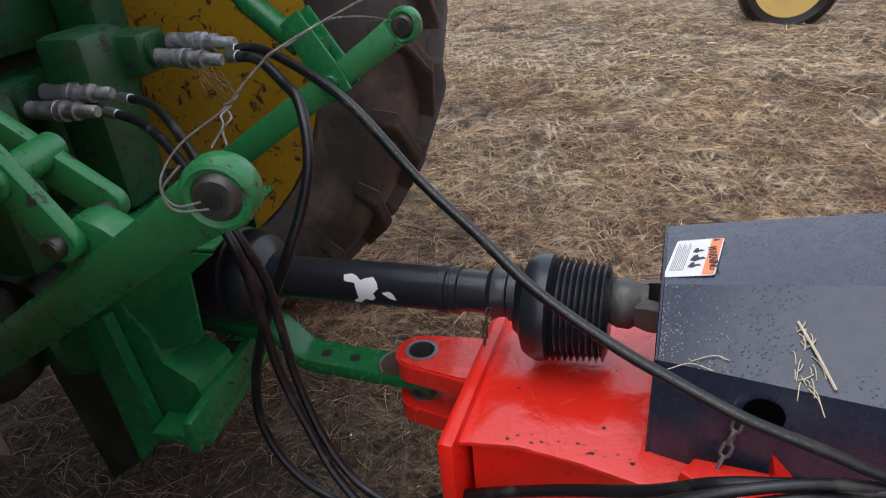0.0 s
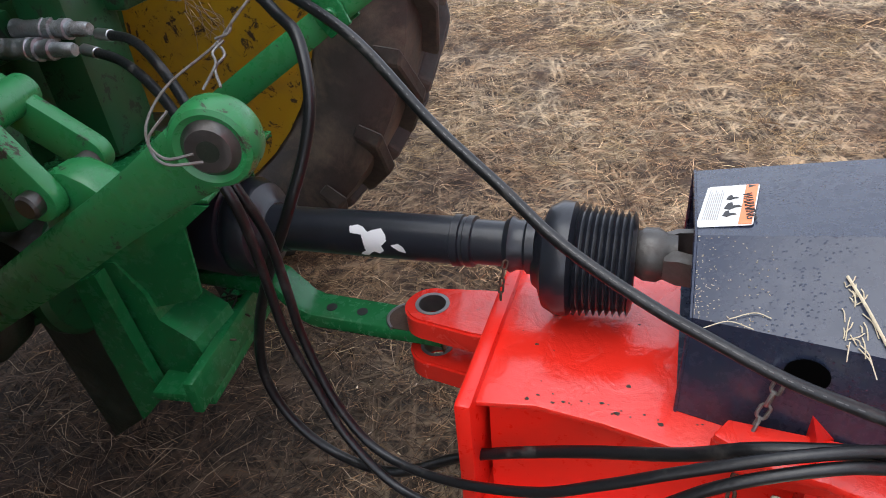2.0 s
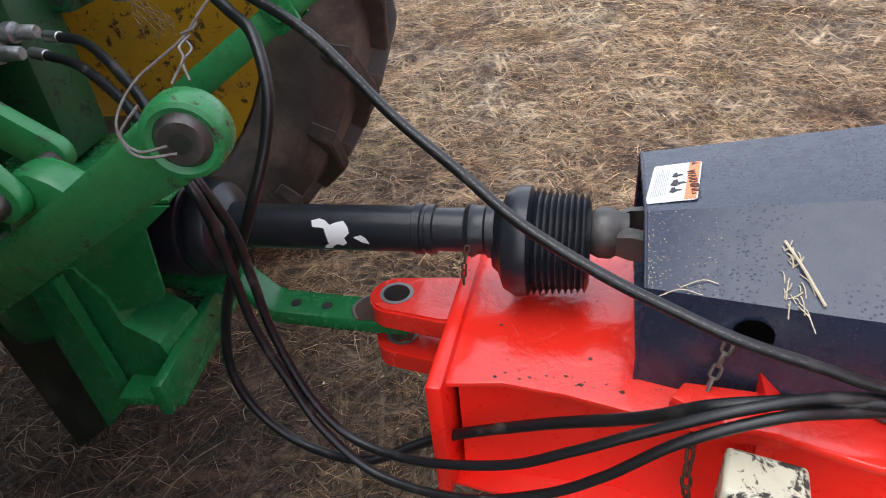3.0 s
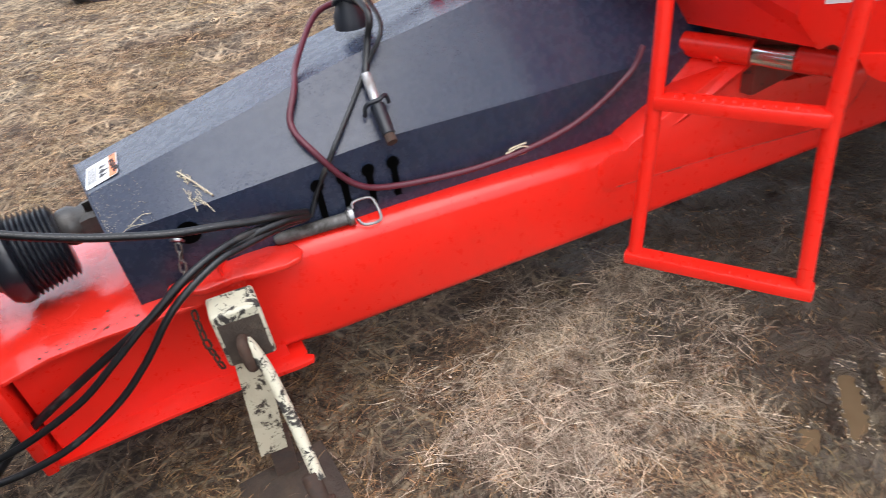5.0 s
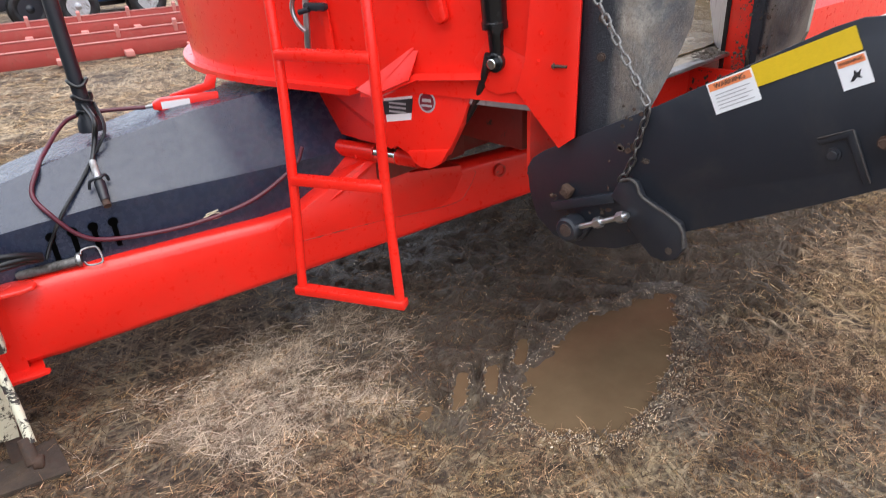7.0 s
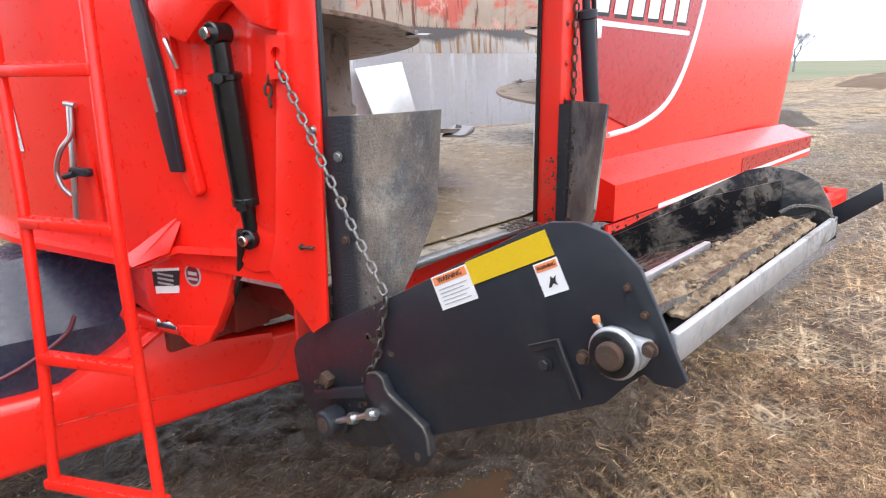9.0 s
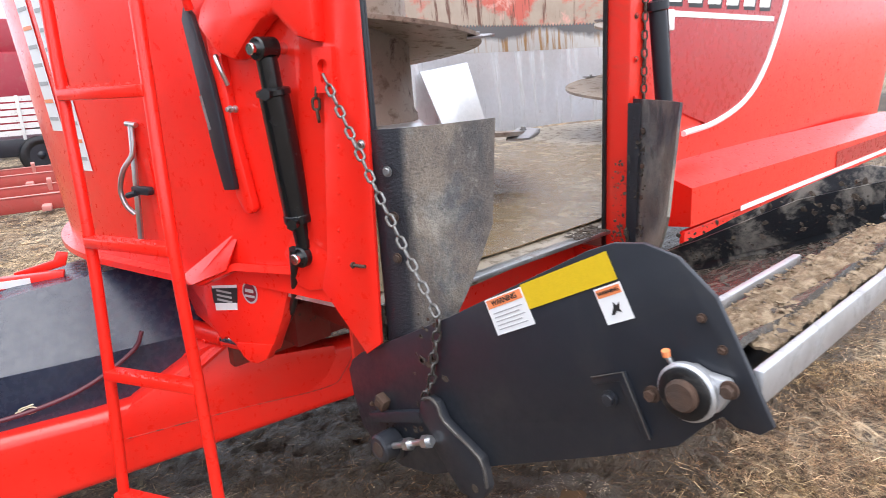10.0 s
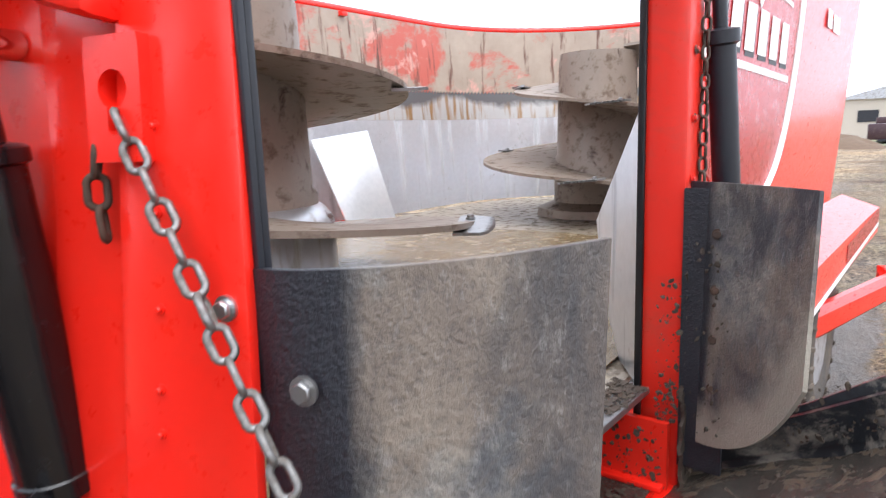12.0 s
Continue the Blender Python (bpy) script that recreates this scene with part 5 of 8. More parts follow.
plug = part("trailer_plug", cyl(slope(1.079, 0.72, 0.022), slope(1.068, 0.36, 0.03), 0.0115, seg=20, w=0.002), ALU, mast, "black and alloy trailer plug")
part("plug_body", cyl(slope(1.067, 0.33, 0.032), slope(1.055, -0.04, 0.045), 0.017, 0.0145, seg=20, w=0.002), BLACK, plug, "black plug body")
part("plug_wing", tube([slope(1.035, 0.28, 0.02), slope(1.042, 0.36, 0.04), slope(1.068, 0.36, 0.05), slope(1.09, 0.40, 0.04), slope(1.098, 0.34, 0.02)], 0.005, 6, 8), BLACK, plug)
part("plug_pins", cyl(slope(1.055, -0.04, 0.045), slope(1.052, -0.14, 0.05), 0.012, seg=16), RUST, plug)
part("plug_lead", tube([(1.145, -0.07, 1.06), slope(1.13, 1.25, 0.06), slope(1.115, 1.05, 0.03), slope(1.095, 0.85, 0.02), slope(1.078, 0.70, 0.022)], 0.0085, 8, 10), RUBBER, mast)
part("loose_lead", tube([(1.18, -0.06, 1.06), slope(1.15, 1.1, 0.045), slope(1.09, 0.8, 0.02), slope(1.02, 0.45, 0.009), slope(0.94, 0.05, 0.012), (0.885, -0.278, 0.72), (0.85, -0.285, 0.665)], 0.0055, 8, 8), RUBBER, mast)
cable = root("control_cable", "maroon push-pull control cable looped over the cover", "cable")
part("sheath", tube([(1.355, -0.027, 1.0), (1.29, 0.0, 1.005), (1.20, 0.03, 1.008), (1.10, 0.03, 1.0), slope(0.985, 0.3, 0.02, 2), slope(0.93, 0.93, 0.012), slope(0.888, 0.55, 0.010), slope(0.90, 0.10, 0.018), side(0.965, 0.71, 0.012), side(1.06, 0.672, 0.014), (1.25, -0.375, 0.66), (1.42, -0.415, 0.675), (1.55, -0.44, 0.71), (1.68, -0.455, 0.78), (1.72, -0.46, 0.84)], 0.0075, 12, 10), PURPLE, cable)
part("tag", merge(tube([(1.33, -0.392, 0.672), (1.37, -0.405, 0.682), (1.39, -0.41, 0.668), (1.36, -0.40, 0.66), (1.34, -0.394, 0.68), (1.38, -0.41, 0.69)], 0.0025, 5, 6)), STRAWM, cable)
lever = part("control_lever_box", merge(prism([(0, 0.004), (0.03, -0.004), (0.23, -0.004), (0.235, 0.036), (0.03, 0.040), (0.0, 0.028)], (1.384, -0.022, 0.986), (0.93, -0.366, 0), (0, 0, 1), 0.036, 0.005), prism([(0.07, 0), (0.235, 0.03), (0.25, 0.075), (0.215, 0.085), (0.20, 0.055), (0.07, 0.028)], (1.40, 0.035, 0.992), (0.93, -0.366, 0), (0, 0, 1), 0.014, 0.003)), RED, mixer, "small red lever box on the cover")
stuck(rect(0.03, 0.004, 0.13, 0.030), (1.384, -0.022, 0.986), (0.93, -0.366, 0), (0, 0, 1), WHITE, lever, "label_strip", lift=0.037)
part("lever_tip", cyl((1.388, -0.040, 1.004), (1.352, -0.026, 1.000), 0.009, 0.006, seg=12), STEEL, lever, "bare cable end fitting")

# ---- conveyor ----
conv = root("side_conveyor", "", "")
conv.parent = mixer
tagged(conv, "black folding side conveyor hung on a chain")
PL = [(-1.295, 0.87), (-1.315, 0.905), (-1.36, 0.938), (-1.71, 1.125), (-2.06, 1.33), (-2.11, 1.352), (-2.165, 1.36), (-2.22, 1.348), (-2.28, 1.30), (-2.31, 1.247), (-2.34, 1.19), (-2.372, 1.13), (-2.355, 1.112), (-2.32, 1.11), (-2.30, 1.12), (-2.275, 1.095), (-2.234, 1.043), (-2.10, 0.965), (-1.82, 0.815), (-1.62, 0.70), (-1.50, 0.668), (-1.40, 0.675), (-1.335, 0.72), (-1.305, 0.80)]
near_plate = part("end_plate", prism([(-y, z) for y, z in PL], (2.0, 0, 0), (0, -1, 0), (0, 0, 1), 0.01, 0.002), BLACK, conv, "black painted conveyor end plate")
FAR = [(-1.36, 0.90), (-1.55, 0.975), (-1.72, 1.075), (-1.815, 1.14), (-1.988, 1.244), (-2.095, 1.307), (-2.155, 1.324), (-2.229, 1.317), (-2.289, 1.291), (-2.325, 1.231), (-2.35, 1.14), (-2.30, 1.10), (-2.10, 0.965), (-1.82, 0.815), (-1.62, 0.70), (-1.50, 0.668), (-1.36, 0.70)]
part("end_plate", prism([(-y, z) for y, z in FAR], (3.085, 0, 0), (0, -1, 0), (0, 0, 1), 0.01, 0.002), MUDPLATE, conv, "mud-caked conveyor end plate")
PO, PU, PV = Vector((1.99, 0, 0)), Vector((0, -1, 0)), Vector((0, 0, 1))


def on_plate(pts, mat, name, parent=near_plate, lift=0.0012, label=""):
    return stuck(pts, PO, PU, PV, mat, parent, name, lift=lift, label=label)


up = Vector((0.88, 0.46)).normalized()


def tilt(a, c):
    """A point in the plate's own slanting axes, from the sticker line."""
    return (1.821 + a * up.x - c * up.y, 1.189 + a * up.y + c * up.x)


def slanted(a0, c0, a1, c1):
    return [tilt(a0, c0), tilt(a1, c0), tilt(a1, c1), tilt(a0, c1)]


st = on_plate(slanted(0, -0.073, 0.107, 0.0), WHITE, "warning_sticker", label="white warning sticker with an orange band")
on_plate(slanted(0.004, -0.02, 0.103, -0.003), ORANGE, "sticker_band", st, 0.0022)
letters("WARNING", 0.015, PO + PU * tilt(0.054, -0.0115)[0] + Vector((-0.0036, 0, 0)) + PV * (tilt(0.054, -0.0115)[1]), (0, -up.x, up.y), (0, up.y, up.x), INK, st)
for k in range(5):
    on_plate(slanted(0.012, -0.032 - 0.008 * k, 0.095 - 0.012 * (k % 2), -0.03 - 0.008 * k), GREYINK, "print_bar", st, 0.0022)
on_plate(slanted(0.107, -0.045, 0.315, 0.003), AMBER, "reflector_strip", label="yellow reflective strip")
s2 = on_plate(slanted(0.262, -0.111, 0.317, -0.049), WHITE, "warning_sticker", label="white warning sticker with an orange band")
on_plate(slanted(0.265, -0.066, 0.314, -0.052), ORANGE, "sticker_band", s2, 0.0022)
letters("WARNING", 0.009, PO + PU * tilt(0.2895, -0.059)[0] + Vector((-0.0036, 0, 0)) + PV * tilt(0.2895, -0.059)[1], (0, -up.x, up.y), (0, up.y, up.x), INK, s2)
on_plate([tilt(0.278, -0.097), tilt(0.287, -0.086), tilt(0.29, -0.077), tilt(0.294, -0.084), tilt(0.302, -0.079), tilt(0.297, -0.09), tilt(0.30, -0.097), tilt(0.291, -0.092), tilt(0.284, -0.098)], INK, "pictogram", s2, 0.0022)


def bearing(y, z, r, mat):
    o = Vector((1.99, y, z))
    k = part("bearing", prism([(q * 0.74, w * 0.74) for q, w in ((-0.055, -0.035), (0.0, -0.055), (0.06, -0.03), (0.085, 0.02), (0.075, 0.045), (0.03, 0.045), (0, 0.055), (-0.055, 0.03))], o, PU, PV, 0.022, 0.007), mat, conv, "greasy flange bearing")
    part("bearing_boss", turned([(0, 0.046 * r), (0.008, 0.046 * r), (0.012, 0.042 * r), (0.013, 0.034 * r)], o - Vector((0.022, 0, 0)), o - Vector((1, 0, 0)), 28), ALU if mat is ALU else DARKSTEEL, k)
    part("seal_ring", turned([(0.0, 0.0405 * r), (0.004, 0.0405 * r), (0.006, 0.036 * r), (0.006, 0.027 * r)], o - Vector((0.0335, 0, 0)), o - Vector((1, 0, 0)), 28), RUBBER, k, "black greasy seal ring")
    part("shaft_end", cyl(o - Vector((0.03, 0, 0)), o - Vector((0.05, 0, 0)), 0.025 * r, w=0.004), RUST, k, "rusty shaft end")
    return k


b1 = bearing(-2.258, 1.156, 1.0, ALU)
part("grease_nipple", cyl((1.972, -2.226, 1.192), (1.966, -2.222, 1.203), 0.005), ZINC, b1)
for y, z in ((-2.317, 1.178), (-2.200, 1.130)):
    part("flange_bolt", bolt((1.97, y, z), (-1, 0, 0), 0.010, 0.012), RUST, b1)
part("nipple_cap", cyl((1.966, -2.222, 1.202), (1.964, -2.221, 1.211), 0.0065), ORANGE, b1)
bearing(-1.475, 0.725, 0.8, BLACK)
br = part("slide_bracket", prism([(1.605, 0.862), (1.622, 0.905), (1.645, 0.924), (1.676, 0.922), (1.70, 0.884), (1.812, 0.840), (1.828, 0.776), (1.808, 0.738), (1.778, 0.722), (1.738, 0.724), (1.70, 0.757), (1.665, 0.79), (1.64, 0.84)], (1.99, 0, 0), (0, -1, 0), (0, 0, 1), 0.022, 0.004), BLACK, conv, "black belt tensioner bracket")
part("bracket_rim", tube([(1.966, -1.632, 0.915), (1.966, -1.66, 0.926), (1.966, -1.682, 0.915), (1.966, -1.702, 0.884), (1.966, -1.808, 0.84), (1.966, -1.826, 0.778)], 0.0042, 3, 8), DARKSTEEL, br, "scuffed bare bracket edge")
part("bracket_hole", cyl((1.9685, -1.788, 0.757), (1.967, -1.788, 0.757), 0.010, seg=14), MUD, br)
part("slide_bar", prism([(1.40, 0.79), (1.61, 0.873), (1.615, 0.845), (1.41, 0.765)], (1.99, 0, 0), (0, -1, 0), (0, 0, 1), 0.02, 0.003), BLACK, br)
part("roller_sleeve", turned([(0, 0.036), (0.05, 0.036), (0.055, 0.030), (0.055, 0.024)], (1.985, -1.487, 0.738), (0, -1.487, 0.738), 26), BLACK, br, "black roller sleeve")
part("sleeve_end", cyl((1.94, -1.487, 0.738), (1.929, -1.487, 0.738), 0.022, seg=20, w=0.003), RUST, br, "rusty shaft end")
part("tension_screw", merge(cyl((1.955, -1.52, 0.752), (1.955, -1.67, 0.83), 0.008, seg=10), cyl((1.955, -1.57, 0.777), (1.955, -1.59, 0.788), 0.016, seg=6), cyl((1.955, -1.64, 0.814), (1.955, -1.66, 0.824), 0.016, seg=6)), ZINC, conv, "threaded tension screw")
part("square_stud", merge(box((1.98, -1.452, 0.836), (0.026, 0.034, 0.034), Matrix.Rotation(0.4, 4, "X"), 0.004), cyl((1.966, -1.452, 0.836), (1.964, -1.452, 0.836), 0.010)), RUST, conv, "rusty square stud")
part("bracket_edge", tube([(1.981, -2.077, 1.112), (1.981, -2.138, 1.142), (1.981, -2.19, 1.04)], 0.0018, 1, 6, curve=False), DARKSTEEL, conv, "scuffed bracket edge")
part("corner_bracket", merge(prism([(2.075, 1.11), (2.14, 1.142), (2.19, 1.04), (2.178, 1.032), (2.13, 1.122), (2.08, 1.098)], (1.99, 0, 0), (0, -1, 0), (0, 0, 1), 0.007, 0.002), bolt((1.987, -2.112, 1.083), (-1, 0, 0), 0.011, 0.010)), BLACK, conv)
for y, z in ((-1.391, 0.804), (-2.295, 1.225), (-2.30, 1.11), (-2.262, 1.265)):
    part("plate_bolt", bolt((1.989, y, z), (-1, 0, 0), 0.0055, 0.006), RUST, conv)
part("drive_roller", cyl((2.01, -2.262, 1.145), (3.08, -2.262, 1.145), 0.035), BLACK, conv)
part("tail_roller", cyl((2.01, -1.425, 0.76), (3.08, -1.425, 0.76), 0.05), BLACK, conv)
# mud splashed on the near plate
rng = random.Random(21)
for k in range(46):
    if k < 30:
        y, z, r = 1.40 + 0.30 * rng.random() ** 1.3, 0.0, 0.004 + 0.016 * rng.random() ** 3
        z = 0.735 + 0.5 * (y - 1.33) * rng.random() + 0.05 * rng.random()
    else:
        y, r = 1.62 + 0.06 * rng.gauss(0, 0.6), 0.004 + 0.012 * rng.random() ** 2
        z = 0.95 + 0.16 * rng.random()
    pts = [(y + r * (0.6 + 0.7 * rng.random()) * math.cos(a), z + r * (0.6 + 0.7 * rng.random()) * math.sin(a) * 0.8) for a in (2 * math.pi * i / 11 for i in range(11))]
    on_plate(pts, MUD if k % 3 else RUST, "mud_splash", near_plate, 0.0006)
# belt: inclined sheet with cleats and caked feed
BA, BB = Vector((0, -1.44, 0.82)), Vector((0, -2.30, 1.205))
part("belt", sheet([[Vector((x, BA.y + (BB.y - BA.y) * t, BA.z + (BB.z - BA.z) * t + 0.012 * noise.noise((x * 7, t * 9, 0)))) for x in np.linspace(2.02, 3.075, 30)] for t in np.linspace(-0.02, 1.0, 26)], 0.012), BELT, conv, "black conveyor belt caked with wet feed")
part("outer_rail", box((2.545, -2.338, 1.172), (1.075, 0.016, 0.055), Matrix.Rotation(radians(0.0), 4, "Z"), 0.003), ALU, conv, "scuffed galvanised outer rail")
part("inner_rail", box((2.31, -2.172, 1.192), (0.56, 0.016, 0.022), w=0.003), ALU, conv)
part("belt_rail", merge(box((2.42, -1.758, 1.002), (0.70, 0.022, 0.006), w=0.002), box((2.42, -1.768, 0.99), (0.70, 0.005, 0.026), w=0.001)), ALU, conv, "scuffed bare angle rail over the belt")
part("far_hook", tube([(2.98, -2.22, 1.21), (3.03, -2.25, 1.225), (3.055, -2.31, 1.22), (3.06, -2.345, 1.19)], 0.007, 6, 8), BELT, conv)
part("belt_wall", sheet([[Vector((3.07 - 0.02 * t, y, z0 + 0.02 + t * h)) for y, z0, h in ((-1.46, 0.84, 0.07), (-1.7, 0.95, 0.08), (-2.0, 1.08, 0.12), (-2.2, 1.17, 0.10))] for t in (0, 0.3, 0.6, 1.0)], 0.008), MUDPLATE, conv)
part("motor", merge(cyl((3.10, -2.28, 1.16), (3.17, -2.28, 1.16), 0.05, w=0.006), cyl((3.17, -2.28, 1.16), (3.22, -2.28, 1.16), 0.038, w=0.006)), ALU, conv, "grey hydraulic motor")
part("motor_guard", prism([(2.30, 1.20), (2.345, 1.17), (2.44, 1.25), (2.43, 1.30)], (3.13, 0, 0), (0, -1, 0), (0, 0, 1), 0.012, 0.002), BLACK, conv)
part("tray", box((2.53, -1.36, 0.84), (1.02, 0.18, 0.012)), BELT, mixer, "black feed-stained tray floor")
part("tray_back", box((2.53, -1.275, 0.94), (1.02, 0.012, 0.2)), RED_POST, mixer, "streaked red tray back")
part("tray_end", box((2.995, -1.37, 0.92), (0.016, 0.19, 0.15)), RED_POST, mixer)
part("tray_lip", box((2.66, -1.462, 0.838), (0.72, 0.05, 0.016), w=0.002), RED, mixer, "bright red tray lip")
for x in (2.48, 2.99):
    part("tray_strap", box((x, -1.38, 0.853), (0.05, 0.16, 0.012), w=0.002), RED, mixer)
part("sill", box((2.53, -1.385, 1.045), (1.03, 0.06, 0.014), Matrix.Rotation(radians(-8), 4, "X"), 0.003), STEEL, mixer, "worn steel door sill")

# flaps
def flap(fn, nu, nv, th=0.008):
    return sheet([[Vector(fn(u, v)) for u in np.linspace(0, 1, nu)] for v in np.linspace(0, 1, nv)], th)


def left_flap(u, v):
    u = 1.17 * u - 0.17
    bulge = math.sin(max(0.0, u) * math.pi) * 0.018
    x = 2.008 + 0.172 * max(0.0, u) ** 1.5 - 0.02 * (1 - v) * u
    y = -1.490 - 0.195 * u - bulge
    zb = 0.93 + 0.36 * u * u
    return x, y, zb + (1.508 + 0.013 * u - zb) * v


def right_flap(u, v):
    x = 3.03 - 0.15 * u - 0.05 * (1 - v) * u
    y = -1.485 - 0.245 * u - 0.02 * math.sin(u * math.pi)
    zb = 0.96 + 0.22 * u * u
    return x, y, zb + (1.498 - zb) * v


lf = part("rubber_flap", flap(left_flap, 22, 26), FLAP, mixer, "grey scuffed curved deflector flap")
def wear_of(ob, x0, x1, low, tall=0.05):
    """How far towards the free edge each point of a flap lies."""
    at = ob.data.attributes.new("wear", "FLOAT", "POINT")
    at.data.foreach_set("value", [min(1.0, max(0.0, (v.co.x - x0) / (x1 - x0))) for v in ob.data.vertices])
    rim = ob.data.attributes.new("rim", "FLOAT", "POINT")
    rim.data.foreach_set("value", [max(0.0, 1 - (v.co.z - low(v.co.x)) / tall) for v in ob.data.vertices])


rf = part("rubber_flap", flap(right_flap, 18, 22), FLAP_PALE, mixer, "grey scuffed curved deflector flap")
wear_of(lf, 2.010, 2.072, lambda x: 0.93 + 0.36 * max(0.0, (x - 2.018) / 0.175) ** 1.333)
wear_of(rf, 3.02, 2.96, lambda x: 0.96 + 0.22 * max(0.0, (3.03 - x) / 0.17) ** 2, 0.26)
strip = part("flap_strip", sheet([[Vector((3.012 - 0.004 * q, -1.478 - 0.088 * q, z)) for q in (0, 0.5, 1)] for z in (0.90, 1.05, 1.2, 1.35, 1.485)], 0.010), FLAP, rf, "black clamping strip")
for x, y, z, m in ((2.008, -1.514, 1.417, STEEL), (2.010, -1.523, 1.314, RUST), (2.010, -1.523, 1.217, RUST)):
    part("flap_bolt", bolt((x, y, z), (-0.95, -0.3, 0), 0.009, 0.007), m, lf)
for z in (1.40, 1.29, 1.19, 1.09):
    part("flap_bolt", bolt((2.998, -1.548, z), (-1, -0.1, 0), 0.008, 0.008), RUST, strip)
part("edge_catch", merge(cyl(cheek(0.0, 1.19, 0.028), cheek(0.035, 1.19, 0.030), 0.004), bolt(cheek(0.035, 1.19, 0.03), cheek(0.2, 1.19, 0.04) - cheek(0, 1.19, 0.03), 0.006, 0.006)), RUST, mixer)
part("mud_cake", sheet([[Vector((2.0 + 0.05 * u + 0.012 * noise.noise((u * 8, v * 14, 2)), -1.445 + 0.02 * noise.noise((u * 6, v * 11, 6)), 0.80 + 0.28 * v)) for u in np.linspace(0, 1, 10)] for v in np.linspace(0, 1, 26)], 0.012), MUD, mixer, "caked mud along the frame edge")

part("post_mud", sheet([[Vector((3.0 + 0.11 * u + 0.012 * noise.noise((u * 8, v * 10, 5)), -1.488 - 0.012 * max(0, noise.noise((u * 7, v * 9, 2)) + 0.4), 0.82 + (0.26 + 0.10 * noise.noise((u * 5, 1, 1))) * v)) for u in np.linspace(0, 1, 14)] for v in np.linspace(0, 1, 22)], 0.008), MUD, mixer, "wet mud and feed caked at the foot of the post")

def spatter(name, label, count, seed, at, big, mat):
    """Small uneven lumps of wet mud pressed onto a surface; at(r, s) gives place and outward direction."""
    rnd = random.Random(seed)
    bm = bmesh.new()
    for _ in range(count):
        p, d = at(rnd.random(), rnd.random())
        r = big * (0.22 + 0.78 * rnd.random() ** 3)
        q = Vector(d).to_track_quat("Z", "Y").to_matrix().to_4x4()
        m = Matrix.Translation(p) @ q @ Matrix.Rotation(rnd.random() * 6.28, 4, "Z") @ Matrix.Diagonal((r * rnd.uniform(0.6, 1.6), r * rnd.uniform(0.6, 1.2), r * 0.20, 1))
        vs = bmesh.ops.create_icosphere(bm, subdivisions=1, radius=1.0, matrix=m)["verts"]
        for v in vs:
            v.co += Vector((rnd.uniform(-1, 1), rnd.uniform(-1, 1), rnd.uniform(-1, 1))) * r * 0.30
    ob = part(name, bm, mat, mixer)
    return tagged(ob, label, "", "", "stuff")


spatter("mud_spatter", "wet mud thrown against the post", 240, 3, lambda r, s: ((3.0 + 0.11 * r, -1.491, 0.83 + 0.55 * s ** 2.1), (0, -1, 0)), 0.009, MUD)
spatter("mud_spatter", "wet mud on the inner side of the post", 150, 4, lambda r, s: ((2.996, -1.484 + 0.05 * r, 1.0 + 0.30 * s ** 2.2), (-1, 0, 0)), 0.007, MUD)
spatter("mud_spatter", "wet mud on the end of the tray", 140, 14, lambda r, s: ((2.986, -1.46 + 0.17 * r, 0.85 + 0.14 * s ** 1.6), (-1, 0, 0)), 0.008, MUD)
spatter("feed_clumps", "wet clumps of feed lodged on the sill", 260, 5, lambda r, s: ((3.0 - 0.16 * r ** 2, -1.41 + 0.07 * s, 1.054 + 0.012 * s), (0, 0, 1)), 0.013, MUD)
spatter("feed_clumps", "crumbs of wet feed in the tray", 240, 6, lambda r, s: ((2.42 + 0.58 * r ** 0.5, -1.44 + 0.15 * s ** 0.7, 0.851), (0, 0, 1)), 0.011, MUD)
spatter("mud_spatter", "mud stuck along the clamped side of the flap", 110, 7, lambda r, s: (Vector(right_flap(0.02 + 0.28 * r ** 2, 0.03 + 0.75 * s)) + Vector((-0.008, -0.006, 0)), (-0.85, -0.5, 0)), 0.007, MUD)
spatter("feed_clumps", "wet feed dried onto the belt side", 160, 8, lambda r, s: ((3.055, -1.5 - 0.68 * r, 0.90 + 0.30 * r + 0.11 * s), (-1, 0, 0)), 0.010, MUD)
spatter("feed_clumps", "clumps of wet feed along the belt", 320, 9, lambda r, s: ((2.04 + 1.02 * r, BA.y + (BB.y - BA.y) * s * 0.8, BA.z + (BB.z - BA.z) * s * 0.8 + 0.012), (0, -0.4, 0.9)), 0.013, MUD)
spatter("belt_crumbs", "pale crumbs of feed along the belt", 420, 10, lambda r, s: ((2.08 + 0.86 * r, -2.195 - 0.12 * s, 1.203 + 0.012 * s), (0, -0.2, 1)), 0.009, FEED)
spatter("belt_crumbs", "dark damp crumbs of feed along the belt", 150, 12, lambda r, s: ((2.08 + 0.88 * r, -2.19 - 0.13 * s, 1.200 + 0.012 * s), (0, -0.2, 1)), 0.008, MUD)
part("cylinder_hose", tube([cheek(0.235, 1.21, 0.03), cheek(0.27, 1.12, 0.0), cheek(0.32, 1.04, -0.04), cheek(0.40, 0.95, -0.08), cheek(0.52, 0.90, -0.16)], 0.011, 8, 10), RUBBER, mixer, "black hydraulic hose")
# door chain
dch = root("hanger_chain", "", "")
dch.parent = mixer
tagged(dch, "galvanised hanger chain")
ca, cb = cheek(0.088, 1.632, 0.036), Vector((1.982, -1.687, 1.116))
chain(dch, [ca, ca.lerp(cb, 0.5) + Vector((0, 0, -0.008)), cb], 0.0275, 0.0225, 0.0034, CHAINM)
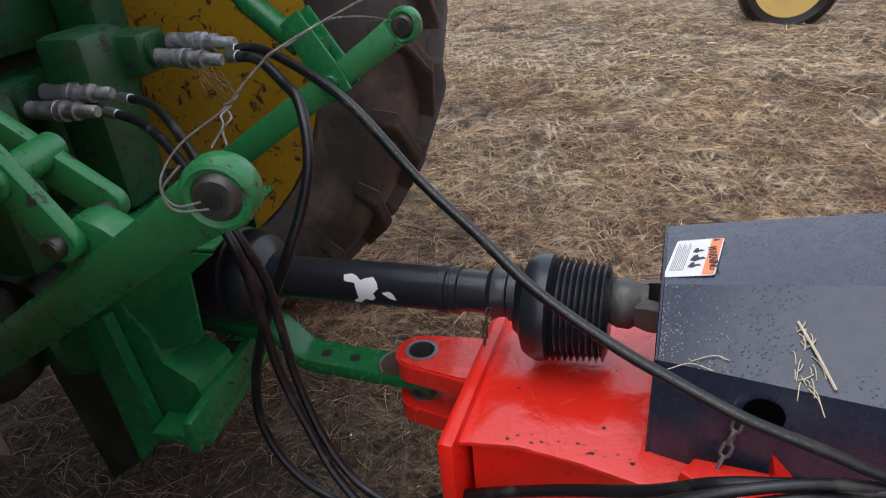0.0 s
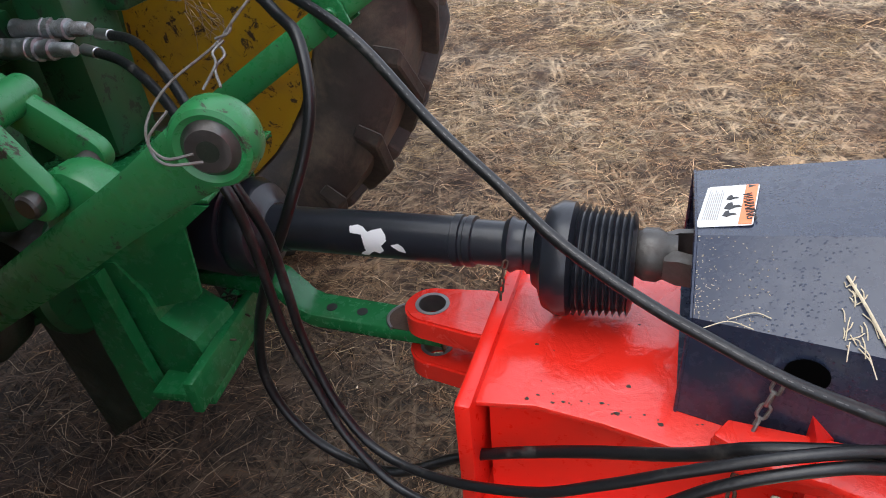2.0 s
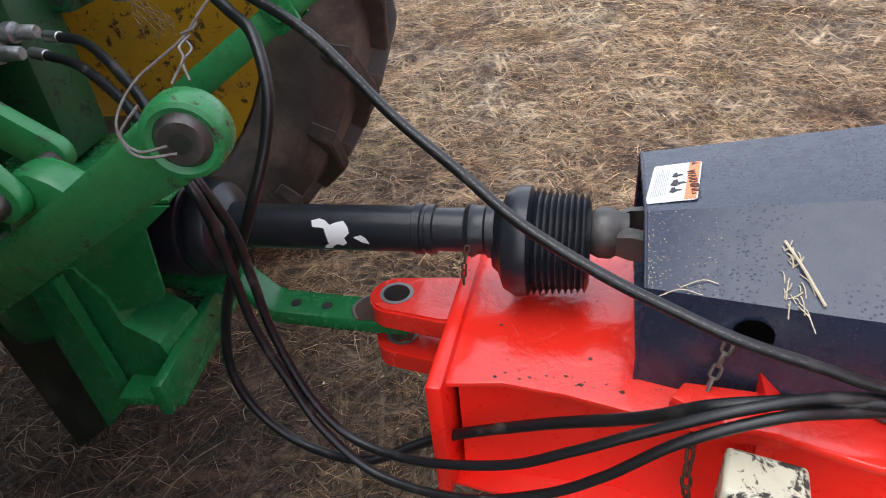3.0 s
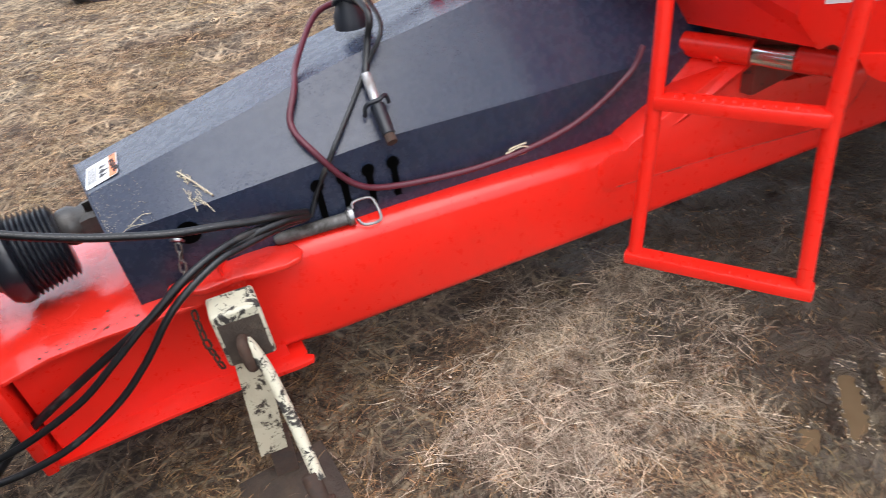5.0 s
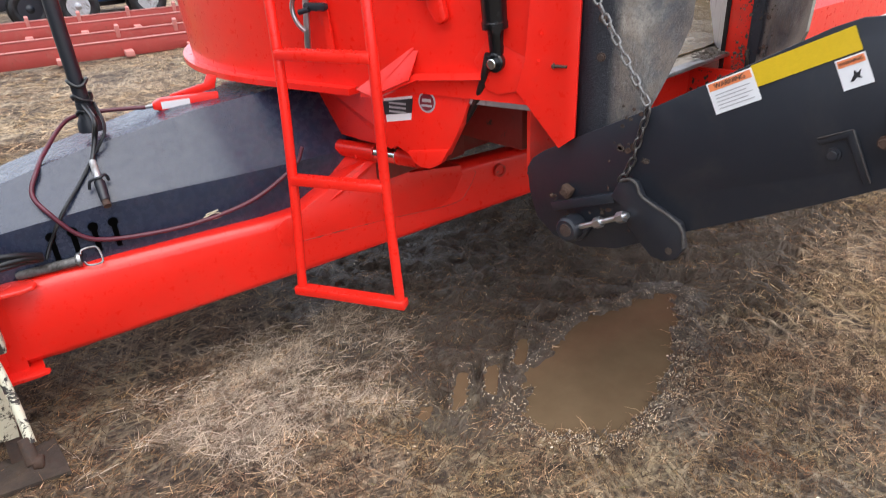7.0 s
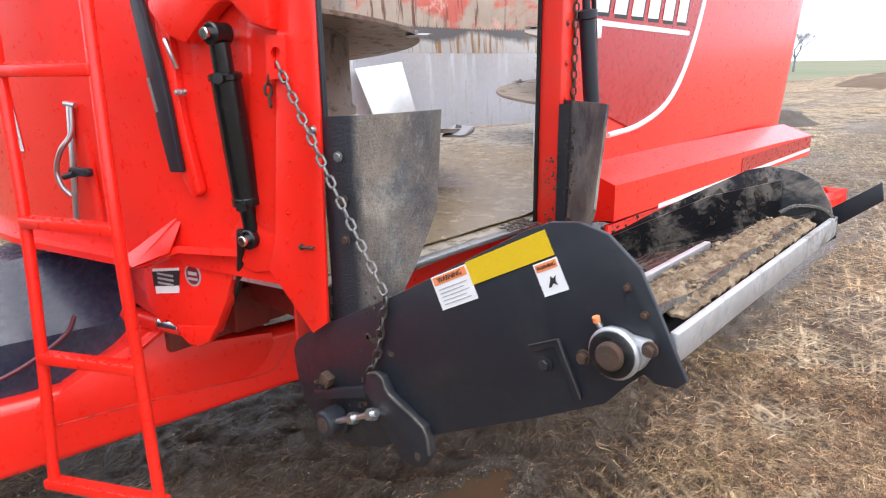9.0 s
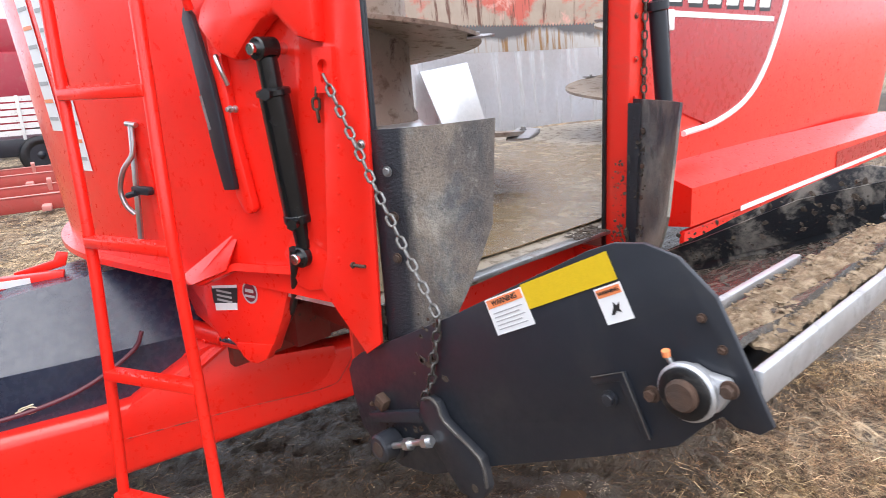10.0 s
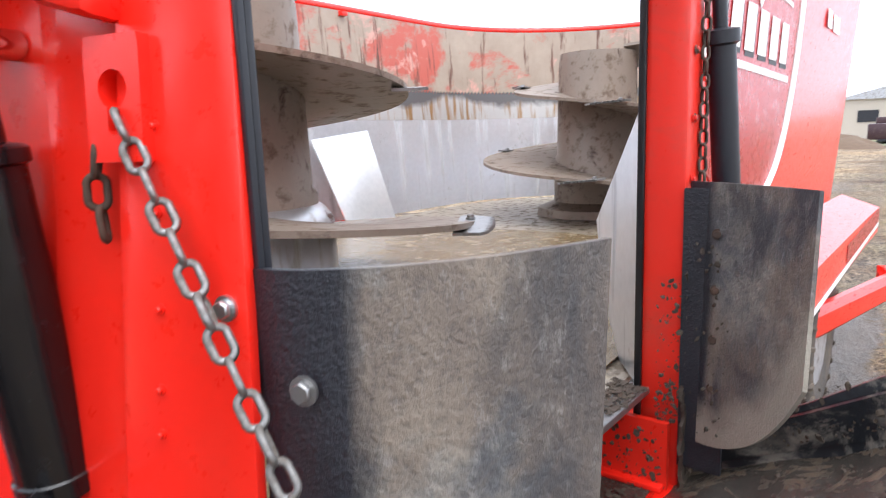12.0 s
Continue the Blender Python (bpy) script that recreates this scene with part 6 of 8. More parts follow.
chain(dch, [cb, (1.978, -1.67, 1.04), (1.978, -1.655, 0.97), (1.976, -1.62, 0.90)], 0.0275, 0.0225, 0.0034, DARKSTEEL)
chain(dch, [cheek(0.118, 1.608, 0.03), cheek(0.124, 1.57, 0.028), cheek(0.12, 1.53, 0.026)], 0.0275, 0.0225, 0.0034, RUST)

# rear cylinder beside the post
rc = part("hydraulic_cylinder", turned([(0, 0.014), (0.135, 0.014), (0.14, 0.036), (0.165, 0.036), (0.17, 0.028), (0.60, 0.028), (0.61, 0.02), (0.66, 0.02)], (3.105, -1.50, 1.93), (3.175, -1.52, 1.4), 24), BLACK, mixer, "black hydraulic cylinder beside the post")
part("hydraulic_line", tube([(3.19, -1.49, 1.86), (3.23, -1.49, 1.6), (3.27, -1.49, 1.3), (3.28, -1.49, 1.08)], 0.009, 6, 8), RUBBER, rc)
part("line_fitting", cyl((3.278, -1.49, 1.12), (3.28, -1.49, 1.05), 0.014, seg=8), ZINC, rc)
rch = root("post_chain", "", "")
rch.parent = mixer
tagged(rch, "dull hanging chain")
chain(rch, [(3.085, -1.49, 1.98), (3.082, -1.49, 1.75), (3.085, -1.49, 1.48)], 0.0275, 0.0225, 0.0032, MUD)
part("side_lamp", merge(box((3.30, -1.44, 1.74), (0.06, 0.03, 0.07), w=0.006)), WHITE, mixer, "small clear side lamp")

# fender along the side with its stripe
part("fender", loft([[Vector((x, y, z)) for y, z in ((-1.42, zt - 0.05), (-1.60, zt - 0.115), (-1.60, zt - 0.25), (-1.42, zt - 0.27))] for x, zt in ((3.22, 1.30), (3.9, 1.29), (5.2, 1.27), (5.95, 1.25))]), RED, mixer, "bright red fender ledge", smooth=False)
part("fender_stripe", sheet([[Vector((x, -1.603, z)) for x in (3.6, 4.4, 5.2, 5.94)] for z in (1.035, 1.055)], 0.002), WHITE, mixer)
part("fender_shade_decal", sheet([[Vector((x, -1.6025, z)) for x in (4.6, 5.2, 5.94)] for z in (1.06, 1.135)], 0.001), MAROON, mixer)
part("wheel_arch", prism([(3.22, 1.03), (3.22, 0.80), (3.40, 0.84), (3.52, 0.95), (3.65, 1.0), (5.9, 1.01), (5.9, 1.03)], (0, -1.56, 0), (1, 0, 0), (0, 0, 1), 0.02, 0.003), RED, mixer)
# decal block on the side: shapes only
stuck([(3.28, 1.5)] + [(3.42, 1.42), (3.62, 1.36), (3.80, 1.37), (3.98, 1.45), (4.12, 1.58), (4.24, 1.78), (4.32, 2.0), (4.40, 2.4), (3.28, 2.4)], (0, -1.436, 0), (1, 0, 0), (0, 0, 1), MAROON, mixer, "decal_panel", lift=0.002)
part("decal_sweep", tube([(3.44, -1.441, 1.34), (3.70, -1.441, 1.36), (3.95, -1.441, 1.43), (4.12, -1.441, 1.56), (4.26, -1.441, 1.78), (4.36, -1.441, 2.05), (4.44, -1.441, 2.4)], 0.012, 10, 8), WHITE, mixer, "white curved decal stripe")
for z0, z1, x0, x1 in ((1.735, 1.755, 3.22, 4.17), (1.985, 2.0, 3.26, 3.6), (1.975, 1.99, 3.78, 4.2)):
    stuck([(x0, z0 + 0.02), (x1, z0), (x1, z1), (x0, z1 + 0.02)], (0, -1.436, 0), (1, 0, 0), (0, 0, 1), WHITE, mixer, "decal_bar", lift=0.004)
for k in range(6):
    x = 3.29 + 0.145 * k
    z = 1.80 - 0.002 * k
    bar = [(x, z), (x + 0.1, z), (x + 0.13, z + 0.125), (x + 0.03, z + 0.125)]
    stuck([(p + 0.012, q - 0.014) for p, q in bar], (0, -1.436, 0), (1, 0, 0), (0, 0, 1), INK, mixer, "decal_shadow", lift=0.003)
    stuck(bar, (0, -1.436, 0), (1, 0, 0), (0, 0, 1), WHITE, mixer, "decal_bar", lift=0.005)
stuck([(3.42, 2.2), (3.75, 1.92), (4.12, 2.2), (4.07, 2.2), (3.75, 1.96), (3.47, 2.2)], (0, -1.436, 0), (1, 0, 0), (0, 0, 1), WHITE, mixer, "decal_diamond", lift=0.005)
for k in range(5):
    stuck(rect(3.46 + 0.12 * k, 2.10, 3.55 + 0.12 * k, 2.24), (0, -1.436, 0), (1, 0, 0), (0, 0, 1), WHITE, mixer, "decal_bar", lift=0.006)
for x0, x1, z in ((4.75, 5.15, 2.14), (5.22, 5.5, 2.13), (5.0, 5.12, 2.0), (5.16, 5.35, 1.995)):
    stuck(rect(x0, z, x1, z + 0.075), (0, -1.425, 0), (1, 0, 0), (0, 0, 1), WHITE, mixer, "decal_bar", lift=0.006)

# plaques on the skirt
def on_skirt(pts, mat, name, lift, label=""):
    return part(name, cheek_plate(pts, -0.0195 + lift, 0.0008), mat, skirt, label, smooth=False)


on_skirt([(0.634, 1.042), (0.519, 1.060), (0.527, 0.982), (0.626, 0.965)], WHITE, "serial_plate", 0.0, "black and white serial plate")
on_skirt([(0.636, 1.033), (0.517, 1.052), (0.523, 1.005), (0.632, 0.988)], INK, "plate_field", 0.001)
for k in range(3):
    on_skirt(rect(0.545, 1.0 + 0.014 * k, 0.612, 1.006 + 0.014 * k), GREYINK, "print_bar", 0.002)
BADGE = plain("badge_maroon", (0.16, 0.012, 0.022), 0.4)
on_skirt(ngon(0.464, 1.045, 0.032, 0.034, 24), GREYINK, "round_badge", 0.0, "round grey and maroon badge")
on_skirt(ngon(0.464, 1.045, 0.026, 0.028, 24), BADGE, "badge_field", 0.001)
on_skirt(rect(0.444, 1.03, 0.484, 1.037), GREYINK, "print_bar", 0.002)
on_skirt(rect(0.447, 1.045, 0.481, 1.055), GREYINK, "print_bar", 0.002)

# mixer wheels
def tyre_bm(r, w, rim, lugs, lug_h, bar_len):
    """A tyre round the y axis at the origin, with slanted bars."""
    prof = [(-w * 0.38, rim), (-w * 0.46, rim + 0.05), (-w * 0.5, rim + (r - rim) * 0.5), (-w * 0.46, r - 0.06), (-w * 0.40, r - 0.02), (-w * 0.2, r), (w * 0.2, r), (w * 0.40, r - 0.02), (w * 0.46, r - 0.06), (w * 0.5, rim + (r - rim) * 0.5), (w * 0.46, rim + 0.05), (w * 0.38, rim)]
    seg = 72
    bm = bmesh.new()
    rings = [[bm.verts.new((q * math.cos(2 * math.pi * k / seg), y, q * math.sin(2 * math.pi * k / seg))) for k in range(seg)] for y, q in prof]
    for r0, r1 in zip(rings, rings[1:]):
        for k in range(seg):
            bm.faces.new((r0[k], r0[(k + 1) % seg], r1[(k + 1) % seg], r1[k]))
    return bm


def tread_bar(r, w, lug_h, bar_len, s):
    """One slanted tread bar of the tyre, at angle nought, on side s."""
    bm = bmesh.new()
    vs = []
    for t, yy, drop in ((0, 0.02 * w, 0.0), (0.55, 0.27 * w, 0.0), (1.0, 0.52 * w, 0.07)):
        for e in (-1, 1):
            for h in (-0.03, lug_h):
                q = r + h - drop
                b2 = bar_len / r * t + e * 0.018 * (1 + t * 0.5)
                vs.append(bm.verts.new((q * math.cos(b2), s * yy, q * math.sin(b2))))
    for i in (0, 4):
        A, B = vs[i:i + 4], vs[i + 4:i + 8]
        for p, q in ((0, 1), (1, 3), (3, 2), (2, 0)):
            bm.faces.new((A[p], A[q], B[q], B[p]))
    bm.faces.new((vs[0], vs[1], vs[3], vs[2]))
    bm.faces.new((vs[8], vs[10], vs[11], vs[9]))
    bmesh.ops.recalc_face_normals(bm, faces=bm.faces)
    bmesh.ops.bevel(bm, geom=list(bm.edges), offset=0.006 if lug_h > 0.03 else 0.002, segments=1, affect="EDGES")
    me = bpy.data.meshes.new("tread_bar")
    bm.to_mesh(me)
    bm.free()
    return me


def wheel(parent, at, r, w, rim, lugs, lug_h, bar, face, rim_mat, tyre_mat, name="wheel"):
    bm = tyre_bm(r, w, rim, lugs, lug_h, bar)
    if face > 0:
        bm.transform(Matrix.Rotation(math.pi, 4, "Z"))
    bm.transform(Matrix.Translation(at))
    ob = part(name, merge(bm), tyre_mat, parent, "muddy bar-tread tyre")
    d = Vector((0, -1 if face < 0 else 1, 0))
    c = Vector(at)
    turn = Matrix.Rotation(math.pi, 4, "Z") if face > 0 else Matrix()
    for s in (-1, 1) if lugs > 1 else ():
        me = tread_bar(r, w, lug_h, bar, s)
        me.materials.append(tyre_mat)
        for k in range(lugs):
            o = new("tread_bar", me)
            o.matrix_basis = Matrix.Translation(at) @ turn @ Matrix.Rotation(-2 * math.pi * (k + (0.5 if s > 0 else 0)) / lugs, 4, "Y")
            o.parent = ob
    prof = [(w * 0.42, rim + 0.012), (w * 0.40, rim - 0.02), (w * 0.25, rim - 0.05), (0.04, rim - 0.06), (0.03, rim * 0.62), (0.09, rim * 0.40), (0.12, rim * 0.26), (0.13, 0.004)]
    part("rim", turned(prof[::-1], c, c + d, 48), rim_mat, ob, "worn painted steel rim")
    for k in range(8):
        a = 2 * math.pi * k / 8
        p = c + d * 0.05 + Vector((rim * 0.5 * math.cos(a), 0, rim * 0.5 * math.sin(a)))
        part("wheel_nut", bolt(p, d, 0.018, 0.02), STEEL, ob)
    return ob


for x in (4.62, 5.6):
    wheel(mixer, (x, -1.28, 0.47), 0.47, 0.30, 0.25, 24, 0.012, 0.08, -1, ALU, TYRE)
    wheel(mixer, (x, 1.15, 0.46), 0.44, 0.30, 0.24, 24, 0.012, 0.08, 1, ALU, TYRE)

# augers
def auger(x, y, start):
    """A cone screw: flights 0.45 apart, wide at the foot, winding up clockwise."""
    z0, z1, pitch = 1.06, 2.12, 0.45
    rad = lambda z: 0.93 - 0.48 * (z - 1.05)
    top = part("auger", turned([(0, 0.40), (0.05, 0.39), (0.09, 0.285), (0.38, 0.28), (0.40, 0.265), (0.98, 0.25), (1.05, 0.24), (1.06, 0.10)], (x, y, 1.045), (x, y, 3), 40), AUGER, mixer, "worn steel vertical auger")
    n = 150
    ang = lambda z: start - 2 * math.pi * (z - z0) / pitch
    grid = []
    for k in range(n + 1):
        z = z0 + (z1 - z0) * k / n
        a, r = ang(z), rad(z)
        grid.append([Vector((x + q * math.cos(a), y + q * math.sin(a), z + 0.015 * (q - 0.2))) for q in (0.18, 0.18 + (r - 0.18) * 0.35, 0.18 + (r - 0.18) * 0.7, r)])
    part("flighting", sheet(grid, 0.018), AUGER, top, "worn spiral flighting caked with feed")
    for k in range(7):
        z = z0 + 0.10 + 0.145 * k
        a, r = ang(z), rad(z)
        edge = [(r - 0.05, -0.13), (r + 0.03, -0.13)]
        for j in range(10):
            edge += [(r + 0.055 + 0.012 * math.sin(j * 0.35), -0.11 + 0.022 * j), (r + 0.038, -0.10 + 0.022 * j)]
        edge += [(r - 0.02, 0.13), (r - 0.06, 0.12)]
        b = prism(edge, (0, 0, 0), (1, 0, 0), (0, 1, 0.08), 0.010)
        b.transform(Matrix.Translation((x, y, z + 0.012)) @ Matrix.Rotation(a, 4, "Z"))
        knife = part("knife", b, STEEL, top, "bolted serrated cutting knife", smooth=False)
        for o in (-0.07, 0.07):
            p = Vector((x, y, z + 0.022)) + Matrix.Rotation(a, 3, "Z") @ Vector((r - 0.02, o, o * 0.08))
            part("knife_bolt", bolt(p, (0, 0, 1), 0.012, 0.012), STEEL, knife)
    return top


auger(3.0, 0.0, radians(134))
auger(5.85, 0.0, radians(34.5))
part("side_baffle", sheet([[(4.54, 1.05, 1.05), (4.98, 1.05, 1.05)], [(4.46, 1.26, 1.60), (4.96, 1.26, 1.65)]], 0.008), POLISHED, mixer, "slanted stainless baffle plate")
part("deflector", sheet([[(3.045, -1.372, 1.64), (3.06, -1.361, 1.63)], [(3.045, -1.372, 1.40), (3.37, -1.13, 1.36)], [(3.045, -1.372, 1.2), (3.30, -1.18, 1.18)], [(3.045, -1.372, 1.05), (3.16, -1.287, 1.05)]], 0.008), STAINLESS, mixer, "bent steel deflector inside the door")
part("hub_casing", turned([(0, 0.34), (0.02, 0.335), (0.25, 0.33), (0.29, 0.30), (0.31, 0.27)], (3.0, 0, 1.09), (3.0, 0, 3), 40), HUB, mixer, "polished steel auger foot")
part("feed_film", sheet([[Vector((x, y, 1.052 + 0.012 * max(0, noise.noise((x * 5, y * 5, 3))) + 0.004 * noise.noise((x * 23, y * 23, 1)))) for x in np.linspace(2.1, 4.9, 110)] for y in np.linspace(-1.28, 0.9, 80)], 0.004), WETFEED, mixer, "damp feed left on the tub floor")
part("belt_feed", sheet([[Vector((x, -2.188 - 0.135 * v, 1.180 + 0.014 * v + 0.016 * math.sin(v * math.pi) + 0.012 * noise.noise((x * 34, v * 7, 4)) + 0.010 * noise.noise((x * 70, v * 14, 4)))) for x in np.linspace(2.08, 2.95, 90)] for v in np.linspace(0, 1, 14)], 0.006), FEED, conv, "crumbly tan feed left along the belt")

# ---- driveline ----
drv = root("pto_driveline", "black guarded power take-off shaft between tractor and mixer", "driveline")
PA, PB = Vector((-0.50, -0.01, 0.69)), Vector((0.50, 0.0, 0.725))
pd = (PB - PA).normalized()


def on_shaft(s):
    return PA + pd * s


part("outer_tube", turned([(0.17, 0.043), (0.18, 0.046), (0.23, 0.046), (0.232, 0.043), (0.56, 0.043), (0.562, 0.047), (0.575, 0.047), (0.577, 0.043), (0.583, 0.043), (0.585, 0.046), (0.598, 0.046), (0.60, 0.040), (0.66, 0.040)], PA, PB, 36), BELLOWS, drv, "black plastic guard tube")
part("inner_shaft", turned([(0.64, 0.03), (0.70, 0.03)], PA, PB, 24), STEEL, drv)
part("collar", turned([(0.655, 0.044), (0.665, 0.05), (0.675, 0.044), (0.69, 0.044), (0.695, 0.05), (0.71, 0.05)], PA, PB, 30), BELLOWS, drv)


def bellows(s0, s1, n, big, flipd, drop):
    prof = []
    L = s1 - s0
    for k in range(n):
        t = 0.42 + 0.58 * k / n
        prof += [(s0 + L * t, big - 0.006 - 0.008 * (k / n)), (s0 + L * (t + 0.22 / n), big + 0.004 - 0.008 * (k / n)), (s0 + L * (t + 0.45 / n), big - 0.006 - 0.008 * (k / n))]
    cone = [(s0, 0.052), (s0 + L * 0.06, 0.06), (s0 + L * 0.13, 0.088), (s0 + L * 0.26, 0.1), (s0 + L * 0.38, 0.098)]
    full = cone + prof + [(s1, big - 0.02)]
    if flipd:
        full = [(s0 + s1 - s, r) for s, r in full][::-1]
    return turned(full, PA + Vector((0, 0, -0.004)), PB + Vector((0, 0, -drop)), 44)


part("bellows", bellows(0.705, 0.872, 9, 0.092, False, 0.026), BELLOWS, drv, "ribbed black cone guard")
part("bellows", bellows(0.02, 0.195, 9, 0.098, True, 0.004), BELLOWS, drv, "ribbed black cone guard")
yoke = part("yoke", turned([(0.87, 0.036), (0.885, 0.044), (0.905, 0.045), (0.92, 0.036), (0.935, 0.034)], PA, PB, 30), DARKSTEEL, drv, "greasy worn universal joint yoke")
for s in (-1, 1):
    part("yoke_fork", loft([[on_shaft(q) + Vector((0, s * y0, a)) for y0, a in ((0.020 + o, -h), (0.020 + o, h), (0.042 + o, h * 0.8), (0.042 + o, -h * 0.8))] for q, o, h in ((0.915, 0.0, 0.022), (0.935, 0.006, 0.028), (0.96, 0.012, 0.026), (0.985, 0.012, 0.03), (1.005, 0.012, 0.024))]), DARKSTEEL, yoke)
    part("bearing_cup", cyl(on_shaft(0.985) + Vector((0, s * 0.03, 0)), on_shaft(0.985) + Vector((0, s * 0.06, 0)), 0.018, w=0.003), STEEL, yoke)
part("cross", merge(cyl(on_shaft(0.985) + Vector((0, -0.035, 0)), on_shaft(0.985) + Vector((0, 0.035, 0)), 0.013), cyl(on_shaft(0.985) + Vector((0, 0, -0.045)), on_shaft(0.985) + Vector((0, 0, 0.045)), 0.016)), DARKSTEEL, yoke)
part("inner_yoke", turned([(1.0, 0.03), (1.02, 0.042), (1.14, 0.042)], PA, PB, 24), DARKSTEEL, yoke)
dchn = root("guard_chain", "", "")
dchn.parent = drv
tagged(dchn, "small rusty guard chain")
chain(dchn, [on_shaft(0.665) + Vector((0, -0.05, 0.0)), on_shaft(0.66) + Vector((0, -0.06, -0.03)), on_shaft(0.655) + Vector((0, -0.06, -0.085))], 0.016, 0.012, 0.002, RUST)
for pts in ([(0, 0), (0.012, 0.004), (0.022, 0.0), (0.03, -0.008), (0.037, -0.004), (0.05, 0.0), (0.058, -0.012), (0.06, -0.022), (0.052, -0.032), (0.055, -0.042), (0.048, -0.05), (0.04, -0.046), (0.034, -0.05), (0.028, -0.06), (0.016, -0.058), (0.02, -0.05), (0.026, -0.046), (0.024, -0.03), (0.02, -0.014), (0.002, -0.012)], [(0.066, -0.03), (0.078, -0.026), (0.086, -0.032), (0.09, -0.044), (0.078, -0.04)]):
    # the sticker follows the tube
    inside = lambda a, c: sum((q > c) != (v > c) and a < (u - p) * (c - q) / (v - q) + p for (p, q), (u, v) in zip(pts, pts[1:] + pts[:1])) % 2
    bm = bmesh.new()
    for i in range(94):
        for j in range(70):
            cell = [(0.001 * (i + p), -0.065 + 0.001 * (j + q)) for p, q in ((0, 0), (1, 0), (1, 1), (0, 1))]
            if inside(cell[0][0] + 0.0005, cell[0][1] + 0.0005):
                bm.faces.new([bm.verts.new(on_shaft(0.37 + 1.25 * a) + Vector((0, -0.0445 * math.cos(c / 0.044 + 0.85), 0.0445 * math.sin(c / 0.044 + 0.85)))) for a, c in cell])
    bmesh.ops.remove_doubles(bm, verts=bm.verts, dist=0.0002)
    part("torn_sticker", bm, WHITE, drv, "torn white sticker", smooth=False)


# ---- tractor ----
tractor = root("tractor", "green farm tractor with yellow wheels, seen from its hitch end", "tractor")
TURNED = radians(8.0)
tractor.rotation_euler = (0, 0, TURNED)


def loc(x, y, z):
    """World to the tractor's own axes."""
    c, s = math.cos(TURNED), math.sin(TURNED)
    return Vector((c * x + s * y, -s * x + c * y, z))


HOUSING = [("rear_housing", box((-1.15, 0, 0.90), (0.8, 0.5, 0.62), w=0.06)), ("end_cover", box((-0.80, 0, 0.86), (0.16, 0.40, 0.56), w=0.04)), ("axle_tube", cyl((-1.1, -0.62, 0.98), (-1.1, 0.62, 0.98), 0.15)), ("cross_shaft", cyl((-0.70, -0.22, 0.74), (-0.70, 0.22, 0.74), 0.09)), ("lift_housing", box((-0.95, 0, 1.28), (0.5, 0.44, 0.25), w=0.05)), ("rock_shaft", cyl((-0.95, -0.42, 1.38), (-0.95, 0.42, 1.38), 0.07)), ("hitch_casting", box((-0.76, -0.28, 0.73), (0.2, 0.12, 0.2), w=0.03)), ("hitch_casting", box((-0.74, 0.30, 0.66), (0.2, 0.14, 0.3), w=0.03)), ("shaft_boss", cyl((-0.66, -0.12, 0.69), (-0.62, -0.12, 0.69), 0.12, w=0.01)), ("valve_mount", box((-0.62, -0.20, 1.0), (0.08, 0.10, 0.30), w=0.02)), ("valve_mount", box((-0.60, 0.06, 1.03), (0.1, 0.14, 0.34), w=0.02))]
# the innermost castings have their shade put into the colour
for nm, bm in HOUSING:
    part(nm, bm, GREASE_SHADE if nm in ("rear_housing", "axle_tube", "cross_shaft", "hitch_casting") else GREEN_DARK, tractor, "greasy green casting, darkened as in shade")
for k in range(9):
    y, z = (-0.18 + 0.06 * (k % 3) * 1.4), 0.78 + 0.13 * (k // 3)
    part("housing_bolt", bolt((-0.72, y, z), (1, 0, 0), 0.014, 0.014), GREEN_DARK, tractor)


